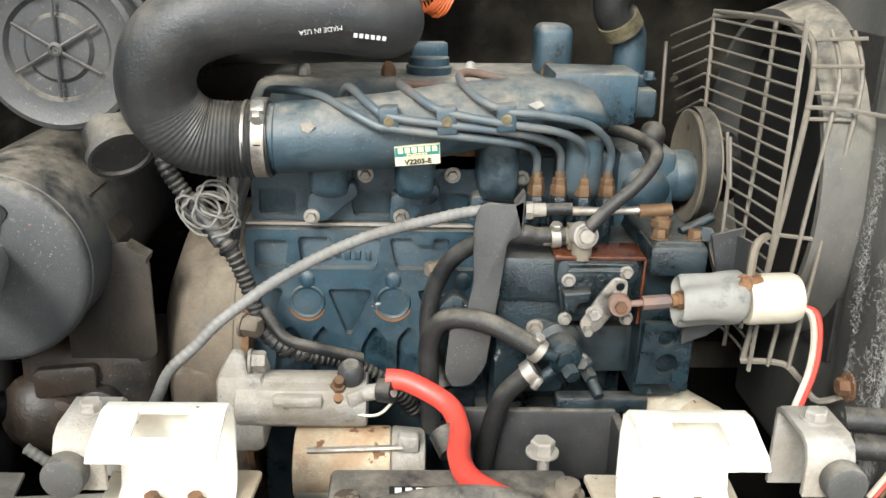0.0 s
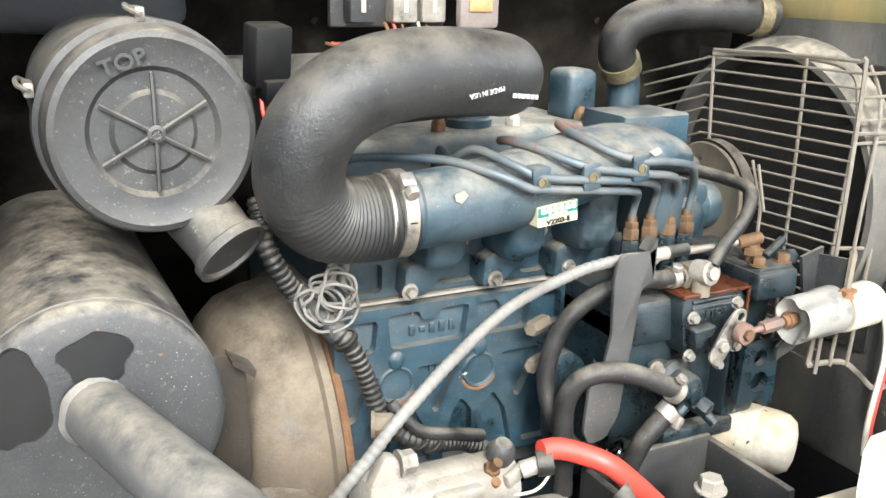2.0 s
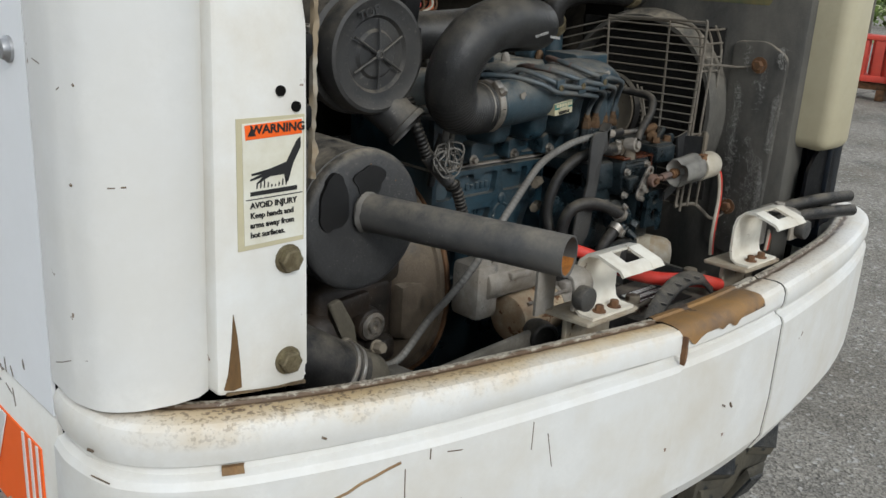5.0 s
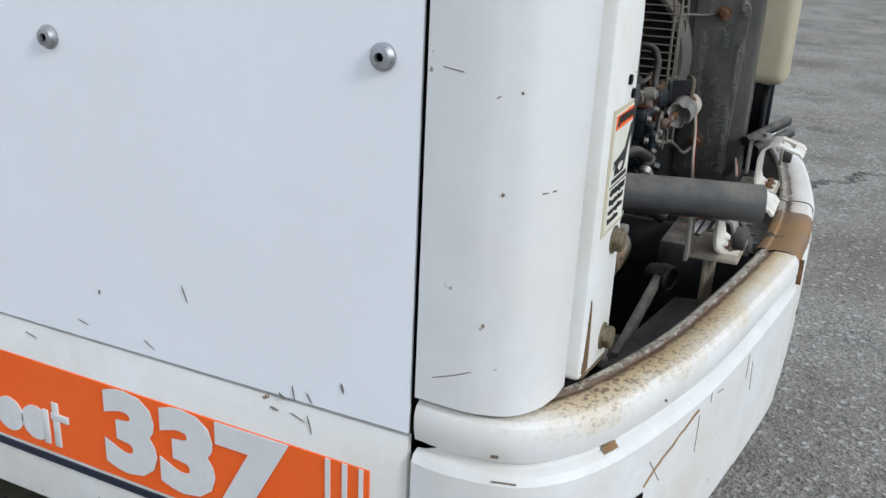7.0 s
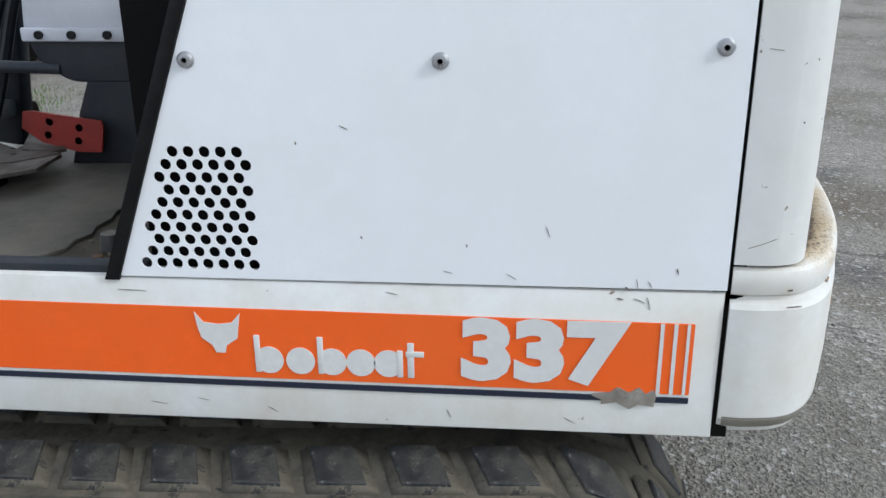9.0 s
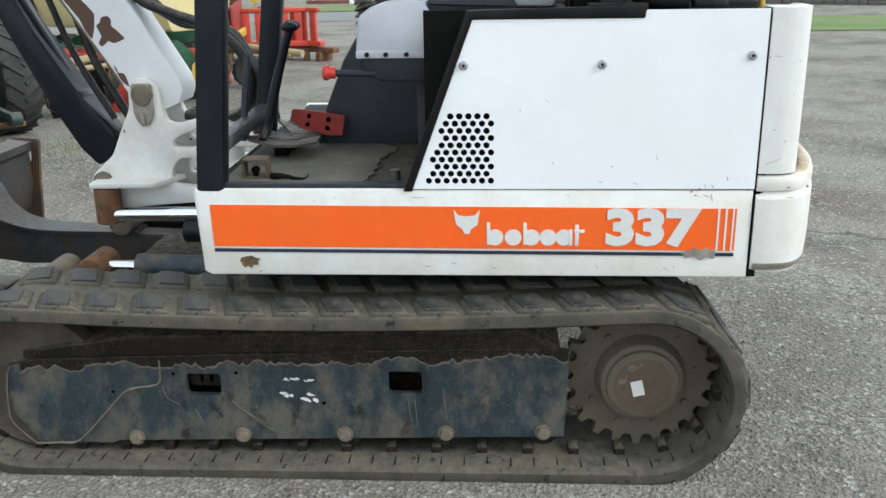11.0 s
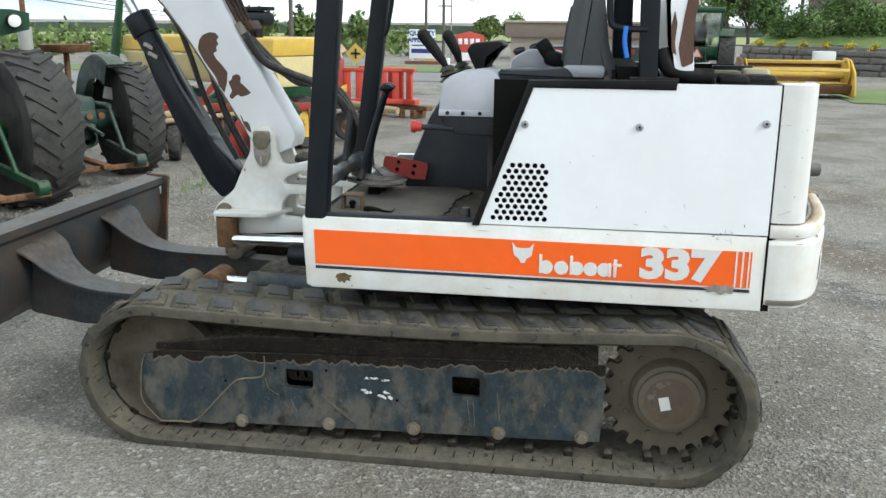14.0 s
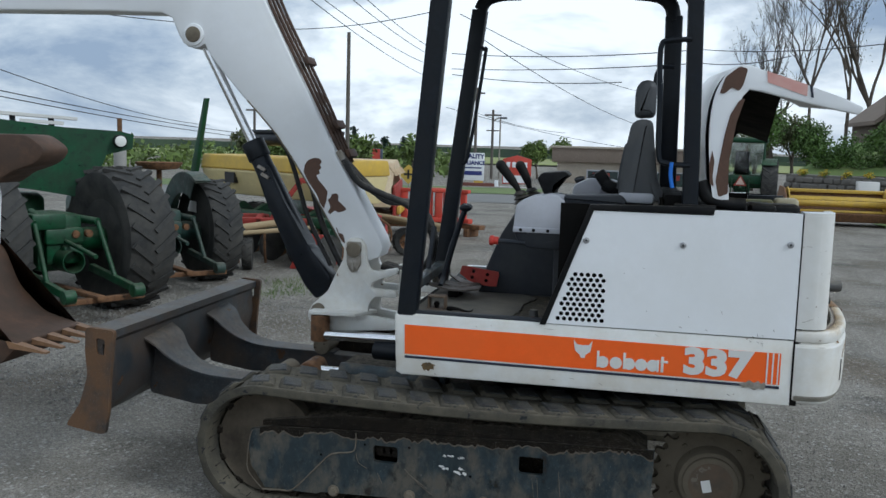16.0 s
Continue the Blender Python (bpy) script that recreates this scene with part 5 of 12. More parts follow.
part("ram_ports", Geo().box((BX - 0.064, 3.385, 1.515), (0.02, 0.05, 0.018), (28, 0, 0), 0.004).box((BX - 0.064, 3.365, 1.475), (0.02, 0.05, 0.018), (28, 0, 0), 0.004), zinc, ram, "plated hose ports")
part("ram_hose", Geo().tube([(BX - 0.05, 3.30, 1.68), (BX - 0.07, 3.24, 1.62), (BX - 0.05, 3.20, 1.5), (BX - 0.02, 3.13, 1.25), (BX - 0.02, 3.0, 1.0)], 0.013, 8), hose_black, ram)
part("ram_hose", Geo().tube([(BX + 0.02, 3.26, 1.66), (BX + 0.0, 3.18, 1.58), (BX, 3.12, 1.42), (BX, 3.05, 1.20), (BX, 2.93, 0.97)], 0.017, 8), hose_black, ram)
for k in range(3):
    dx = 0.05 * k
    part("boom_hose", Geo().tube([(BX0 + dx, 2.915, 1.575 - 0.015 * k), (BX0 + dx, 2.83, 1.46), (BX0 + dx - 0.02, 2.70, 1.405 - 0.02 * k), (BX0 + dx - 0.05, 2.56, 1.36), (BX0 + dx - 0.06, 2.46, 1.29), (BX0 + dx - 0.05, 2.41, 1.18 - 0.03 * k), (BX0 + dx, 2.45, 1.05), (0.16 + dx, 2.58, 0.99), (0.17 + dx, 2.72, 1.01)], 0.019, 10), hose_black, boom, "thick black hydraulic hose")
    part("hose_coupling", Geo().cyl((BX0 + dx, 2.945, 1.62 - 0.015 * k), (BX0 + dx, 2.905, 1.555 - 0.015 * k), 0.018, n=8), alu, boom)
part("work_lamp", Geo().box((BX + 0.1, 3.13, 1.88), (0.05, 0.07, 0.10), (30, 0, 0), 0.01).tube([(BX, 3.06, 1.75), (BX + 0.05, 3.08, 1.82), (BX + 0.1, 3.12, 1.86)], 0.008, 6), black_paint, boom, "small dark work lamp")
# swing ram
sr = part("swing_ram", Geo().cyl((-0.10, 2.20, 0.60), (-0.04, 2.69, 0.595), 0.045, n=20, bev=0.006), black_paint, digger, "black swing ram")
part("ram_rod", Geo().cyl((-0.04, 2.38, 0.664), (-0.02, 2.97, 0.655), 0.028, n=20), chrome, sr, "chromed rod")
part("rod_eye", Geo().cyl((-0.01, 3.0, 0.62), (-0.01, 3.0, 0.76), 0.05, n=20, bev=0.006), rusty, sr, "rusty rod eye")
part("swing_bracket", Geo().prism(rounded([(-0.06, 3.05), (-0.05, 2.80), (0.12, 2.72), (0.12, 3.05)], 0.02), "xy", 0.765, 0.785, 0.004), white_worn, swing)

# dozer blade with its arms
def spline_2d(pts):
    return [(p[1], p[2]) for p in spline([(0, y, z) for y, z in pts], 4)]


def blade_section(x, y, z):
    pts = [(0.0, 0.0), (0.10, 0.012), (0.075, -0.08), (0.055, -0.20), (0.08, -0.32), (0.175, -0.425), (0.19, -0.45), (0.155, -0.44), (0.05, -0.34), (0.022, -0.20), (0.03, -0.06), (0.0, -0.035)]
    return [(x, y + u, z + v) for u, v in pts]


N0, N1 = Vector((-0.93, 3.665, 0.80)), Vector((1.05, 3.825, 0.735))
blade = part("dozer_blade", Geo().skin([blade_section(*N0.lerp(N1, k / 8)) for k in range(9)]), surface("worn_blade_steel", (0.042, 0.050, 0.058), 0.42, 0.15, vary=0.4, grain=30, bump=0.2, dirt=(0.13, 0.080, 0.045), dirt_amount=0.17, dirt_scale=4.0, dirt_edge=0.16, chip=(0.075, 0.04, 0.02), chip_amount=0.12, chip_scale=9, spec=0.35, fleck=0.4, dust=0.25, speck=0.3), digger, "worn dark dozer blade with rust")
end_steel = surface("rusted_end_plate", (0.050, 0.040, 0.034), 0.6, 0.1, vary=0.4, grain=35, bump=0.3, dirt=(0.15, 0.075, 0.03), dirt_amount=0.36, dirt_scale=6, dirt_edge=0.12, fleck=0.4)
for at in (N0, N1):
    plate = [(-0.035, 0.012), (0.105, 0.02), (0.11, -0.09), (0.10, -0.2), (0.14, -0.33), (0.215, -0.44), (0.02, -0.47), (0.0, -0.36), (-0.01, -0.2)]
    eye = [(0.01, -0.03), (0.055, -0.025), (0.055, -0.10), (0.015, -0.105)]
    part("end_plate", Geo().prism([(at.y + u, at.z + v) for u, v in rounded(plate, 0.02, 3)], "yz", at.x - 0.012, at.x + 0.012, holes=[[(at.y + u, at.z + v) for u, v in rounded(eye, 0.015, 3)]]), end_steel, blade, "rusty blade end plate with a slot")
for x in (-0.37, 0.42):
    f_ = (x - N0.x) / (N1.x - N0.x)
    y0, z0 = N0.lerp(N1, f_).y, N0.lerp(N1, f_).z
    upper = [(y0 + 0.04, z0 - 0.09), (y0 - 0.03, z0 - 0.13), (y0 - 0.09, z0 - 0.20), (y0 - 0.17, z0 - 0.255), (y0 - 0.28, z0 - 0.285), (y0 - 0.45, z0 - 0.295), (y0 - 0.72, z0 - 0.30)]
    arm = upper + [(2.55, 0.44), (2.55, 0.34), (y0 - 0.55, z0 - 0.43), (y0 - 0.2, z0 - 0.44), (y0 + 0.05, z0 - 0.40)]
    part("blade_arm", Geo().prism(rounded(arm, 0.02, 2), "yz", x - 0.05, x + 0.05, 0.008), blade.data.materials[0], blade, "dark blade arm")
    wide = (0.17, 0.15, 0.11, 0.085, 0.075, 0.07, 0.06)
    fl = [[(x - w, y, z), (x + w, y, z), (x + w, y + 0.003, z + 0.012), (x - w, y + 0.003, z + 0.012)] for (y, z), w in zip(spline_2d(upper), [float(np.interp(i, np.linspace(0, 1, 7), wide)) for i in np.linspace(0, 1, len(spline_2d(upper)))])]
    part("arm_flange", Geo().skin(fl), blade.data.materials[0], blade, "curved stiffening plate on the arm")
    part("arm_eye", Geo().cyl((x - 0.09, y0 - 0.66, z0 - 0.25), (x + 0.09, y0 - 0.66, z0 - 0.25), 0.05, n=20, bev=0.006), brown_steel, blade, "dusty pivot eye")
blade_ram = part("blade_ram", Geo().cyl((-0.30, 2.25, 0.52), (-0.33, 2.78, 0.545), 0.05, n=20, bev=0.006), frame_blue, digger, "dusty dark blade ram")
part("ram_rod", Geo().cyl((-0.33, 2.78, 0.545), (-0.335, 2.9, 0.55), 0.024, n=14), chrome, blade_ram)
part("ram_eye", Geo().cyl((-0.42, 2.33, 0.53), (-0.2, 2.33, 0.53), 0.055, n=20, bev=0.006), brown_steel, blade_ram, "rusty pivot eye")
part("ram_eye", Geo().cyl((-0.42, 2.92, 0.55), (-0.25, 2.92, 0.55), 0.05, n=20, bev=0.006), rusty, blade_ram, "rusty pivot eye")

# canopy
def bar(a, b, wx, wy, bev=0.012):
    """A square tube between two points, upright or leaning in y."""
    a, b = Vector(a), Vector(b)
    g = Geo()
    d = (b - a).normalized()
    u = Vector((1, 0, 0)) if abs(d.x) < 0.9 else Vector((0, 1, 0))
    w = d.cross(u).normalized()
    u = w.cross(d).normalized()
    sect = rounded([(-wx / 2, -wy / 2), (wx / 2, -wy / 2), (wx / 2, wy / 2), (-wx / 2, wy / 2)], bev, 2)
    return g.skin([[a + u * p + w * q for p, q in sect], [b + u * p + w * q for p, q in sect]])


canopy = part("canopy_roof", Geo().box((-0.40, 1.70, 2.43), (0.92, 1.35, 0.05), bev=0.02).box((-0.40, 1.70, 2.455), (0.80, 1.2, 0.04), bev=0.02), black_paint, digger, "black canopy roof on four posts")
FL0, FL1 = Vector((-0.775, 2.333, 0.945)), Vector((-0.775, 2.21, 2.40))
FR0, FR1 = Vector((0.0, 2.36, 0.97)), Vector((0.0, 2.195, 2.33))
part("canopy_post", bar(FL0, FL1, 0.07, 0.082), black_paint, canopy, "black front canopy post")
part("canopy_post", bar(FR0, FR1, 0.06, 0.075).tube([FR1, FR1 + Vector((0, -0.03, 0.05)), FR1 + Vector((0, -0.10, 0.075)), FR1 + Vector((0, -0.2, 0.08))], 0.034, 10), black_paint, canopy, "black front canopy post")
part("canopy_post", bar((-0.775, 1.188, 1.43), (-0.775, 1.215, 2.40), 0.06, 0.062), black_paint, canopy, "black rear canopy post")
part("canopy_post", bar((0.0, 1.255, 1.43), (0.0, 1.268, 2.30), 0.06, 0.08).tube([(0, 1.268, 2.28), (0, 1.285, 2.35), (0, 1.34, 2.395), (0, 1.45, 2.41)], 0.034, 10), black_paint, canopy, "black rear canopy post")
part("roof_rail", bar((0.0, 1.28, 2.41), (0.0, 2.1, 2.41), 0.06, 0.05), black_paint, canopy)
part("roof_gusset", Geo().prism([(1.20, 2.40), (1.34, 2.40), (1.23, 2.22), (1.20, 2.20)], "yz", -0.78, -0.77), black_paint, canopy)
part("grab_handle", Geo().tube([(-0.80, 1.22, 2.105), (-0.80, 1.30, 2.10), (-0.80, 1.335, 2.07), (-0.80, 1.328, 1.86), (-0.80, 1.322, 1.66), (-0.80, 1.29, 1.625), (-0.80, 1.20, 1.62)], 0.011, 8), black_paint, canopy, "black bent grab handle")
part("handle_tie", Geo().tube([(-0.815, 1.27, 1.63), (-0.815, 1.272, 1.58), (-0.812, 1.262, 1.53)], 0.008, 6), surface("blue_cord", (0.02, 0.16, 0.62), 0.6, vary=0.15, bump=0.1), canopy, "blue cord tied to the handle")
part("grab_handle", Geo().tube([(-0.0, 2.235, 2.17), (-0.03, 2.165, 2.14), (-0.03, 2.16, 2.10), (-0.03, 2.23, 1.62), (-0.02, 2.275, 1.60)], 0.009, 8), black_paint, canopy, "black front grab handle")
part("post_foot", Geo().box((-0.775, 1.17, 1.452), (0.075, 0.16, 0.03), bev=0.006).tube([(-0.775, 1.15, 1.56), (-0.775, 1.125, 1.50), (-0.775, 1.06, 1.475), (-0.775, 0.98, 1.47)], 0.028, 10), black_plastic, canopy)
part("front_rail", bar((-0.77, 2.325, 1.06), (0.0, 2.35, 1.06), 0.05, 0.045), frame_blue, canopy, "worn blue-black lower front rail")
part("front_brace", bar((-0.32, 2.36, 1.0), (-0.26, 2.34, 1.28), 0.03, 0.02, 0.004), dark_grey, canopy)

# cab floor and controls
mat_rubber = surface("worn_floor_mat", (0.060, 0.060, 0.056), 0.7, vary=0.35, grain=60, bump=0.2, dirt=(0.20, 0.175, 0.135), dirt_amount=0.42, dirt_scale=4.5, spec=0.3, fleck=0.3)
# near-black sheet below the mat, with the shade held in its colour
part("cab_floor", Geo().box((0.0, 1.75, 0.935), (1.60, 1.22, 0.03), bev=0.004), dark_void, digger)
part("floor_mat", Geo().prism([(-0.24, 1.835), (-0.275, 1.842), (-0.300, 1.838), (-0.330, 1.862), (-0.36, 1.858), (-0.42, 1.880), (-0.46, 1.872), (-0.503, 1.878), (-0.545, 1.868), (-0.59, 1.878), (-0.63, 1.868), (-0.665, 1.884), (-0.705, 1.880), (-0.745, 1.905), (-0.775, 2.0), (-0.78, 2.32), (-0.02, 2.33), (-0.05, 2.1), (-0.12, 1.95)], "xy", 0.950, 0.960, 0.002), mat_rubber, digger, "worn black rubber floor mat with a torn edge")
grit_floor = surface("gritty_cab_floor", (0.035, 0.031, 0.024), 0.9, vary=0.5, grain=70, bump=0.5, dirt=(0.11, 0.085, 0.05), dirt_amount=0.35, dirt_scale=18, speck=0.8)
part("floor_plate", Geo().prism([(-0.755, 1.60), (-0.765, 1.93), (-0.10, 1.93), (-0.10, 1.60)], "xy", 0.948, 0.952), grit_floor, digger, "gritty bare floor beyond the torn mat")
gr = random.Random(9)
crumbs = Geo()
for k in range(60):
    e = gr.uniform(0.002, 0.006)
    crumbs.box((gr.uniform(-0.74, -0.25), gr.uniform(1.64, 1.90), 0.952 + e * 0.4), (e * 1.5, e, e * 0.8), (gr.uniform(0, 90), gr.uniform(0, 90), gr.uniform(0, 90)))
tagged(part("floor_crumbs", crumbs, brown_steel, digger), "scattered crumbs of dirt on the floor", kind="stuff")
part("cab_wall", Geo().prism([(2.135, 0.955), (2.10, 1.08), (2.03, 1.25), (1.95, 1.38), (1.86, 1.45), (1.45, 1.46), (1.35, 0.955)], "yz", -0.165, -0.13, 0.012), dark_grey, digger, "black moulded inner side wall")
part("seat_box", Geo().box((-0.45, 1.48, 1.12), (0.5, 0.34, 0.34), bev=0.03), dark_grey, digger)
console = part("control_console", Geo().prism(rounded([(1.905, 1.318), (1.895, 1.43), (1.85, 1.462), (1.74, 1.482), (1.70, 1.468), (1.66, 1.39), (1.65, 1.32)], 0.02, 4), "yz", -0.69, -0.47, 0.012), grey_plastic, digger, "grey tilt-up control console")
part("console_tray", Geo().prism(rounded([(1.905, 1.330), (1.89, 1.28), (1.84, 1.245), (1.58, 1.245), (1.55, 1.34), (1.65, 1.33)], 0.02, 4), "yz", -0.685, -0.475, 0.01), dark_grey, console, "dark lower console tray")
part("console_edge", Geo().box((-0.693, 1.775, 1.325), (0.008, 0.255, 0.022), bev=0.003), grey_plastic, console)
for y in (1.87, 1.815, 1.755):
    part("console_screw", Geo().cyl((-0.703, y, 1.325), (-0.693, y, 1.325), 0.007, n=10), black_plastic, console)
part("armrest", Geo().prism(rounded([(1.69, 1.44), (1.70, 1.475), (1.46, 1.485), (1.43, 1.45), (1.52, 1.40), (1.64, 1.40)], 0.02), "yz", -0.68, -0.52, 0.015), dark_grey, digger, "dark padded armrest")
part("console_post", Geo().box((-0.58, 1.70, 1.10), (0.05, 0.07, 0.32), bev=0.01), dark_grey, digger)
part("lock_lever", Geo().cyl((-0.68, 1.85, 1.268), (-0.68, 1.985, 1.272), 0.010, n=10), dark_grey, console, "safety lock lever")
part("lever_knob", Geo().cyl((-0.68, 1.965, 1.272), (-0.68, 2.005, 1.273), 0.017, n=14, bev=0.004).cyl((-0.68, 1.985, 1.272), (-0.68, 2.003, 1.2725), 0.022, n=14, bev=0.004), surface("dull_red_plastic", (0.46, 0.035, 0.022), 0.4, vary=0.08, bump=0.02), console, "orange-red knob")
for x, y0, z0, y1, z1 in ((-0.55, 1.885, 1.455, 1.985, 1.59), (-0.35, 1.86, 1.46, 1.925, 1.585)):
    stick = part("joystick", Geo().tube([(x, y0, z0 - 0.02), (x, y0 + 0.02, z0 + 0.03), (x, (y0 + y1) / 2, (z0 + z1) / 2 + 0.005), (x, y1, z1)], [0.012, 0.012, 0.019, 0.023], 12).ball((x, y1, z1), 0.023), black_plastic, digger, "black joystick with rubber boot")
    boot = Geo()
    for k in range(4):
        boot.lathe((x, y0 - 0.012 + 0.007 * k, z0 - 0.045 + 0.018 * k), (0, 0.3, 1), [(0.03, 0), (0.052 - 0.008 * k, 0.006), (0.03 - 0.004 * k, 0.018)], 20)
    part("joystick_boot", boot, hose_black, stick)
part("display_pod", Geo().prism(rounded([(1.80, 1.50), (1.82, 1.54), (1.80, 1.565), (1.70, 1.575), (1.68, 1.555), (1.74, 1.51), (1.745, 1.46), (1.78, 1.46)], 0.01), "yz", -0.60, -0.42, 0.01), black_plastic, digger, "black padded display pod")
right_console = part("right_console", Geo().prism(rounded([(1.70, 1.43), (1.69, 1.50), (1.62, 1.535), (1.50, 1.525), (1.42, 1.46), (1.42, 1.42)], 0.02), "yz", -0.20, 0.02, 0.012), grey_plastic, digger, "pale grey right console with round gauges")
for y in (1.665, 1.60):
    part("gauge", Geo().lathe((-0.11, y, 1.505 + (1.70 - y) * 0.25), (-0.25, 0.25, 0.93), [(0.022, 0), (0.026, 0.018), (0.022, 0.020), (0.018, 0.014), (0, 0.014)], 20), dark_grey, right_console, "round gauge with dark rim")
part("seat_lever", Geo().box((-0.30, 1.545, 1.53), (0.05, 0.055, 0.10), (-35, 0, 0), 0.012).box((-0.30, 1.51, 1.50), (0.06, 0.09, 0.06), (20, 0, 0), 0.015), black_plastic, digger)
seat_dark = surface("worn_seat_vinyl", (0.055, 0.06, 0.068), 0.5, vary=0.12, grain=90, bump=0.12, dirt=(0.14, 0.135, 0.125), dirt_amount=0.2)
seat = part("operator_seat", Geo().prism(rounded([(1.455, 1.35), (1.478, 1.46), (1.468, 1.58), (1.450, 1.70), (1.434, 1.785), (1.40, 1.805), (1.345, 1.80), (1.335, 1.7), (1.315, 1.55), (1.27, 1.46), (1.27, 1.35)], 0.03, 4), "yz", -0.56, -0.20, 0.035, seg=3), seat_dark, digger, "dark grey vinyl operator seat with headrest")
part("headrest", Geo().prism(rounded([(1.425, 1.812), (1.425, 1.93), (1.405, 1.968), (1.36, 1.972), (1.335, 1.95), (1.335, 1.815)], 0.025, 4), "yz", -0.50, -0.26, 0.03, seg=3), seat_dark, seat, "padded headrest")
part("headrest_bar", Geo().tube([(-0.42, 1.345, 1.93), (-0.42, 1.34, 2.0), (-0.42, 1.315, 2.03), (-0.42, 1.27, 2.03)], 0.009, 8), black_paint, seat)
part("seat_back_pad", Geo().prism(rounded([(1.486, 1.50), (1.476, 1.60), (1.458, 1.70), (1.42, 1.70), (1.42, 1.5)], 0.012), "yz", -0.50, -0.26, 0.008), surface("seat_grey_inset", (0.05, 0.054, 0.06), 0.6, vary=0.15, grain=120, bump=0.1), seat)
part("seat_belt_reel", Geo().box((-0.58, 1.40, 1.47), (0.04, 0.15, 0.045), bev=0.015), grey_plastic, digger, "grey belt reel cover")
pedal_steel = surface("bare_pedal_steel", (0.20, 0.18, 0.16), 0.5, 0.4, vary=0.3, grain=50, bump=0.25, dirt=(0.07, 0.05, 0.035), dirt_amount=0.4, dirt_scale=12, fleck=0.4)


def slab(pts, drop):
    return Geo().skin([[Vector(p) for p in pts], [Vector(p) - Vector((0, 0, drop)) for p in pts]])


for pts in ([(-0.278, 2.360, 1.010), (-0.260, 2.325, 1.010), (-0.366, 2.229, 1.010), (-0.349, 2.165, 1.010), (-0.268, 2.099, 1.010), (-0.389, 2.094, 1.010), (-0.445, 2.153, 1.010), (-0.443, 2.224, 1.010), (-0.343, 2.334, 1.010)], [(-0.219, 2.334, 1.010), (-0.148, 2.335, 1.010), (-0.251, 2.193, 1.010), (-0.246, 2.135, 1.010), (-0.261, 2.105, 1.010), (-0.337, 2.172, 1.010), (-0.360, 2.225, 1.010)], [(0.065, 2.331, 1.010), (0.047, 2.301, 1.010), (-0.123, 2.208, 1.010), (-0.220, 2.111, 1.010), (-0.246, 2.135, 1.010), (-0.230, 2.211, 1.010)]):
    pedal = part("floor_pedal", slab(pts, 0.008), pedal_steel, digger, "worn bent steel foot pedal")
    c0 = sum((Vector(p) for p in pts), Vector()) / len(pts)
    part("pedal_foot", Geo().box((c0.x, c0.y, c0.z - 0.03), (0.05, 0.045, 0.05), bev=0.004), dark_void, pedal)
    for e in (-0.02, 0.03):
        part("pedal_hole", Geo().lathe((c0.x + e, c0.y + e * 0.6, c0.z + 0.0006), (0, 0, 1), [(0, 0), (0.006, 0)], 10), dark_void, pedal)
    tip = Vector(pts[0])
    part("pedal_tab", Geo().prism(rounded([(tip.y - 0.012, tip.z - 0.006), (tip.y - 0.006, tip.z + 0.045), (tip.y + 0.022, tip.z + 0.048), (tip.y + 0.016, tip.z - 0.006)], 0.006), "yz", tip.x, tip.x + 0.006), pedal_steel, pedal, "upright tab")
plate_pts = [(-0.200, 2.211, 1.088), (-0.200, 2.190, 1.089), (-0.200, 2.031, 1.067), (-0.200, 2.028, 1.052), (-0.200, 2.039, 0.996), (-0.200, 2.094, 0.996), (-0.200, 2.175, 1.017), (-0.200, 2.220, 1.050)]
plate = part("foot_plate", Geo().skin([[Vector(p) for p in plate_pts], [Vector(p) + Vector((0.008, 0, 0)) for p in plate_pts]]), red_paint, digger, "red steel foot plate with drilled holes")
for p in ((-0.201, 2.152, 1.065), (-0.201, 2.159, 1.035), (-0.201, 2.084, 1.052), (-0.201, 2.090, 1.022)):
    part("drilled_hole", Geo().lathe(p, (-1, 0, 0), [(0, 0), (0.0085, 0)], 14), cable_grey if p[1] > 2.12 else dark_void, plate)
lock_steel = surface("dark_rusty_bracket", (0.075, 0.045, 0.026), 0.7, vary=0.4, grain=60, bump=0.3, dirt=(0.20, 0.15, 0.10), dirt_amount=0.25, dirt_scale=18, fleck=0.3)
lock = part("floor_lock", Geo().prism(rounded([(-0.705, 2.18), (-0.705, 2.275), (-0.62, 2.275), (-0.62, 2.18)], 0.012), "xy", 0.955, 0.961), lock_steel, digger, "rusty hollow pedal lock bracket on the floor")
part("lock_top", Geo().box((-0.662, 2.228, 1.013), (0.062, 0.075, 0.006), bev=0.002), lock_steel, lock)
for y in (2.192, 2.264):
    part("lock_side", Geo().box((-0.662, y, 0.985), (0.055, 0.006, 0.054), bev=0.002), lock_steel, lock)
part("lock_bolt", Geo().cyl((-0.665, 2.23, 0.961), (-0.665, 2.23, 0.99), 0.009, n=10).hexnut((-0.665, 2.23, 0.975), (0, 0, 1), 0.014, 0.010), dark_void, lock)
part("frayed_strap", Geo().tube([(-0.70, 2.17, 0.966), (-0.715, 2.15, 0.972), (-0.71, 2.12, 0.968), (-0.72, 2.10, 0.966), (-0.715, 2.07, 0.964), (-0.70, 2.06, 0.974)], [0.012, 0.009, 0.006, 0.005, 0.003, 0.001], 8), dark_void, lock, "frayed black strap")
part("floor_sill", Geo().prism([(1.70, 0.952), (2.30, 0.952), (2.30, 0.968), (1.70, 0.968)], "yz", -0.80, -0.765, 0.004), dark_grey, digger, "dark steel floor sill")
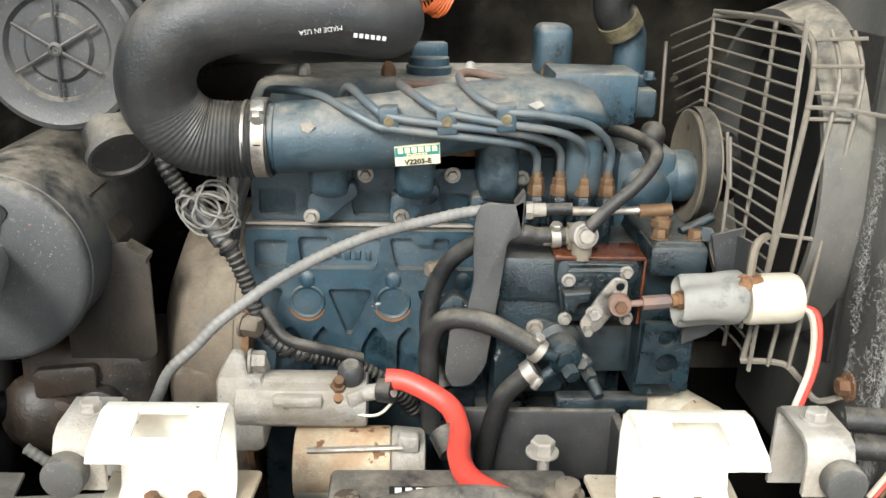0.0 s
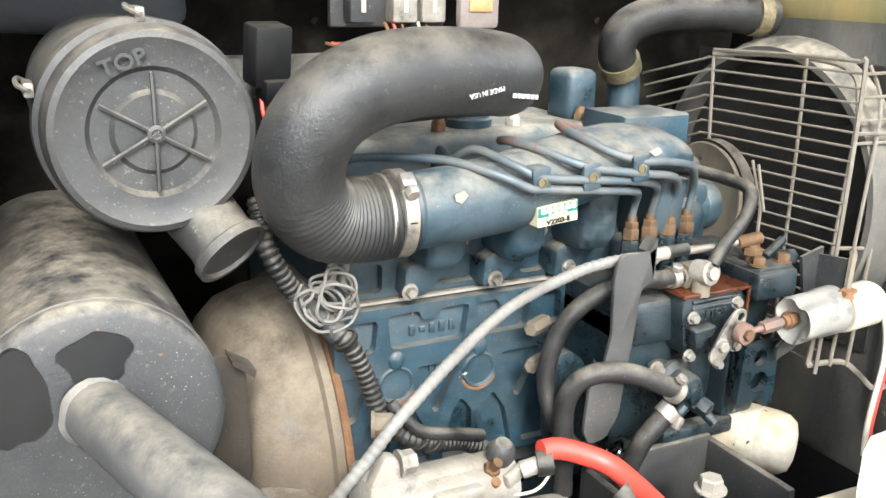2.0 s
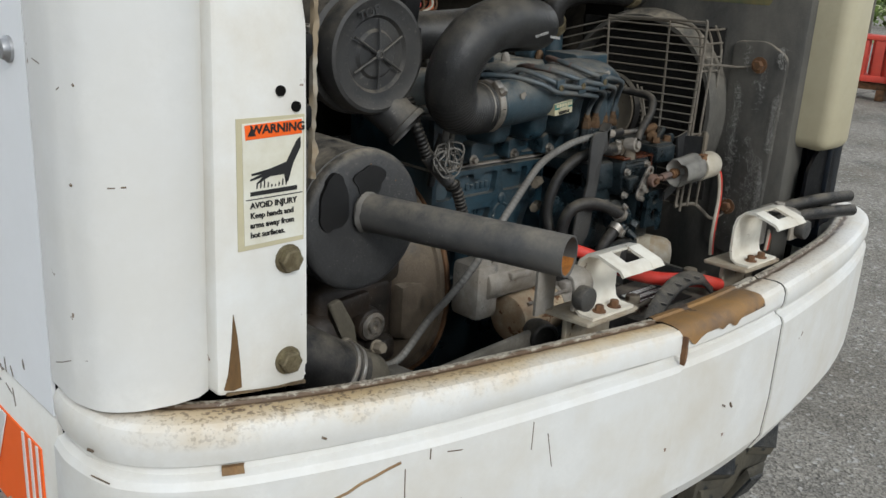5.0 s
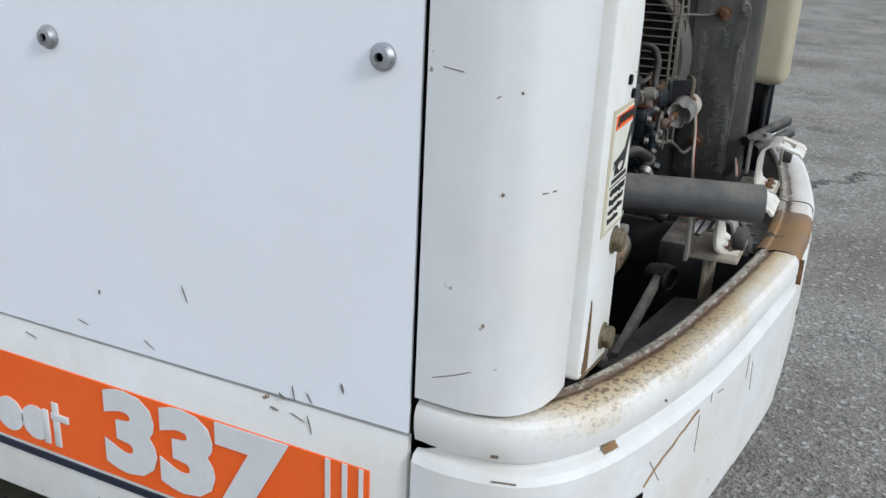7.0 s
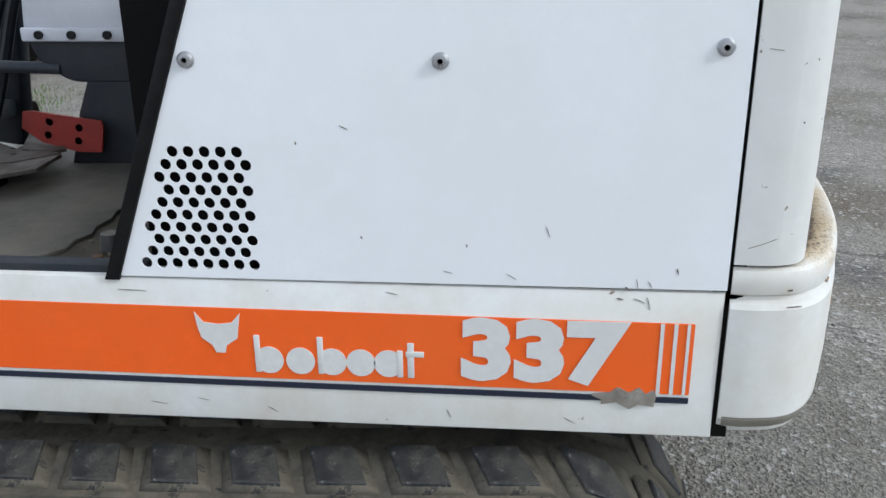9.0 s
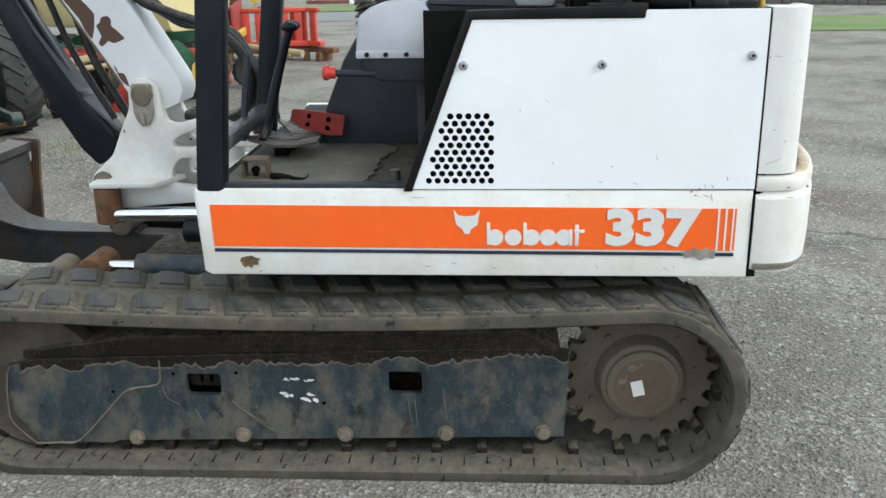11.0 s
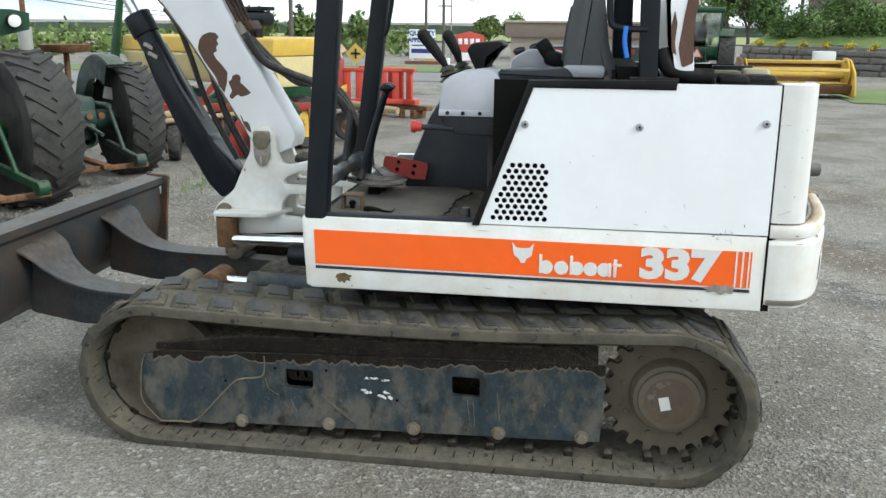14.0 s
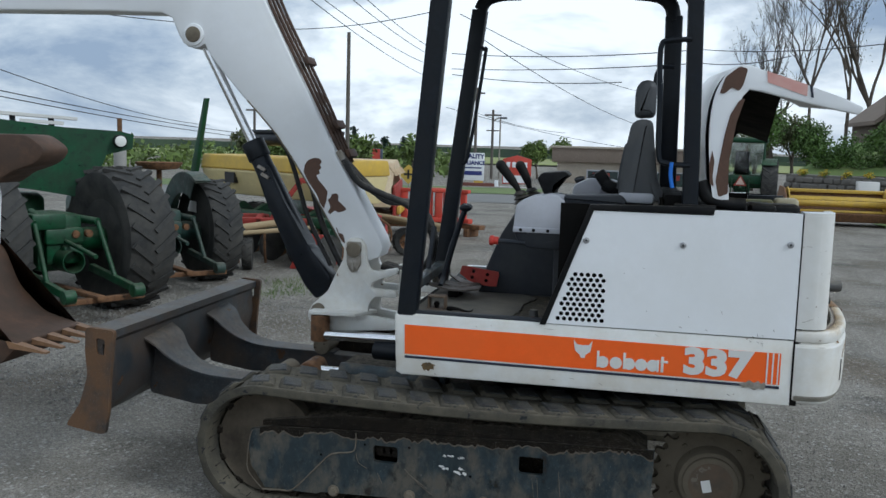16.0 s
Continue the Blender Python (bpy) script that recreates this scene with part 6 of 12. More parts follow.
for y in (2.10, 1.80):
    part("sill_screw", Geo().cyl((-0.755, y, 0.957), (-0.755, y, 0.966), 0.010, n=10, bev=0.002), rusty, digger, "rusty floor screw")
part("travel_lever", Geo().tube([(-0.12, 2.215, 1.36), (-0.13, 2.235, 1.30), (-0.15, 2.275, 1.15), (-0.2, 2.29, 1.05), (-0.28, 2.29, 1.01)], 0.013, 8).ball((-0.12, 2.212, 1.37), 0.026, (1, 1.2, 0.7)), black_paint, digger, "black travel lever")
part("travel_lever", Geo().tube([(-0.20, 2.205, 1.36), (-0.21, 2.225, 1.30), (-0.24, 2.265, 1.15), (-0.29, 2.28, 1.05), (-0.37, 2.28, 1.01)], 0.013, 8).ball((-0.20, 2.202, 1.37), 0.026, (1, 1.2, 0.7)), black_paint, digger, "black travel lever")
part("floor_grommet", Geo().lathe((-0.70, 1.80, 0.957), (0, 0, 1), [(0.02, 0), (0.018, 0.02), (0.016, 0.03), (0, 0.032)], 14).box((-0.62, 1.72, 0.975), (0.12, 0.05, 0.05), bev=0.01), dusty_black, digger)

# raised hood
hood_line = spline([(1.105, 1.485), (1.125, 1.62), (1.135, 1.78), (1.12, 1.90), (1.075, 1.985), (1.01, 2.01), (0.93, 1.985), (0.78, 1.935), (0.64, 1.885), (0.578, 1.855)], 5)
hood_line = [(p[0], p[1]) for p in hood_line]
inner = [(1.045, 1.49), (1.055, 1.62), (1.034, 1.80), (1.018, 1.890), (0.995, 1.917), (0.95, 1.910), (0.80, 1.873), (0.66, 1.842), (0.595, 1.830)]
hood = part("engine_hood", Geo().prism(hood_line + inner[::-1], "yz", -0.80, -0.77, 0.006), white, digger, "raised white engine hood with flaked brown paint")
def hood_shell():
    g = Geo()
    rings = []
    for k in range(13):
        x = -0.79 + 1.5 * k / 12
        u = (k / 12 - 0.5) * 2
        dip = -0.08 * k / 12
        rings.append([(x, y + dip * 0.3, z - dip) for y, z in hood_line] + [(x, y + dip * 0.3 + 0.012, z - dip - 0.014) for y, z in hood_line[::-1]])
    return g.skin(rings)
part("hood_shell", hood_shell(), white, hood, "white hood shell")
part("hood_band", Geo().prism([(0.785, 1.938), (0.935, 1.988), (0.93, 1.945), (0.785, 1.895)], "yz", -0.8025, -0.795), surface("faded_pink_decal", (0.62, 0.24, 0.20), 0.5, vary=0.12, grain=30, bump=0.02, dirt=(0.7, 0.55, 0.5), dirt_amount=0.3), hood, "faded red band")
part("hood_stripe", Geo().prism([(0.768, 1.932), (0.778, 1.936), (0.770, 1.893), (0.760, 1.888)], "yz", -0.8025, -0.795), navy, hood)
def hood_lining():
    rings = []
    for k in range(13):
        x = -0.765 + 1.46 * k / 12
        u = (k / 12 - 0.5) * 2
        dip = -0.08 * k / 12
        back_y = 0.88 - 0.15 * k / 12
        arc = sorted((p for p in hood_line if p[1] > 1.8), key=lambda p: p[0])
        trim = [(max(y, back_y), float(np.interp(back_y, [p[0] for p in arc], [p[1] for p in arc])) if y < back_y else z) for y, z in hood_line]
        line = [(y - 0.030 * (1 if z < 1.9 else 0.55), z - 0.030 * (1 if y < 1.08 else 0.2)) for y, z in trim]
        under = 0.07 + 0.12 * k / 12
        rings.append([(x, y + dip * 0.3, z - dip) for y, z in line] + [(x, y - 0.030 * (1 if z < 1.9 else 0.2), z - (under if y < 1.08 else 0.0)) for y, z in trim[::-1]])
    return Geo().skin(rings)
part("hood_lining", hood_lining(), foam, hood, "black foam hood lining")
brown_primer = surface("hood_bare_primer", (0.10, 0.052, 0.033), 0.75, vary=0.2, grain=60, bump=0.15)
part("bare_patch", Geo().prism(rounded([(1.105, 1.90), (1.085, 1.965), (1.035, 2.005), (1.005, 1.995), (1.02, 1.93), (1.035, 1.91), (1.06, 1.925), (1.085, 1.90)], 0.008, 2), "yz", -0.8035, -0.79), brown_primer, hood, "brown patch where paint has gone")
part("bare_patch", Geo().prism(rounded([(1.085, 1.50), (1.10, 1.56), (1.088, 1.66), (1.075, 1.75), (1.06, 1.82), (1.03, 1.875), (1.008, 1.885), (1.035, 1.79), (1.054, 1.64), (1.05, 1.515)], 0.008, 2), "yz", -0.8035, -0.79), brown_primer, hood, "brown patch where paint has gone")
part("bare_patch", Geo().prism(rounded([(1.12, 1.55), (1.127, 1.63), (1.118, 1.68), (1.108, 1.64), (1.112, 1.58), (1.105, 1.54)], 0.004, 2), "yz", -0.8035, -0.79), brown_primer, hood, "brown patch where paint has gone")
part("deck_tray", Geo().box((-0.45, 1.05, 1.455), (0.65, 0.16, 0.03), bev=0.01).box((-0.60, 0.90, 1.452), (0.2, 0.1, 0.04), bev=0.015), black_plastic, digger)
part("hood_stay", Geo().cyl((0.55, 0.95, 1.2), (0.5, 1.0, 1.85), 0.010, n=10), black_paint, digger)

# ---- engine bay: the engine ----
block = Geo().box((0.06, 1.075, 0.985), (0.43, 0.31, 0.25), bev=0.006)
block.box((0.05, 1.03, 1.150), (0.40, 0.20, 0.085), bev=0.006)
engine = part("engine_block", block, engine_blue, digger, "blue painted diesel engine block with dust and oil film")
web_out = [(-0.155, 0.915), (-0.155, 1.106), (0.118, 1.106), (0.118, 0.915)]
pockets = [rounded(p, 0.006, 3) for p in (
    [(-0.146, 1.060), (-0.146, 1.094), (-0.108, 1.094), (-0.112, 1.060)],
    [(-0.094, 1.060), (-0.098, 1.098), (-0.062, 1.098), (-0.060, 1.088), (-0.040, 1.088), (-0.038, 1.098), (-0.004, 1.098), (-0.010, 1.060)],
    [(0.012, 1.060), (0.004, 1.098), (0.030, 1.098), (0.032, 1.090), (0.052, 1.090), (0.054, 1.098), (0.072, 1.098), (0.066, 1.060)],
    [(0.078, 1.060), (0.082, 1.098), (0.110, 1.098), (0.110, 1.060)],
    [(-0.066, 1.036), (-0.014, 1.036), (-0.038, 0.980), (-0.044, 0.980)],
    [(-0.150, 1.036), (-0.114, 1.036), (-0.134, 0.985), (-0.150, 0.985)],
    [(0.036, 1.036), (0.086, 1.036), (0.062, 0.980), (0.056, 0.980)],
    [(-0.128, 0.922), (-0.124, 0.975), (-0.108, 0.992), (-0.094, 0.975), (-0.094, 0.922)],
    [(-0.084, 0.922), (-0.084, 0.975), (-0.070, 0.992), (-0.056, 0.968), (-0.046, 0.922)],
    [(-0.034, 0.922), (-0.026, 0.968), (-0.012, 0.992), (0.002, 0.975), (0.002, 0.922)],
    [(0.014, 0.922), (0.014, 0.975), (0.028, 0.992), (0.044, 0.968), (0.054, 0.922)],
    [(0.066, 0.922), (0.072, 0.968), (0.088, 0.985), (0.104, 0.968), (0.104, 0.922)])]
part("block_ribs", Geo().prism(web_out, "xz", 0.908, 0.925, 0.0, holes=pockets), engine_blue, engine, "cast ribs on the block's side")
part("head_ribs", Geo().prism([(-0.148, 1.1145), (-0.148, 1.190), (0.20, 1.190), (0.20, 1.1145)], "xz", 0.918, 0.935, holes=[rounded(p, 0.006, 3) for p in ([(-0.036, 1.120), (-0.040, 1.148), (0.006, 1.148), (0.006, 1.120)], [(0.062, 1.120), (0.058, 1.148), (0.092, 1.148), (0.092, 1.120)], [(-0.140, 1.120), (-0.140, 1.150), (-0.100, 1.150), (-0.100, 1.120)])]), engine_blue, engine)
part("head_gasket", Geo().box((0.03, 0.99, 1.111), (0.37, 0.152, 0.003)), alu, engine, "thin pale head gasket edge")
for x in (-0.088, 0.009):
    part("core_plug", Geo().lathe((x, 0.9085, 1.0205), (0, -1, 0), [(0.0, -0.004), (0.015, -0.004), (0.0165, 0.002), (0.019, 0.003), (0.021, 0.0), (0.021, -0.003)], 24), engine_blue, engine, "dished core plug with rusty rim")
    part("plug_rust", Geo().lathe((x, 0.9078, 1.0185), (0, -1, 0), [(0.017, 0), (0.0215, 0.0008), (0.0225, 0)], 24, radians(200), radians(140)), rusty, engine)
for k in range(5):
    part("cast_mark", Geo().box((-0.066 + 0.0115 * k, 0.919, 1.0735), (0.007, 0.004, 0.012 if k != 1 else 0.006), bev=0.0015), engine_blue, engine)
for x in (-0.044, -0.036):
    part("cast_mark", Geo().box((x, 0.919, 1.028), (0.004, 0.004, 0.009)), engine_blue, engine)
for x, z in ((-0.088, 1.047), (0.009, 1.047), (0.088, 1.047)):
    part("casting_boss", Geo().ball((x, 0.908, z), 0.009, (1, 0.5, 1.2)), engine_blue, engine)

vc = [(-0.157, 1.20), (-0.157, 1.235), (-0.148, 1.255), (-0.128, 1.2625), (0.19, 1.268), (0.205, 1.262), (0.21, 1.20)]
part("valve_cover", Geo().prism(vc, "xz", 0.975, 1.125, 0.012, seg=3), engine_dusty, engine, "dust-covered blue valve cover")
part("cover_flange", Geo().box((0.03, 1.045, 1.199), (0.385, 0.18, 0.012), bev=0.004), engine_dusty, engine)
for x, m in ((-0.097, zinc), (0.0, rusty), (0.094, alu), (0.185, brass)):
    nut = Geo().hexnut((x, 1.0, 1.262 + x * 0.02), (0, 0, 1), 0.0085, 0.009, 0.011).lathe((x, 1.0, 1.271 + x * 0.02), (0, 0, 1), [(0.0078, 0), (0.0075, 0.004), (0.004, 0.009), (0, 0.010)], 12)
    part("cover_nut", nut, m, engine, "domed cover nut")
cap = Geo().lathe((0.047, 1.02, 1.262), (0, 0, 1), [(0.026, 0), (0.027, 0.012), (0.024, 0.014), (0.0235, 0.022), (0.021, 0.024), (0, 0.024)], 28).box((0.047, 1.02, 1.292), (0.044, 0.012, 0.02), (0, 0, 12), 0.005)
part("oil_filler_cap", cap, engine_blue, engine, "blue oil filler cap")
part("breather", Geo().box((0.192, 1.03, 1.295), (0.042, 0.05, 0.06), bev=0.010, seg=3), engine_blue, engine, "blue breather housing")
part("intake_box", Geo().prism([(0.172, 1.235), (0.177, 1.285), (0.268, 1.285), (0.268, 1.232), (0.25, 1.225)], "xz", 0.905, 0.985, 0.006), engine_blue, engine, "blue cast elbow box")

# intake manifold
rings = []
for x, zc, hz, yc, hy in ((-0.118, 1.224, 0.0335, 0.838, 0.0335), (-0.108, 1.224, 0.0335, 0.838, 0.0335), (-0.106, 1.224, 0.0355, 0.838, 0.0355), (-0.06, 1.226, 0.036, 0.842, 0.037), (0.0, 1.230, 0.038, 0.852, 0.042), (0.05, 1.238, 0.037, 0.862, 0.050), (0.10, 1.246, 0.034, 0.872, 0.058), (0.15, 1.254, 0.029, 0.880, 0.062), (0.19, 1.256, 0.024, 0.885, 0.060), (0.215, 1.250, 0.020, 0.888, 0.052), (0.228, 1.242, 0.012, 0.892, 0.036)):
    rings.append([(x, yc - hy * math.cos(2 * math.pi * k / 28) * (1 if abs(math.cos(2 * math.pi * k / 28)) < 2 else 1), zc + hz * math.sin(2 * math.pi * k / 28)) for k in range(28)])
manifold = part("intake_manifold", Geo().skin(rings), engine_blue, engine, "blue intake manifold with chipped paint")
for x in (-0.058, 0.031, 0.118, 0.205):
    run = Geo()
    rr = []
    for z, hw, y0, y1 in ((1.225, 0.020, 0.845, 0.92), (1.20, 0.021, 0.850, 0.925), (1.172, 0.021, 0.852, 0.93), (1.158, 0.018, 0.860, 0.93), (1.152, 0.011, 0.875, 0.93)):
        rr.append([(x + u, y, z) for u, y in rounded([(-hw, y0), (hw, y0), (hw, y1), (-hw, y1)], 0.013, 3)])
    part("manifold_runner", run.skin(rr), engine_blue, manifold)
    part("runner_flange", Geo().prism(rounded([(x - 0.028, 1.118), (x - 0.026, 1.150), (x + 0.024, 1.165), (x + 0.030, 1.150), (x - 0.006, 1.120)], 0.006), "xz", 0.895, 0.925, 0.003), engine_blue, manifold)
for p in ((-0.080, 0.895, 1.1255), (0.017, 0.895, 1.1265), (-0.022, 0.90, 1.172), (0.072, 0.90, 1.173), (0.108, 0.895, 1.128), (0.146, 0.895, 1.172)):
    part("flange_bolt", Geo().hexnut(p, (0, -1, 0), 0.0058, 0.007, 0.0088), zinc, manifold, "tarnished flange bolt")
part("port_deposit", Geo().box((0.075, 0.921, 1.185), (0.05, 0.006, 0.024), bev=0.002).box((-0.015, 0.921, 1.183), (0.04, 0.006, 0.018), bev=0.002), rusty, manifold, "rusty stained port")
for pts in ([(-0.080, 0.800, 1.244), (-0.070, 0.800, 1.247), (-0.066, 0.801, 1.242), (-0.072, 0.801, 1.235), (-0.078, 0.801, 1.238)], [(0.138, 0.812, 1.266), (0.149, 0.814, 1.270), (0.154, 0.812, 1.265), (0.146, 0.809, 1.261)]):
    part("bare_chip", Geo().prism([(p[0], p[2]) for p in pts], "xz", min(p[1] for p in pts) + 0.0045, min(p[1] for p in pts) + 0.006), alu, manifold, "bare chip in the paint")
lab_y = 0.8095
label_m = part("engine_label", Geo().prism([(0.011, 1.2035), (0.0095, 1.2225), (0.0535, 1.2275), (0.0545, 1.2075)], "xz", lab_y, lab_y + 0.03), label_edge, manifold, "small teal and white maker's label")
part("label_band", Geo().prism([(0.0105, 1.2125), (0.0100, 1.2215), (0.0530, 1.2262), (0.0535, 1.2170)], "xz", lab_y - 0.0006, lab_y + 0.01), surface("teal_print", (0.008, 0.14, 0.115), 0.4, vary=0.05, bump=0.0), label_m)
bars = Geo()
for k in range(6):
    bars.box((0.0155 + 0.0066 * k, lab_y - 0.0009, 1.2190 + 0.0007 * k), (0.0050, 0.0012, 0.0052), (0, -6, 0))
part("label_shapes", bars, label_edge, label_m)
lettering("DIESEL", 0.0060, label_edge, "label_text", label_m, Matrix.Translation((0.0325, lab_y - 0.0014, 1.2148)) @ pose(0, 0, 0, 90, 0, 0) @ pose(0, 0, 0, 0, 0, 6), "", 0.0002, 1.25)
lettering("V2203-E", 0.0064, ink, "label_text", label_m, Matrix.Translation((0.0328, lab_y - 0.0008, 1.2088)) @ pose(0, 0, 0, 90, 0, 0) @ pose(0, 0, 0, 0, 0, 6), "", 0.0002, 1.2)

# injection lines, unions and clips
line_steel = surface("painted_steel_line", (0.050, 0.085, 0.110), 0.38, 0.2, vary=0.2, grain=60, bump=0.08, dirt=(0.20, 0.17, 0.13), dirt_amount=0.25, dirt_scale=14)
rust_line = surface("rusty_steel_line", (0.20, 0.11, 0.07), 0.7, vary=0.3, grain=80, bump=0.2, dirt=(0.10, 0.09, 0.09), dirt_amount=0.35, dirt_scale=14)
runs = (
    ([(-0.134, 0.955, 1.235), (-0.129, 0.935, 1.253), (-0.114, 0.910, 1.260), (-0.069, 0.848, 1.2660), (-0.033, 0.808, 1.2565), (-0.008, 0.799, 1.2455), (0.006, 0.7985, 1.243), (0.065, 0.803, 1.236), (0.121, 0.815, 1.228), (0.145, 0.835, 1.219), (0.155, 0.850, 1.205), (0.156, 0.855, 1.189)]),
    ([(-0.029, 0.950, 1.236), (-0.031, 0.935, 1.253), (-0.039, 0.915, 1.262), (-0.045, 0.880, 1.260), (-0.036, 0.850, 1.2735), (-0.016, 0.812, 1.2640), (0.006, 0.7985, 1.254), (0.064, 0.799, 1.247), (0.119, 0.806, 1.240), (0.158, 0.825, 1.229), (0.177, 0.845, 1.214), (0.181, 0.855, 1.190)]),
    ([(0.070, 0.950, 1.252), (0.055, 0.930, 1.263), (0.020, 0.900, 1.270), (0.013, 0.870, 1.275), (0.024, 0.835, 1.2725), (0.043, 0.808, 1.2640), (0.064, 0.799, 1.258), (0.118, 0.799, 1.249), (0.164, 0.812, 1.241), (0.191, 0.830, 1.229), (0.205, 0.848, 1.211), (0.206, 0.855, 1.190)]),
    ([(0.160, 0.945, 1.262), (0.124, 0.920, 1.274), (0.089, 0.900, 1.283), (0.074, 0.870, 1.284), (0.078, 0.838, 1.278), (0.094, 0.812, 1.268), (0.120, 0.799, 1.261), (0.150, 0.803, 1.258), (0.195, 0.818, 1.248), (0.218, 0.836, 1.232), (0.231, 0.850, 1.213), (0.231, 0.855, 1.190)]))
for n, pts in enumerate(runs):
    part("injection_line", Geo().tube(pts, 0.0042, 10, 5), line_steel, engine, "thin steel injection line")
    if n > 1:
        part("line_sleeve", Geo().tube(pts[:5], 0.0045, 10, 5), rust_line, engine, "rusted end of the line")
for c in ((0.004, 0.812, 1.250), (0.059, 0.812, 1.2505), (0.1155, 0.812, 1.2545)):
    clip = part("line_clip", Geo().box((c[0], 0.798, c[2]), (0.019, 0.005, 0.024), (0, -5, 0), 0.0015).box((c[0], 0.806, c[2] + 0.011), (0.018, 0.020, 0.004), (0, -5, 0), 0.001), engine_blue, engine, "small blue line clip")
    part("clip_screw", Geo().lathe((c[0], 0.7955, c[2]), (0, -1, 0), [(0.0052, 0), (0.005, 0.0016), (0.003, 0.0022), (0.0028, 0.001), (0, 0.001)], 14), bolt_gold, clip)
for k, x in enumerate((0.157, 0.181, 0.206, 0.231)):
    nut = part("union_nut", Geo().hexnut((x, 0.856, 1.165), (0, 0, 1), 0.0092, 0.012).hexnut((x, 0.856, 1.177), (0, 0, 1), 0.0078, 0.007).cyl((x, 0.856, 1.183), (x, 0.856, 1.190), 0.0055, n=12), brass, engine, "brass-coloured union nut")
    part("delivery_holder", Geo().hexnut((x, 0.856, 1.146), (0, 0, 1), 0.0098, 0.018).cyl((x, 0.856, 1.10), (x, 0.856, 1.148), 0.0085, n=14), engine_oily, engine)

# injection pump, governor case and front cover
case = part("pump_case", Geo().box((0.215, 0.86, 1.09), (0.20, 0.12, 0.05), bev=0.008), engine_oily, engine, "oily blue injection pump and gear case")
for g in (Geo().box((0.155, 0.87, 1.03), (0.08, 0.12, 0.15), bev=0.012), Geo().box((0.29, 0.865, 1.04), (0.05, 0.12, 0.17), bev=0.008), Geo().box((0.226, 0.88, 1.0), (0.18, 0.10, 0.06), bev=0.012), Geo().box((0.289, 0.80, 1.122), (0.058, 0.06, 0.032), bev=0.006)):
    part("case_section", g, engine_oily, case)
gov = rounded([(0.171, 1.106), (0.174, 1.119), (0.251, 1.121), (0.257, 1.103), (0.249, 1.094), (0.250, 1.062), (0.244, 1.054), (0.184, 1.053), (0.178, 1.062)], 0.006, 3)
part("governor_cover", Geo().prism(gov, "xz", 0.782, 0.815, 0.003).prism(rounded([(0.180, 1.096), (0.182, 1.112), (0.244, 1.113), (0.246, 1.098)], 0.006), "xz", 0.778, 0.79, 0.003), engine_oily, case, "oily blue governor cover")
for z in (1.1075, 1.1145):
    part("cover_ridge", Geo().tube([(0.182, 0.7795, z), (0.214, 0.7785, z + 0.001), (0.246, 0.7795, z)], 0.0016, 6, 3), engine_oily, case)
lettering("STOP", 0.0095, engine_oily, "cast_text", case, rear_decal(0.212, 1.1015, 0.7772), "", 0.0003, 1.3, 0.0012)
for x, z in ((0.183, 1.099), (0.240, 1.108), (0.182, 1.058), (0.244, 1.059)):
    part("cover_bolt", Geo().hexnut((x, 0.779, z), (0, -1, 0), 0.0052, 0.006, 0.0070), zinc, case, "dull plated cover bolt")
oil_film = surface("rusty_oil_film", (0.085, 0.026, 0.011), 0.2, vary=0.3, grain=50, bump=0.1, grime=0.3)
part("oily_seam", Geo().box((0.213, 0.80, 1.1225), (0.090, 0.046, 0.004), bev=0.001), oil_film, case, "rust-brown oil film on the seam")
part("oil_run", Geo().box((0.2575, 0.781, 1.087), (0.003, 0.004, 0.07), (0, 2, 0), 0.001), oil_film, case, "brown oil run down the joint")
lever = Geo().prism(rounded([(0.225, 1.110), (0.238, 1.106), (0.238, 1.090), (0.213, 1.053), (0.200, 1.049), (0.193, 1.060), (0.212, 1.093)], 0.005), "xz", 0.760, 0.7635, 0.0006, holes=[ring((0.231, 1.099), 0.0045, 12)])
part("stop_lever", lever, zinc, case, "worn plated stop lever")
part("lever_bolt", Geo().hexnut((0.2070, 0.760, 1.0715), (0, -1, 0), 0.0062, 0.006, 0.0085), alu, case)
part("lever_bolt", Geo().hexnut((0.2010, 0.760, 1.0545), (0, -1, 0), 0.0048, 0.010), zinc, case)
part("lever_shaft", Geo().prism(rounded([(0.176, 1.090), (0.206, 1.092), (0.204, 1.080), (0.192, 1.078), (0.190, 1.068), (0.180, 1.068)], 0.004), "xz", 0.766, 0.782, 0.003), engine_oily, case, "blue stop-shaft crank")
rod_eye = part("pull_rod", Geo().lathe((0.2295, 0.758, 1.084), (0, -1, 0), [(0.0065, 0), (0.0108, 0), (0.0112, 0.002), (0.0112, 0.008), (0.0105, 0.010), (0.0065, 0.010)], 24).cyl((0.240, 0.752, 1.0855), (0.292, 0.749, 1.0915), 0.0034, n=10).hexnut((0.2515, 0.7515, 1.0868), (1, 0, 0.09), 0.0068, 0.027), rust_line, case, "rusty threaded pull rod with an eye")
part("lever_bolt", Geo().hexnut((0.2295, 0.750, 1.084), (0, -1, 0), 0.0062, 0.006, 0.0078), rusty, case, "rusty eye bolt")
part("boot_nut", Geo().hexnut((0.284, 0.7495, 1.0905), (1, 0, 0.09), 0.0092, 0.012).cyl((0.279, 0.7495, 1.090), (0.286, 0.7495, 1.091), 0.0066, n=12), rusty, case)
plate_v = Geo().prism([(0.266, 1.052), (0.316, 1.052), (0.316, 0.976), (0.303, 0.974), (0.297, 0.984), (0.262, 0.984)], "xz", 0.782, 0.79, 0.0, holes=[ring((0.290, 1.035), 0.0095, 18), ring((0.292, 1.006), 0.012, 18)])
part("side_plate", plate_v, engine_oily, case, "blue plate with two round holes")
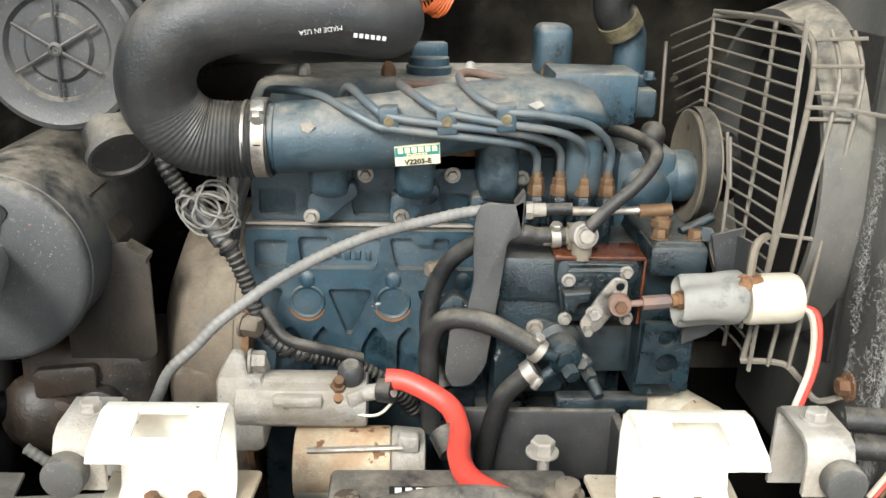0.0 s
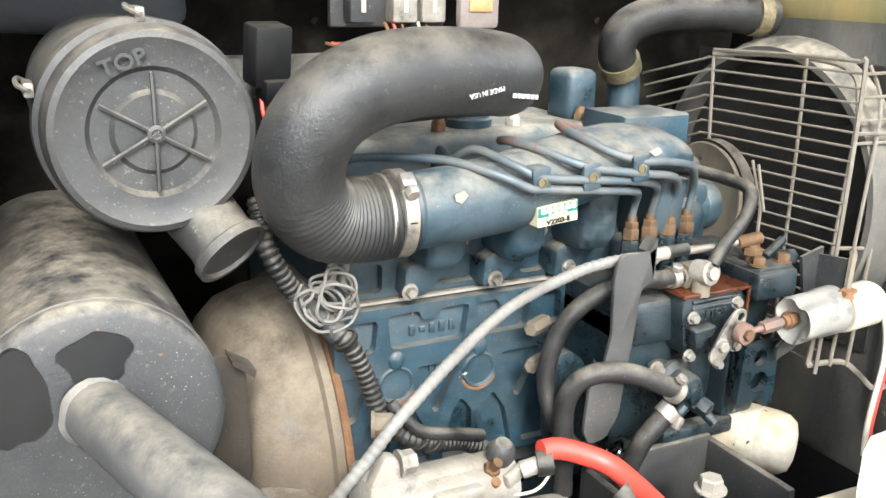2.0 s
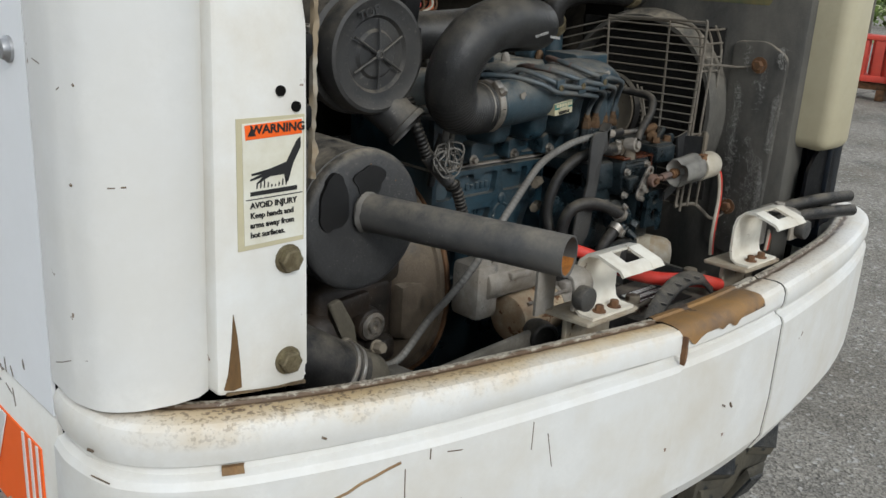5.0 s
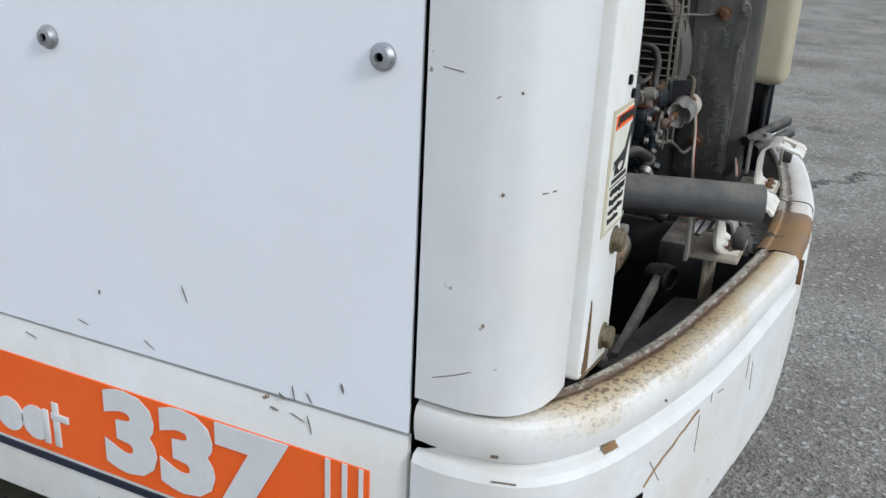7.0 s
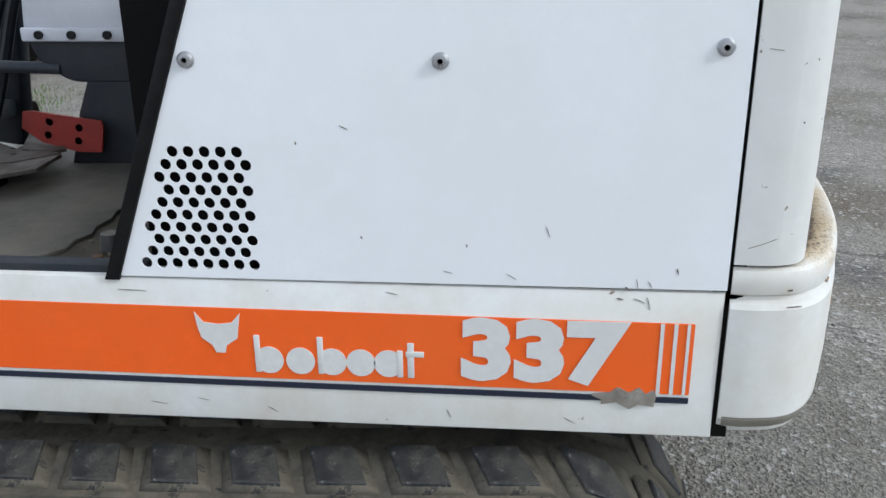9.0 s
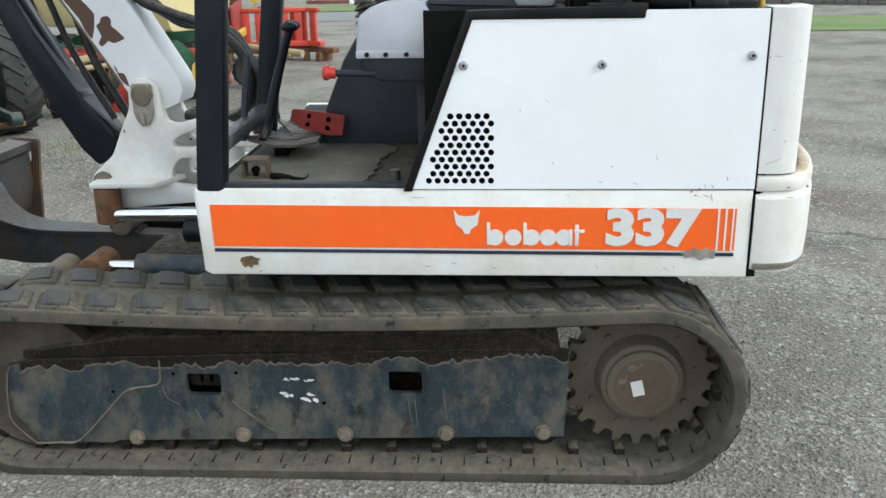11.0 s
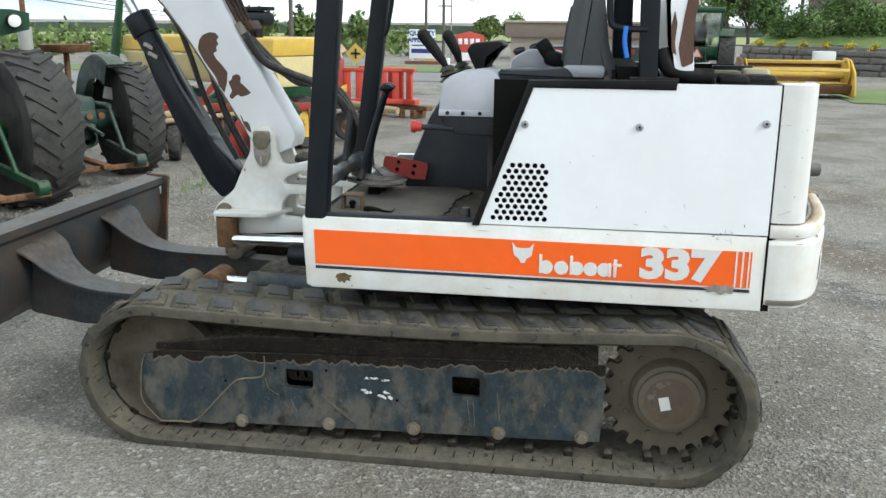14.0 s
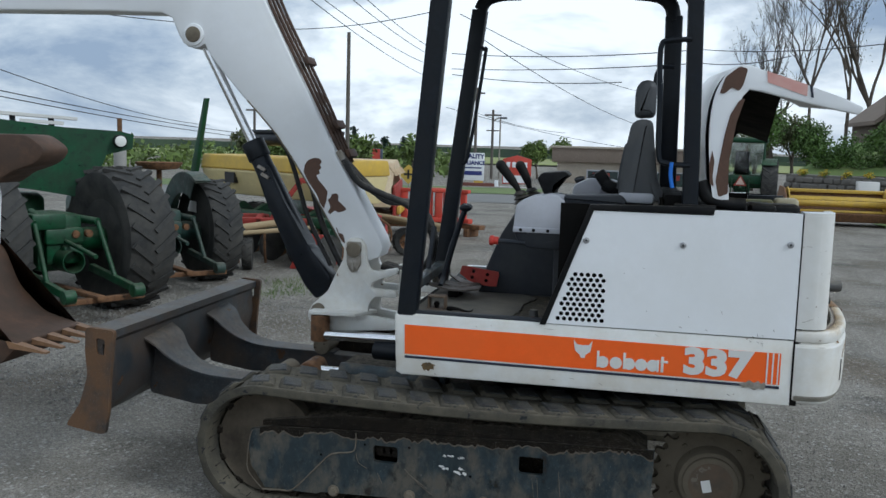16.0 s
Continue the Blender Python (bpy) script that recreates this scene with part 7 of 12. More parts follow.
part("plate_shade", Geo().box((0.29, 0.80, 1.015), (0.045, 0.004, 0.06)), engine_oily, case)
part("case_top", Geo().prism(rounded([(0.262, 1.118), (0.262, 1.136), (0.268, 1.142), (0.312, 1.142), (0.316, 1.136), (0.316, 1.118)], 0.004), "xz", 0.775, 0.90, 0.003), engine_oily, case)
for x, y in ((0.271, 0.785), (0.306, 0.785)):
    part("case_bolt", Geo().hexnut((x, y, 1.142), (0, 0, 1), 0.007, 0.008, 0.009), brass, case)
# lift pump
lift = part("lift_pump", Geo().lathe((0.181, 0.80, 1.020), (0.1, -1, -0.05), [(0.026, 0), (0.026, 0.005), (0.0215, 0.008), (0.0195, 0.010), (0.0190, 0.026), (0.0165, 0.031), (0.010, 0.033), (0.0095, 0.039), (0, 0.040)], 28).prism(rounded([(0.146, 1.044), (0.160, 1.050), (0.190, 1.040), (0.214, 1.004), (0.206, 0.996), (0.164, 1.010)], 0.006), "xz", 0.797, 0.803, 0.002), engine_oily, case, "round blue fuel lift pump")
part("pump_nipple", Geo().hexnut((0.186, 0.758, 1.012), (0.25, -0.9, -0.3), 0.0085, 0.012).cyl((0.172, 0.765, 1.022), (0.155, 0.760, 1.030), 0.006, n=10).cyl((0.172, 0.765, 1.008), (0.160, 0.765, 0.998), 0.006, n=10), engine_oily, lift)
for x, z in ((0.155, 1.041), (0.205, 1.004)):
    part("pump_bolt", Geo().hexnut((x, 0.795, z), (0, -1, 0), 0.0065, 0.008, 0.009), zinc, lift)
part("drain_cock", Geo().hexnut((0.213, 0.805, 0.990), (0.2, -0.9, -0.2), 0.008, 0.02).cyl((0.217, 0.785, 0.985), (0.222, 0.77, 0.975), 0.006, n=12).box((0.207, 0.79, 1.001), (0.022, 0.008, 0.008), (0, -30, 0), 0.002), engine_oily, case, "small drain cock")
part("timing_pointer", Geo().box((0.235, 0.815, 0.945), (0.10, 0.02, 0.02), bev=0.004), engine_oily, case)
# sump and lower block
part("oil_pan", Geo().prism([(-0.14, 0.74), (-0.145, 0.905), (0.28, 0.905), (0.275, 0.82), (0.22, 0.74)], "xz", 0.90, 1.2, 0.01), engine_oily, engine, "blue oil pan")
low = Geo()
for x in (0.125, 0.165, 0.205, 0.25):
    low.box((x, 0.895, 0.935), (0.012, 0.03, 0.075), bev=0.003)
low.box((0.19, 0.89, 0.90), (0.17, 0.04, 0.012), bev=0.003).box((0.19, 0.89, 0.968), (0.17, 0.04, 0.010), bev=0.003).box((0.19, 0.91, 0.935), (0.17, 0.02, 0.07))
part("lower_ribs", low, engine_oily, engine)
part("dipstick_ring", Geo().tube([(0.155, 0.84, 0.925), (0.150, 0.835, 0.937), (0.132, 0.83, 0.936), (0.124, 0.83, 0.926), (0.136, 0.832, 0.919)], 0.003, 6, 5, True), chrome, engine, "bent dipstick ring")
# throttle linkage and fittings above the pump
part("throttle_rod", Geo().cyl((0.139, 0.800, 1.164), (0.207, 0.800, 1.164), 0.0045, n=10).cyl((0.207, 0.800, 1.164), (0.285, 0.800, 1.167), 0.004, n=10), zinc, engine, "bare throttle rod")
part("rod_sleeve", Geo().cyl((0.159, 0.800, 1.165), (0.185, 0.800, 1.166), 0.0065, n=12), hose_black, engine)
part("rod_joint", Geo().cyl((0.252, 0.800, 1.165), (0.284, 0.800, 1.167), 0.0068, n=12).cyl((0.275, 0.800, 1.162), (0.277, 0.800, 1.141), 0.008, n=12).hexnut((0.276, 0.800, 1.150), (0, 0, 1), 0.011, 0.008), brass, engine, "rusty ball joint")
part("rod_collar", Geo().hexnut((0.139, 0.800, 1.164), (1, 0, 0), 0.009, 0.008).cyl((0.144, 0.800, 1.164), (0.159, 0.800, 1.165), 0.007, n=12), alu, engine)
part("throttle_lever", Geo().box((0.298, 0.820, 1.132), (0.05, 0.03, 0.012), (0, 15, 20), 0.003).hexnut((0.317, 0.800, 1.142), (0, -1, 0.3), 0.009, 0.02).cyl((0.296, 0.800, 1.144), (0.330, 0.810, 1.157), 0.005, n=10), engine_oily, engine)
part("banjo_union", Geo().lathe((0.195, 0.778, 1.146), (0.1, -1, 0.15), [(0.005, -0.02), (0.012, -0.014), (0.0125, 0.0), (0.0125, 0.006), (0.0105, 0.007), (0.0098, 0.005), (0.0068, 0.005), (0.0068, 0.010), (0, 0.010)], 24), alu, engine, "dull banjo union")
part("banjo_body", Geo().hexnut((0.183, 0.800, 1.138), (1, 0, 0), 0.014, 0.022).cyl((0.158, 0.800, 1.136), (0.186, 0.800, 1.138), 0.009, n=12).cyl((0.195, 0.785, 1.12), (0.195, 0.785, 1.14), 0.01, n=12), brown_steel, engine)
part("return_hose", Geo().tube([(0.198, 0.775, 1.154), (0.216, 0.780, 1.172), (0.245, 0.785, 1.197), (0.264, 0.800, 1.219), (0.267, 0.840, 1.224), (0.253, 0.880, 1.227), (0.245, 0.910, 1.223)], 0.0068, 10), hose_black, engine, "bent black return hose")
part("fuel_hose", Geo().tube([(0.180, 0.800, 1.138), (0.152, 0.800, 1.137), (0.135, 0.800, 1.139), (0.098, 0.820, 1.124), (0.070, 0.830, 1.101), (0.053, 0.835, 1.067), (0.047, 0.835, 1.028), (0.052, 0.820, 0.989), (0.064, 0.800, 0.966)], 0.0095, 12), hose_black, engine, "black rubber fuel hose")
part("hose_clip", Geo().cyl((0.166, 0.800, 1.137), (0.175, 0.800, 1.138), 0.0115, n=16).hexnut((0.170, 0.795, 1.147), (0, -0.3, 1), 0.006, 0.006), zinc, engine, "worm-drive hose clip")
part("fuel_hose", Geo().tube([(0.155, 0.762, 1.032), (0.142, 0.765, 1.038), (0.109, 0.775, 1.052), (0.078, 0.785, 1.055), (0.056, 0.795, 1.043), (0.047, 0.800, 1.015), (0.049, 0.800, 0.973), (0.052, 0.800, 0.919)], 0.0105, 12), hose_black, engine, "black rubber fuel hose")
part("hose_clip", Geo().cyl((0.151, 0.763, 1.033), (0.158, 0.762, 1.028), 0.013, n=16).hexnut((0.153, 0.755, 1.045), (0.3, -0.5, 0.8), 0.006, 0.006), zinc, engine, "worm-drive hose clip")
part("fuel_hose", Geo().tube([(0.155, 0.764, 1.011), (0.142, 0.765, 0.999), (0.123, 0.770, 0.973), (0.112, 0.780, 0.924), (0.106, 0.780, 0.877), (0.106, 0.780, 0.813)], 0.0105, 12), hose_black, engine, "black rubber fuel hose")
part("hose_clip", Geo().cyl((0.154, 0.764, 1.010), (0.145, 0.765, 1.002), 0.013, n=16).box((0.154, 0.755, 0.999), (0.008, 0.012, 0.014), (0, 30, 0), 0.002), zinc, engine, "worm-drive hose clip")
brk = rounded([(0.092, 1.168), (0.1, 1.174), (0.128, 1.172), (0.137, 1.178), (0.136, 1.142), (0.122, 1.135), (0.116, 1.08), (0.106, 1.0), (0.092, 0.978), (0.072, 0.975), (0.064, 0.99), (0.068, 1.04), (0.082, 1.05), (0.09, 1.09), (0.088, 1.15)], 0.006, 3)
part("hose_bracket", Geo().prism(brk, "xz", 0.788, 0.793, 0.001).prism([(0.128, 1.172), (0.137, 1.185), (0.136, 1.142)], "xz", 0.788, 0.806), dusty_black, engine, "bent dark steel bracket")
part("starter_shield", Geo().prism(rounded([(0.06, 0.95), (0.055, 1.04), (0.075, 1.06), (0.10, 1.04), (0.11, 0.95)], 0.01), "xz", 0.84, 0.86, 0.003), engine_oily, engine)
for p in ((0.075, 0.880, 1.033), (0.072, 0.880, 1.076)):
    part("block_stud", Geo().hexnut(p, (-1, -0.5, 0), 0.009, 0.03), brown_steel, engine)

# thermostat, water pump, fan drive
part("thermostat_elbow", Geo().tube([(0.292, 1.06, 1.262), (0.292, 1.06, 1.292), (0.288, 1.06, 1.312), (0.275, 1.05, 1.328)], [0.020, 0.020, 0.021, 0.021], 18).cyl((0.292, 1.06, 1.252), (0.292, 1.06, 1.266), 0.030, n=24, bev=0.003).box((0.285, 1.05, 1.235), (0.07, 0.07, 0.035), bev=0.006), engine_blue, engine, "blue thermostat elbow")
for x in (0.268, 0.312):
    part("elbow_bolt", Geo().hexnut((x, 1.035, 1.262), (0, 0, 1), 0.007, 0.008, 0.009), engine_blue, engine)
part("top_hose", Geo().tube([(0.278, 1.05, 1.322), (0.262, 1.042, 1.345), (0.272, 1.035, 1.372), (0.31, 1.02, 1.388), (0.37, 1.005, 1.390), (0.455, 0.985, 1.386)], 0.023, 16), hose_black, digger, "black radiator top hose")
part("hose_clamp", Geo().cyl((0.280, 1.052, 1.318), (0.270, 1.046, 1.332), 0.0255, n=24), bolt_gold, digger, "hose clamp")
part("hose_clamp", Geo().cyl((0.425, 0.990, 1.388), (0.442, 0.987, 1.387), 0.0255, n=24), bolt_gold, digger, "hose clamp")
part("bypass_hose", Geo().tube([(0.292, 0.93, 1.165), (0.292, 0.93, 1.19), (0.294, 0.93, 1.215), (0.296, 0.935, 1.222)], [0.012, 0.012, 0.015, 0.012], 14), hose_black, engine, "short black bypass hose")
part("hose_clamp", Geo().cyl((0.292, 0.93, 1.176), (0.292, 0.93, 1.184), 0.0145, n=20), zinc, engine)
part("water_pump", Geo().box((0.29, 0.97, 1.15), (0.07, 0.10, 0.10), bev=0.012).cyl((0.30, 0.95, 1.165), (0.352, 0.95, 1.165), 0.032, 0.026, n=24, bev=0.003).cyl((0.325, 0.95, 1.165), (0.345, 0.95, 1.165), 0.030, n=24, bev=0.003).ball((0.29, 0.93, 1.155), 0.03, (1, 0.8, 1)), engine_blue, engine, "blue water pump housing")
part("fan_belt", Geo().lathe((0.350, 0.955, 1.175), (1, 0, 0), [(0.060, 0.0), (0.068, -0.004), (0.068, 0.012), (0.060, 0.008)], 40), hose_black, engine, "worn black fan belt")
part("fan_pulley", Geo().lathe((0.346, 0.955, 1.175), (1, 0, 0), [(0, 0.004), (0.035, 0.002), (0.05, 0.0), (0.063, -0.004), (0.0655, -0.003), (0.060, 0.008), (0.0655, 0.019), (0.05, 0.022), (0, 0.022)], 40), brown_steel, engine, "rusty fan pulley")
fan = part("cooling_fan", Geo().cyl((0.37, 0.955, 1.175), (0.395, 0.955, 1.175), 0.04, n=20, bev=0.003), black_plastic, engine, "black cooling fan")

# stop solenoid
sol = part("stop_solenoid", Geo().lathe((0.345, 0.738, 1.097), (1, 0.03, 0.04), [(0.0, 0), (0.023, 0), (0.0245, 0.002), (0.0245, 0.045), (0.022, 0.051), (0.014, 0.054), (0, 0.054)], 28), cream, digger, "cream stop solenoid with rubber boot")
boot = []
for x, r, lobe in ((0.300, 0.006, 0.0), (0.292, 0.010, 0.0), (0.286, 0.019, 0.20), (0.281, 0.024, 0.24), (0.285, 0.0262, 0.22), (0.300, 0.0255, 0.18), (0.313, 0.0250, 0.12), (0.324, 0.0262, 0.05), (0.338, 0.0262, 0.02), (0.343, 0.0225, 0.0)):
    boot.append([(x, 0.740 + r * (1 - lobe * max(0.0, math.cos(3 * w + 0.5)) ** 2) * math.cos(w), 1.096 + 0.09 * (x - 0.31) + r * (1 - lobe * max(0.0, math.cos(3 * w + 0.5)) ** 2) * math.sin(w)) for w in [2 * math.pi * k / 36 for k in range(36)]])
part("rubber_boot", Geo().skin(boot), surface("grey_rubber_boot", (0.155, 0.150, 0.135), 0.55, vary=0.2, grain=60, bump=0.15, dirt=(0.30, 0.28, 0.24), dirt_amount=0.3, dirt_scale=14, grime=0.3), sol, "creased grey rubber boot")
part("solenoid_bracket", Geo().prism([(0.318, 1.150), (0.349, 1.158), (0.346, 1.060), (0.325, 1.045), (0.30, 1.035), (0.30, 1.05), (0.335, 1.075)], "xz", 0.770, 0.774, 0.0).prism([(0.735, 1.155), (0.775, 1.150), (0.775, 1.062), (0.735, 1.068)], "yz", 0.343, 0.3465), dusty_black, sol, "dark steel bracket")
part("bracket_edge", Geo().tube([(0.362, 0.745, 1.158), (0.352, 0.735, 1.159), (0.345, 0.73, 1.150), (0.344, 0.73, 1.125)], 0.004, 6), brown_steel, sol)
part("bracket_bolt", Geo().hexnut((0.340, 0.730, 1.117), (-0.3, -1, 0), 0.007, 0.008, 0.009).hexnut((0.350, 0.735, 1.117), (0.3, -1, 0), 0.007, 0.008, 0.009), rusty, sol)
for off, m in ((0.0, cream), (0.0055, red_cable)):
    part("solenoid_wire", Geo().tube([(0.395, 0.738, 1.090), (0.408 + off, 0.733, 1.087), (0.414 + off, 0.728, 1.065), (0.413 + off, 0.724, 1.03), (0.402 + off, 0.72, 0.99), (0.392 + off, 0.715, 0.96), (0.387 + off, 0.71, 0.93)], 0.0032, 7), m, sol, "thin wire")

# spin-on oil filter, starter and bell housing
fdir = Vector((0.58, -0.80, -0.05)).normalized()
fbase = Vector((0.298, 0.862, 0.917))
filt = part("oil_filter", Geo().lathe(fbase, fdir, [(0.0, 0), (0.036, 0), (0.0385, 0.002), (0.0385, 0.007), (0.037, 0.009), (0.0375, 0.012), (0.0375, 0.080), (0.0355, 0.092), (0.029, 0.101), (0.016, 0.105), (0, 0.106)], 40), filter_white, digger, "stained white spin-on oil filter")
side = fdir.cross(Vector((0, 0, 1))).normalized()
upf = side.cross(fdir)
bars = Geo()
for k in range(5):
    w = 1.15 - 0.17 * k
    q = fbase + fdir * 0.034 + (side * -math.cos(w) + upf * math.sin(w)) * 0.0375
    bars.box(q, (0.007, 0.0045, 0.0012), (0, math.degrees(w) - 90 + 60, -54), 0.0)
part("filter_marks", bars, ink, filt)
part("filter_stain", Geo().lathe(fbase + fdir * 0.040, fdir, [(0.0370, 0), (0.0378, 0.0002), (0.0378, 0.021), (0.0370, 0.0215)], 60).jitter(0.0003, 90), surface("oily_rust_band", (0.22, 0.15, 0.075), 0.5, vary=0.4, grain=45, bump=0.1, dirt=(0.52, 0.48, 0.38), dirt_amount=0.45, dirt_scale=22, chip=(0.05, 0.03, 0.02), chip_amount=0.3, chip_scale=45), filt, "oily rust-brown band round the filter")
bell = part("bell_housing", Geo().lathe((-0.245, 1.05, 0.915), (1, 0, 0), [(0.10, -0.02), (0.150, 0.0), (0.168, 0.02), (0.178, 0.05), (0.182, 0.075), (0.188, 0.078), (0.188, 0.090)], 48).box((-0.20, 0.90, 0.90), (0.085, 0.06, 0.10), bev=0.02), dusty_tan, digger, "dusty cast flywheel housing")
part("bell_rim", Geo().lathe((-0.158, 1.05, 0.915), (1, 0, 0), [(0.16, 0), (0.192, 0), (0.194, 0.002), (0.192, 0.008), (0.16, 0.008)], 48), rusty, bell, "rusty housing edge")
flange = Geo().prism(rounded([(-0.166, 0.91), (-0.168, 0.985), (-0.152, 1.016), (-0.138, 1.010), (-0.136, 0.985), (-0.125, 0.972), (-0.12, 0.91)], 0.008), "xz", 0.785, 0.80, 0.003)
flange.box((-0.085, 0.80, 0.957), (0.11, 0.06, 0.05), bev=0.02).cyl((-0.15, 0.80, 0.955), (-0.015, 0.80, 0.955), 0.029, n=28, bev=0.004).box((-0.145, 0.81, 0.945), (0.05, 0.06, 0.09), bev=0.01).box((-0.085, 0.775, 0.968), (0.05, 0.02, 0.012), bev=0.003)
starter = part("starter_motor", flange, alu, digger, "corroded aluminium starter motor")
part("motor_body", Geo().cyl((-0.09, 0.785, 0.888), (0.010, 0.785, 0.888), 0.0385, n=36, bev=0.003), surface("starter_cream_paint", (0.50, 0.42, 0.29), 0.6, vary=0.2, grain=60, bump=0.2, dirt=(0.27, 0.125, 0.045), dirt_amount=0.35, dirt_scale=22, chip=(0.15, 0.07, 0.03), chip_amount=0.24, chip_scale=40, speck=0.3, cast=0.5), starter, "rust-flecked cream starter body")
part("body_label", Geo().lathe((-0.086, 0.785, 0.888), (1, 0, 0), [(0.0389, 0), (0.0389, 0.034)], 14, radians(200), radians(40)), label_paper, starter)
part("end_cap", Geo().cyl((0.010, 0.785, 0.888), (0.046, 0.785, 0.888), 0.0385, 0.036, n=36, bev=0.004).box((0.028, 0.765, 0.925), (0.022, 0.018, 0.02), bev=0.004), alu, starter)
part("through_bolt", Geo().cyl((-0.075, 0.758, 0.918), (0.022, 0.758, 0.922), 0.0032, n=8), zinc, starter)
part("flange_bolt", Geo().hexnut((-0.136, 0.795, 1.000), (1, 0, 0), 0.011, 0.014, 0.013).hexnut((-0.136, 0.795, 0.972), (1, 0, 0), 0.012, 0.016, 0.014), alu, starter)
part("flange_bolt", Geo().hexnut((-0.148, 0.83, 1.025), (1, -0.4, 0), 0.011, 0.018, 0.013), dusty_tan, starter)
for x, z, m in ((-0.045, 0.975, brass), (-0.046, 0.955, rusty)):
    part("terminal_nut", Geo().hexnut((x, 0.785, z), (0.1, -0.6, 0.8), 0.0085, 0.008, 0.011).cyl((x, 0.785, z), (x + 0.002, 0.773, z + 0.016), 0.005, n=10), m, starter, "rusty terminal nut")
part("terminal_boot", Geo().lathe((-0.032, 0.79, 0.983), (0, -0.35, 1), [(0.012, 0), (0.014, 0.006), (0.013, 0.016), (0.008, 0.022), (0, 0.023)], 18), dusty_black, starter, "grey rubber terminal boot")
part("cable_lug", Geo().box((-0.022, 0.775, 0.972), (0.028, 0.008, 0.014), (0, -15, 20), 0.002).cyl((-0.016, 0.775, 0.975), (0.012, 0.765, 0.985), 0.0085, n=12), alu, starter)
part("small_wire", Geo().tube([(-0.044, 0.778, 0.954), (-0.015, 0.77, 0.952), (0.0, 0.765, 0.958), (0.012, 0.765, 0.972)], 0.0016, 6), cream, starter)
part("battery_cable", Geo().tube([(0.004, 0.773, 0.992), (0.028, 0.770, 0.990), (0.066, 0.750, 0.976), (0.076, 0.715, 0.967), (0.073, 0.672, 0.966), (0.080, 0.632, 0.968), (0.104, 0.600, 0.970), (0.140, 0.580, 0.966), (0.175, 0.572, 0.955)], 0.0108, 14), red_cable, digger, "thick red battery cable")
part("cable_tape", Geo().cyl((0.060, 0.722, 0.962), (0.070, 0.704, 0.950), 0.0140, n=16), hose_black, digger, "black tape on the cable")
part("cable_tape", Geo().cyl((-0.002, 0.770, 0.981), (0.012, 0.764, 0.983), 0.0125, n=16), hose_black, digger, "black tape on the cable")
# throttle cable sheath
part("throttle_cable", Geo().tube([(0.128, 0.800, 1.164), (0.092, 0.808, 1.160), (0.055, 0.815, 1.150), (-0.020, 0.802, 1.132), (-0.094, 0.775, 1.102), (-0.154, 0.760, 1.061), (-0.180, 0.758, 1.034), (-0.207, 0.757, 1.007), (-0.228, 0.775, 0.965), (-0.252, 0.80, 0.918), (-0.292, 0.81, 0.868), (-0.335, 0.80, 0.868), (-0.37, 0.79, 0.90)], 0.0060, 12, rib=0.0006, pitch=0.0075), cable_grey, digger, "ribbed grey throttle cable")
# wiring loom
part("wiring_loom", Geo().tube([(-0.232, 0.890, 1.235), (-0.230, 0.872, 1.199), (-0.222, 0.868, 1.177), (-0.203, 0.870, 1.147), (-0.182, 0.863, 1.122), (-0.159, 0.852, 1.097), (-0.143, 0.850, 1.059), (-0.132, 0.843, 1.025), (-0.114, 0.830, 1.006), (-0.080, 0.832, 0.990), (-0.036, 0.850, 0.972), (0.013, 0.860, 0.935), (0.036, 0.870, 0.901)], 0.0095, 12, rib=0.0014, pitch=0.0065), hose_black, digger, "ribbed black wiring loom")
part("loom_tape", Geo().tube([(-0.205, 0.871, 1.150), (-0.186, 0.865, 1.127), (-0.169, 0.857, 1.108)], 0.0112, 12), dusty_black, digger)
part("earth_cable", Geo().tube([(-0.126, 0.836, 1.040), (-0.112, 0.826, 1.022), (-0.097, 0.822, 1.010), (-0.066, 0.826, 1.000), (-0.024, 0.840, 0.982)], 0.0065, 10), hose_black, digger, "black cable strapped to the loom")
for p in ((-0.164, 0.855, 1.104), (-0.133, 0.844, 1.029), (-0.101, 0.826, 1.001), (-0.086, 0.830, 0.993)):
    part("cable_tie", Geo().lathe(p, (0.6, 0, -0.8), [(0.0115, 0), (0.0125, 0.001), (0.0125, 0.004), (0.0115, 0.005)], 16), black_plastic, digger, "cable tie")
part("side_pipe", Geo().tube([(-0.147, 0.900, 1.172), (-0.157, 0.900, 1.144), (-0.163, 0.900, 1.112), (-0.167, 0.900, 1.092)], 0.0065, 10), dusty_black, digger)
cr = random.Random(4)
for k in range(9):
    rx_, rz_, tw = 0.013 + 0.017 * cr.random(), 0.008 + 0.012 * cr.random(), cr.uniform(-1.1, -0.3)
    cx_, cz_ = -0.184 + 0.014 * cr.uniform(-1, 1), 1.148 + 0.010 * cr.uniform(-1, 1)
    part("coiled_wire", Geo().tube([(cx_ + rx_ * (1 + 0.2 * math.sin(3 * w + k)) * math.cos(w) * math.cos(tw) - rz_ * math.sin(w) * math.sin(tw), 0.852 + 0.012 * math.sin(w + k), cz_ + rx_ * math.cos(w) * math.sin(tw) + rz_ * (1 + 0.2 * math.cos(2 * w + k)) * math.sin(w) * math.cos(tw)) for w in [2 * math.pi * j / 10 for j in range(10)]], 0.0015, 6, 4, True), wire_grey, digger, "loop of coiled grey wire")
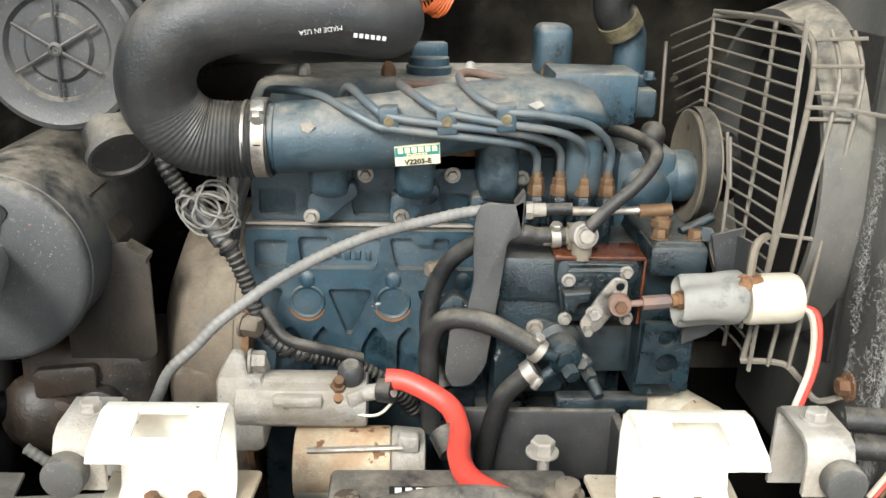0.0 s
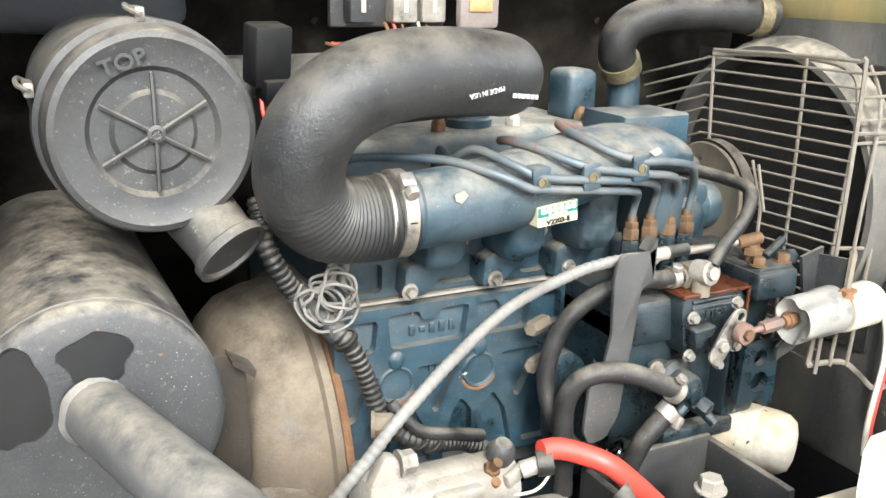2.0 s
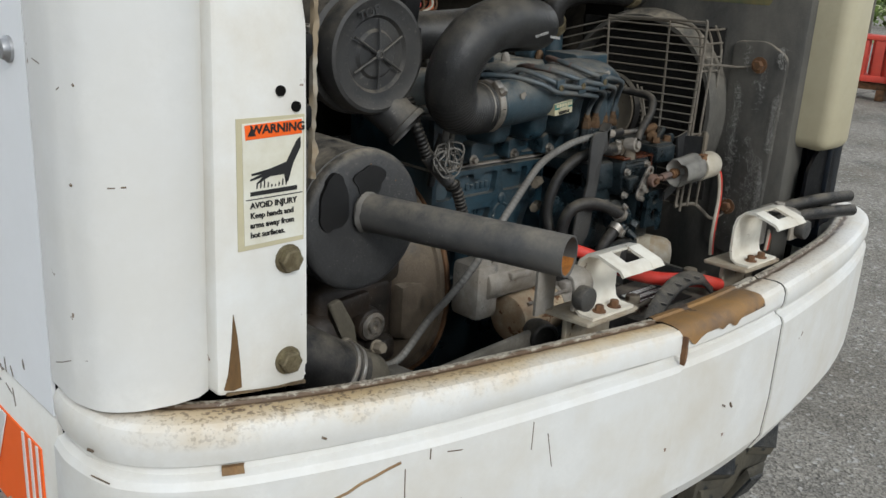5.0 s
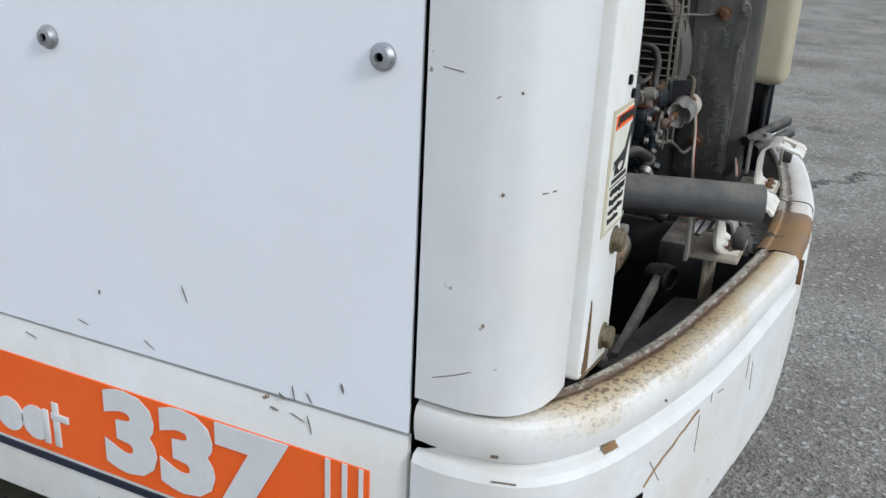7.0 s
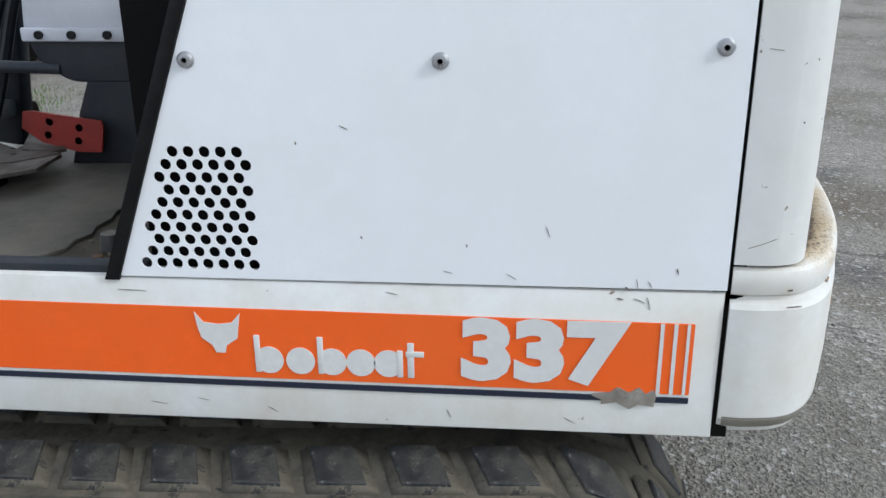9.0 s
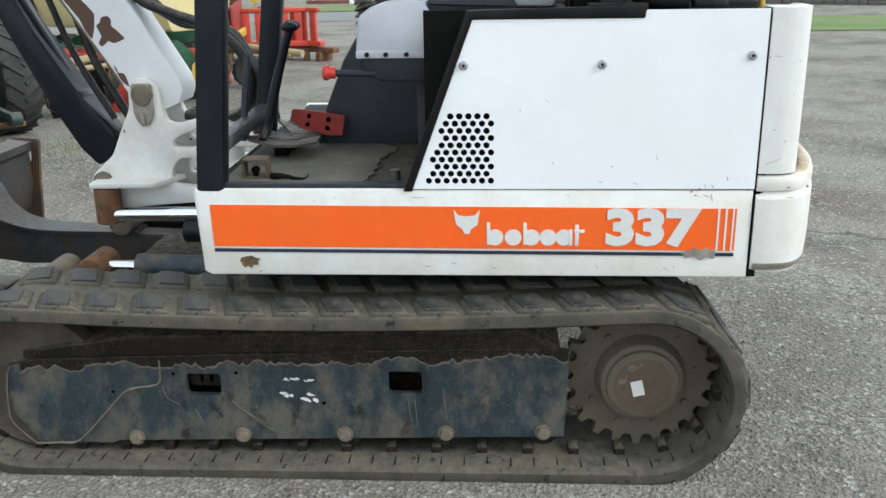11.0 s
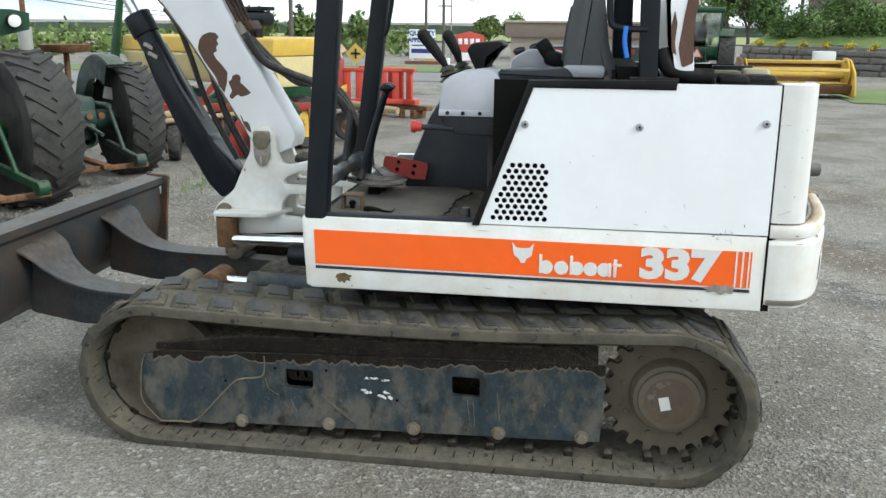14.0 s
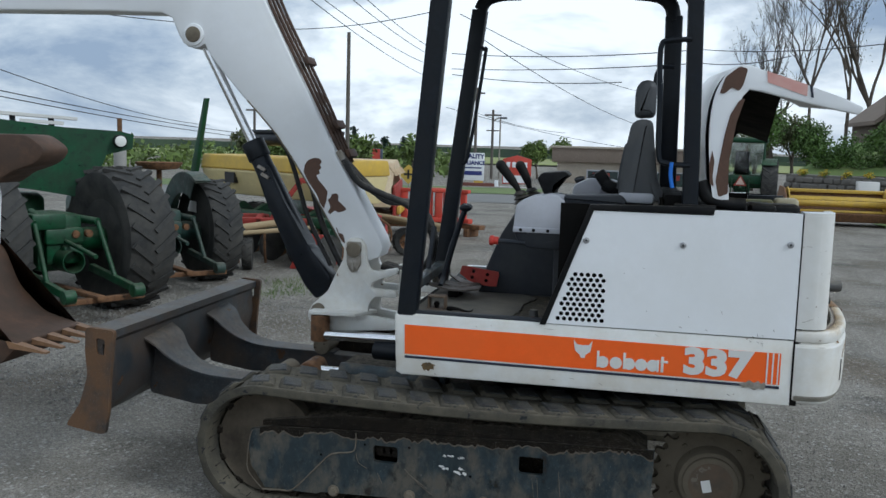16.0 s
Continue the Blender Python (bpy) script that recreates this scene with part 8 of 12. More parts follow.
for pts in ([(-0.205, 0.850, 1.165), (-0.212, 0.848, 1.145), (-0.196, 0.845, 1.122), (-0.182, 0.845, 1.118)], [(-0.165, 0.85, 1.160), (-0.152, 0.85, 1.140), (-0.160, 0.848, 1.122), (-0.178, 0.846, 1.116)]):
    part("wire_end", Geo().tube(pts, 0.0014, 6), wire_grey, digger)
for dx in (0.0, 0.012):
    part("wire_connector", Geo().cyl((-0.168 + dx, 0.87, 1.185), (-0.172 + dx, 0.87, 1.150), 0.006, 0.004, n=10), wire_grey, digger)

# air intake: bent rubber duct, clamp, air cleaner
duct_line = [(-0.112, 0.838, 1.223), (-0.150, 0.838, 1.221), (-0.188, 0.832, 1.228), (-0.212, 0.822, 1.255), (-0.214, 0.812, 1.290), (-0.196, 0.806, 1.322), (-0.160, 0.808, 1.341), (-0.11, 0.82, 1.348), (-0.05, 0.832, 1.346), (-0.015, 0.845, 1.341), (0.0, 0.88, 1.336), (-0.02, 0.93, 1.328), (-0.08, 0.97, 1.318), (-0.16, 1.0, 1.312), (-0.24, 1.02, 1.31)]
wrinkles = [0.0375 + 0.0011 * math.sin(k * math.pi / 2.0) * max(0.0, 1 - k / 110) * min(1, k / 8) for k in range(449)]
duct = part("intake_duct", Geo().tube(duct_line, wrinkles, 36, 32), duct_rubber, digger, "black rubber intake duct bent in a loop")
clampg = Geo().lathe((-0.121, 0.838, 1.2235), (-1, 0, 0), [(0.0385, -0.0065), (0.0395, -0.006), (0.0395, 0.006), (0.0385, 0.0065)], 40).lathe((-0.136, 0.838, 1.223), (-1, 0, 0), [(0.0372, -0.0015), (0.0376, 0), (0.0372, 0.0015)], 40)
clampm = part("band_clamp", clampg, zinc, duct, "bright slotted band clamp")
part("clamp_screw", Geo().box((-0.121, 0.815, 1.2565), (0.014, 0.016, 0.012), (40, 0, 0), 0.003).hexnut((-0.121, 0.806, 1.252), (0, -0.8, -0.5), 0.0065, 0.008), zinc, clampm)
slots = Geo()
for k in range(12):
    w = radians(8 + 5.5 * k)
    slots.box((-0.121, 0.838 - 0.0396 * math.cos(w), 1.2235 - 0.0396 * math.sin(w) + 0.006), (0.007, 0.0008, 0.0013), (-math.degrees(w), 0, 0))
part("clamp_slots", slots, dark_void, clampm)
duct_ink = surface("worn_white_print", (0.42, 0.41, 0.39), 0.7, vary=0.3, grain=200, bump=0.0)
turned = Matrix.Rotation(radians(13), 4, "Z") @ Matrix(((1, 0, 0, 0), (0, 0, -1, 0), (0, 1, 0, 0), (0, 0, 0, 1))) @ Matrix.Rotation(radians(187), 4, "Z")
lettering("MADE IN USA", 0.0062, duct_ink, "duct_print", duct, Matrix.Translation((-0.058, 0.7915, 1.3330)) @ turned, "small worn white print", 0.0, 1.05)
printed = Geo()
for k in range(6):
    printed.box((-0.027 + 0.0052 * k, 0.7990 + 0.0012 * k, 1.3285 - 0.0006 * k), (0.0036, 0.0012, 0.0040), (0, 7, 13))
part("duct_print", printed, duct_ink, duct, "small worn white print")
cleaner_body = Geo().lathe((-0.319, 0.848, 1.303), (0, 1, 0), [(0, 0.010), (0.030, 0.010), (0.034, 0.014), (0.048, 0.014), (0.052, 0.009), (0.062, 0.0085), (0.074, 0.004), (0.079, 0.006), (0.0825, 0.016), (0.083, 0.030), (0.0795, 0.032), (0.0795, 0.042), (0.0865, 0.045), (0.0875, 0.058), (0.080, 0.064), (0.079, 0.075), (0.079, 0.30), (0.07, 0.31), (0, 0.31)], 56)
cleaner = part("air_cleaner", cleaner_body, dusty_black, digger, "round dark plastic air cleaner with ribbed end cap")
ribs = Geo()
for k in range(3):
    w = radians(90 + 60 * k)
    d = Vector((math.cos(w), 0, math.sin(w)))
    ribs.tube([Vector((-0.319, 0.855, 1.303)) - d * 0.047, Vector((-0.319, 0.852, 1.303)), Vector((-0.319, 0.855, 1.303)) + d * 0.047], 0.0019, 6, 2)
ribs.lathe((-0.319, 0.852, 1.303), (0, -1, 0), [(0.007, 0), (0.007, 0.002), (0.004, 0.003), (0.003, 0.001), (0, 0.001)], 16)
part("cap_ribs", ribs, dusty_black, cleaner)
lettering("TOP", 0.017, dusty_black, "cap_text", cleaner, rear_decal(-0.340, 1.358, 0.8505) @ pose(0, 0, 0, 0, 0, 18), "", 0.0004, 1.1, 0.0008)
part("dust_snout", Geo().tube([(-0.288, 0.89, 1.235), (-0.279, 0.875, 1.222), (-0.272, 0.862, 1.211), (-0.266, 0.852, 1.202)], [0.031, 0.030, 0.029, 0.031], 24).lathe((-0.2665, 0.853, 1.2025), (0.45, -0.65, -0.62), [(0.031, -0.004), (0.0335, -0.002), (0.0335, 0.006), (0.0295, 0.006), (0.028, -0.012), (0, -0.012)], 28), dusty_black, cleaner, "short dust outlet spout")
for x, z in ((-0.405, 1.335), (-0.319, 1.392)):
    part("cap_latch", Geo().tube([(x, 0.885, z), (x - 0.008, 0.90, z + 0.004), (x - 0.006, 0.925, z + 0.006), (x + 0.004, 0.93, z)], 0.0022, 6).box((x, 0.905, z), (0.008, 0.03, 0.012), bev=0.002), zinc, cleaner, "wire spring latch")
part("relay_block", Geo().box((-0.205, 0.935, 1.355), (0.036, 0.03, 0.055), (8, 0, 10), 0.004).box((-0.20, 0.93, 1.325), (0.030, 0.026, 0.02), (8, 0, 10), 0.003), black_plastic, digger, "black relay connector")
for k, m in enumerate((red_cable, brass, green_paint, cream, rusty)):
    part("relay_wire", Geo().tube([(-0.213 + 0.005 * k, 0.93, 1.318), (-0.212 + 0.005 * k, 0.925, 1.30 - 0.003 * k), (-0.200 + 0.003 * k, 0.93, 1.287), (-0.188 + 0.002 * k, 0.95, 1.295)], 0.002, 6), m, digger, "thin coloured wire")
loose = Geo()
for k in range(7):
    loose.tube([(0.02 + 0.006 * k, 1.22, 1.34), (0.035 + 0.005 * k, 1.19, 1.32 + 0.004 * math.sin(k)), (0.055 + 0.004 * k, 1.18, 1.335), (0.075 + 0.003 * k, 1.20, 1.36 + 0.003 * k), (0.09, 1.24, 1.40)], 0.0018, 6)
part("orange_wires", loose, surface("orange_wire", (0.55, 0.12, 0.03), 0.5, vary=0.1, bump=0.05), digger, "bundle of orange wires")
part("breather_hose", Geo().tube([(-0.24, 1.06, 1.28), (-0.16, 1.10, 1.295), (-0.06, 1.12, 1.30), (0.03, 1.11, 1.31)], 0.030, 18, rib=0.002, pitch=0.01), hose_black, digger, "ribbed black air hose")

# muffler and tail pipe
muf = part("muffler", Geo().lathe((-0.385, 0.790, 1.094), (0.0, 1, 0.0), [(0.0, -0.004), (0.06, -0.003), (0.088, 0.0), (0.094, 0.003), (0.0965, 0.008), (0.096, 0.014), (0.095, 0.05), (0.096, 0.10), (0.096, 0.40), (0.085, 0.42), (0, 0.42)], 64), surface("muffler_dusty_paint", (0.030, 0.031, 0.033), 0.42, vary=0.35, grain=45, bump=0.2, dirt=(0.062, 0.060, 0.056), dirt_amount=0.24, dirt_scale=6, dirt_edge=0.16, chip=(0.16, 0.10, 0.05), chip_amount=0.04, chip_scale=26, spots=0.09, fleck=0.3, dust=0.75, speck=0.7, cast=0.5), digger, "dusty black drum muffler with dark stains")
stain = surface("sooty_stain", (0.011, 0.011, 0.0115), 0.35, vary=0.2, grain=60, bump=0.1)
for cx, cz, rx, rz in ((-0.383, 1.150, 0.024, 0.022), (-0.440, 1.128, 0.022, 0.040)):
    blob = [(cx + rx * (1 + 0.16 * math.sin(3 * w + cx * 50) + 0.07 * math.sin(7 * w)) * math.cos(w), cz + rz * (1 + 0.12 * math.sin(2 * w + 1) + 0.07 * math.sin(5 * w)) * math.sin(w)) for w in [2 * math.pi * k / 40 for k in range(40)]]
    part("soot_stain", Geo().prism(blob, "xz", 0.7848, 0.792), stain, muf, "dark glossy soot stain")
root, tip = Vector((-0.387, 0.786, 1.109)), Vector((-0.304, 0.512, 1.107))
pipe_d = (tip - root).normalized()
tail = part("tail_pipe", Geo().lathe(root, pipe_d, [(0.0255, 0), (0.0255, (tip - root).length), (0.0235, (tip - root).length), (0.0235, 0.05), (0, 0.05)], 32), surface("scuffed_tail_pipe", (0.036, 0.039, 0.043), 0.42, vary=0.25, grain=60, bump=0.12, dirt=(0.15, 0.14, 0.125), dirt_amount=0.25, dust=0.45, speck=0.5, dirt_scale=8, chip=(0.35, 0.33, 0.30), chip_amount=0.02, chip_scale=30, spots=0.12), muf, "scuffed dark tail pipe with rusty mouth")
part("pipe_rust", Geo().lathe(tip - pipe_d * 0.045, pipe_d, [(0.0233, 0), (0.0231, 0.043)], 20, radians(210), radians(130)), surface("orange_rust", (0.42, 0.16, 0.03), 0.9, vary=0.4, grain=150, bump=0.5), tail, "bright rust inside the mouth")
part("pipe_weld", Geo().lathe(root, pipe_d, [(0.0255, -0.004), (0.0285, 0.0), (0.0268, 0.004), (0.0255, 0.006)], 28).jitter(0.002, 160), cable_grey, muf, "pale weld bead")
part("muffler_seam", Geo().lathe((-0.385, 0.806, 1.094), (0, 1, 0), [(0.0955, 0), (0.0972, 0.001), (0.0972, 0.004), (0.0955, 0.005)], 56), muf.data.materials[0], muf)
shield_steel = surface("sooty_shield_steel", (0.014, 0.012, 0.0105), 0.4, vary=0.4, grain=60, bump=0.3, dirt=(0.05, 0.036, 0.022), dirt_amount=0.25, dirt_scale=12, speck=0.7, dust=0.4)
part("heat_shield", Geo().prism(rounded([(-0.345, 0.955), (-0.345, 1.04), (-0.288, 1.100), (-0.266, 1.100), (-0.252, 1.085), (-0.250, 0.968), (-0.29, 0.950)], 0.010), "xz", 0.872, 0.876, 0.001).prism([(-0.288, 1.098), (-0.312, 1.150), (-0.308, 1.152), (-0.283, 1.101)], "xz", 0.872, 0.93).prism([(-0.268, 1.098), (-0.270, 1.104), (-0.248, 1.090), (-0.250, 1.083)], "xz", 0.85, 0.876), shield_steel, digger, "sooty folded heat shield behind the muffler")
# tank and foam beside the post
tank = part("side_tank", Geo().box((-0.575, 0.86, 1.32), (0.13, 0.22, 0.30), bev=0.015, seg=3), black_plastic, digger, "black moulded plastic tank")
for z in (1.25, 1.33, 1.41):
    part("tank_rib", Geo().box((-0.515, 0.80, z), (0.016, 0.12, 0.03), bev=0.007), black_plastic, tank)
    part("tank_rib", Geo().box((-0.575, 0.748, z), (0.10, 0.014, 0.03), bev=0.006), black_plastic, tank)
part("tank_cap", Geo().lathe((-0.56, 0.75, 1.355), (0, -1, 0), [(0.026, 0), (0.026, 0.005), (0.022, 0.007), (0, 0.007)], 24).hexnut((-0.56, 0.743, 1.355), (0, -1, 0), 0.017, 0.010), dusty_black, digger, "round black plug with hex")
torn = Geo().skin([[(-0.5035 + 0.004 * noise.noise(Vector((z * 40, 1, 2))), 0.748 + 0.006 * noise.noise(Vector((z * 30, 5, 2))), z), (-0.500 + 0.007 * noise.noise(Vector((z * 55, 3, 2))), 0.745, z), (-0.503, 0.756, z)] for z in [1.175 + 0.008 * k for k in range(34)]])
part("torn_foam", torn, filter_white, digger, "torn white foam edge")
# hydraulic pump and suction hose, low down
hp = Geo().box((-0.33, 0.93, 0.905), (0.15, 0.12, 0.14), bev=0.018, seg=3)
pumpm = part("hydraulic_pump", hp, surface("oily_pump_casting", (0.016, 0.014, 0.012), 0.42, vary=0.4, grain=60, bump=0.4, dirt=(0.075, 0.042, 0.02), dirt_amount=0.16, dirt_scale=12, fleck=0.3), digger, "oily rust-tinged hydraulic pump")
for g in (Geo().cyl((-0.315, 0.875, 0.908), (-0.315, 0.852, 0.908), 0.026, n=24, bev=0.005), Geo().ball((-0.39, 0.885, 0.89), 0.045, (1, 0.8, 1.1)), Geo().box((-0.29, 0.868, 0.86), (0.05, 0.03, 0.04), bev=0.010), Geo().prism(rounded([(-0.385, 0.918), (-0.315, 0.930), (-0.315, 0.962), (-0.385, 0.955)], 0.010), "xz", 0.858, 0.872, 0.004), Geo().lathe((-0.36, 0.868, 0.90), (0, -1, 0), [(0.018, 0), (0.016, 0.006), (0.010, 0.008), (0, 0.008)], 18)):
    part("pump_boss", g, pumpm.data.materials[0], pumpm)
part("port_plug", Geo().lathe((-0.315, 0.853, 0.908), (0, -1, 0), [(0.020, -0.002), (0.021, 0.004), (0.015, 0.005), (0.014, 0.002), (0.010, 0.002), (0.0095, 0.008), (0.004, 0.008), (0.003, 0.004), (0, 0.004)], 20), zinc, pumpm, "plated port plug")
part("suction_hose", Geo().tube([(-0.76, 0.76, 1.10), (-0.68, 0.73, 1.062), (-0.60, 0.705, 1.010), (-0.54, 0.692, 0.972), (-0.487, 0.684, 0.938)], 0.037, 28), hose_black, digger, "thick black suction hose")
clamp = Geo()
for k in (0.0, 0.011):
    clamp.lathe((-0.509 + k * 0.84, 0.6875 - k * 0.13, 0.9525 - k * 0.54), (0.84, -0.13, -0.54), [(0.0372, 0), (0.0392, 0.0006), (0.0398, 0.003), (0.0392, 0.0055), (0.0372, 0.006)], 36)
clamp.box((-0.522, 0.652, 0.938), (0.022, 0.014, 0.016), (0, 32, -10), 0.003).cyl((-0.540, 0.650, 0.950), (-0.504, 0.648, 0.928), 0.0035, n=10)
part("hose_clamp", clamp, zinc, digger, "steel hose clamp")
elbow_iron = surface("dusty_olive_casting", (0.105, 0.092, 0.062), 0.75, vary=0.35, grain=50, bump=0.35, dirt=(0.05, 0.04, 0.03), dirt_amount=0.35, dirt_scale=15, dust=0.3, cast=0.6)
elbow = part("suction_elbow", Geo().tube([(-0.500, 0.686, 0.946), (-0.482, 0.684, 0.935), (-0.468, 0.692, 0.926), (-0.455, 0.72, 0.915), (-0.44, 0.76, 0.905)], [0.030, 0.036, 0.040, 0.038, 0.034], 24), elbow_iron, digger, "cast suction elbow")
part("elbow_cap", Geo().lathe((-0.464, 0.672, 0.928), (0.25, -0.93, 0.28), [(0, 0.004), (0.012, 0.0045), (0.019, 0.003), (0.0215, 0), (0.0215, -0.012)], 28), elbow_iron, elbow, "round dusty end cap")
part("elbow_flange", Geo().prism(rounded([(-0.500, 0.985), (-0.486, 0.988), (-0.432, 0.944), (-0.430, 0.925), (-0.446, 0.905), (-0.482, 0.930)], 0.005), "xz", 0.690, 0.698, 0.002), elbow_iron, elbow, "triangular flange plate")
part("elbow_bolt", Geo().hexnut((-0.445, 0.689, 0.966), (0, -1, 0.2), 0.0075, 0.012, 0.0095).hexnut((-0.438, 0.689, 0.932), (0, -1, 0.2), 0.0075, 0.010, 0.0095), brown_steel, elbow, "dusty flange bolt")
part("pump_bracket", Geo().prism(rounded([(-0.478, 1.010), (-0.460, 1.016), (-0.436, 0.975), (-0.430, 0.940), (-0.444, 0.936), (-0.462, 0.972)], 0.006), "xz", 0.742, 0.752, 0.003), elbow_iron, digger, "pale dusty pump bracket")
for pts in ([(-0.62, 0.78, 0.96), (-0.5, 0.82, 0.93), (-0.42, 0.88, 0.90)], [(-0.52, 0.95, 1.02), (-0.50, 0.93, 0.92), (-0.49, 0.9, 0.80)], [(-0.47, 0.96, 1.02), (-0.455, 0.94, 0.93), (-0.45, 0.9, 0.80)]):
    part("hydraulic_hose", Geo().tube(pts, 0.018, 12), dark_void, digger, "near-black hydraulic hose")
rail = part("frame_rail", Geo().box((-0.330, 0.650, 0.922), (0.285, 0.010, 0.022), (0, -1.5, 2), 0.0015), surface("grimy_pale_steel", (0.20, 0.185, 0.155), 0.7, vary=0.35, grain=60, bump=0.3, dirt=(0.055, 0.045, 0.033), dirt_amount=0.4, dirt_scale=18, speck=0.5), digger, "pale grimy frame rail")
part("rail_foot", Geo().box((-0.40, 0.700, 0.898), (0.10, 0.09, 0.006), (0, 6, 8), 0.001), rail.data.materials[0], rail, "thin plate under the rail")
tray = []
for i in range(4, rim_at(-0.20)):
    d = (rim[i + 1] - rim[i - 1]).normalized()
    n = Vector((-d.y, d.x))
    tray.append([(*(rim[i] + n * o), z) for o, z in ((0.064, 0.950), (0.080, 0.930), (0.150, 0.918), (0.150, 0.912), (0.064, 0.912))])
part("bay_tray", Geo().skin(tray), surface("gritty_oily_tray", (0.040, 0.037, 0.032), 0.8, vary=0.45, grain=60, bump=0.5, dirt=(0.12, 0.105, 0.085), dirt_amount=0.35, dirt_scale=20, speck=0.7), digger, "gritty oily ledge behind the rim")
part("rubber_buffer", Geo().lathe((-0.173, 0.645, 0.928), (-0.35, -0.94, 0), [(0.015, -0.03), (0.019, -0.02), (0.0215, -0.006), (0.0215, 0.008), (0.019, 0.011), (0.0165, 0.0115), (0.0155, 0.008), (0.009, 0.0085), (0, 0.0085)], 32), hose_black, digger, "round black rubber buffer")

# battery and latches on the rear edge
bat = part("battery", Geo().box((0.065, 0.60, 0.88), (0.22, 0.17, 0.13), bev=0.006), dusty_black, digger, "black battery under a rubber strap")
part("battery_label", Geo().box((0.06, 0.615, 0.9465), (0.10, 0.07, 0.002)), ink, bat)
dots = Geo()
for j in range(4):
    for i in range(9):
        dots.box((0.018 + 0.0095 * i, 0.60 + 0.014 * j, 0.948), (0.006, 0.004 if j < 2 else 0.009, 0.001))
part("label_print", dots, silver_decal, bat, "pale printed bars")
strap_line = [(-0.085, 0.528, 0.958), (-0.060, 0.538, 0.972), (-0.020, 0.552, 0.980), (0.035, 0.568, 0.984), (0.085, 0.578, 0.982), (0.125, 0.576, 0.974), (0.142, 0.566, 0.955)]
part("battery_strap", Geo().tube(strap_line, 0.013, 12, 6, flat=0.3), hose_black, bat, "notched black rubber strap")
for k in range(6):
    w = 0.8 + 0.72 * k
    a, c = Vector(strap_line[int(w)]), Vector(strap_line[int(w) + 1])
    q = a.lerp(c, w - int(w))
    part("strap_notch", Geo().box((q.x, q.y, q.z + 0.0035), (0.0035, 0.022, 0.004), (0, math.degrees(math.atan2(a.z - c.z, c.x - a.x)), 15), 0.001), dusty_black, bat)
for x, y in ((-0.025, 0.600), (0.165, 0.62)):
    part("battery_terminal", Geo().cyl((x, y, 0.94), (x, y, 0.972), 0.013, 0.011, n=20, bev=0.002).box((x - 0.003, y, 0.958), (0.034, 0.020, 0.014), (0, 0, 20), 0.004).cyl((x - 0.01, y - 0.012, 0.957), (x + 0.038, y - 0.006, 0.957), 0.0045, n=10), brown_steel, bat, "corroded battery terminal")
box_wall = part("battery_box", Geo().box((0.165, 0.805, 0.900), (0.17, 0.010, 0.085), bev=0.003), dusty_black, digger, "black battery box")
for x in (0.085, 0.250):
    part("box_side", Geo().box((x, 0.745, 0.895), (0.010, 0.125, 0.085), bev=0.003), dusty_black, box_wall)
part("hold_down_bolt", Geo().hexnut((0.155, 0.70, 0.952), (0, 0, 1), 0.012, 0.012, 0.016).cyl((0.158, 0.70, 0.90), (0.156, 0.70, 0.955), 0.006, n=10), alu, digger, "galvanised hold-down bolt")


stained_cream = surface("stained_cream_paint", (0.72, 0.69, 0.60), 0.5, vary=0.06, grain=45, bump=0.1, dirt=(0.36, 0.27, 0.16), dirt_amount=0.16, dirt_scale=14, dirt_edge=0.14, chip=(0.16, 0.09, 0.045), chip_amount=0.12, chip_scale=40)


latch_tan = surface("stained_tan_plate", (0.40, 0.36, 0.28), 0.6, vary=0.15, grain=45, bump=0.15, dirt=(0.20, 0.13, 0.065), dirt_amount=0.38, dirt_scale=16, dirt_edge=0.15, chip=(0.09, 0.055, 0.03), chip_amount=0.2, chip_scale=40)


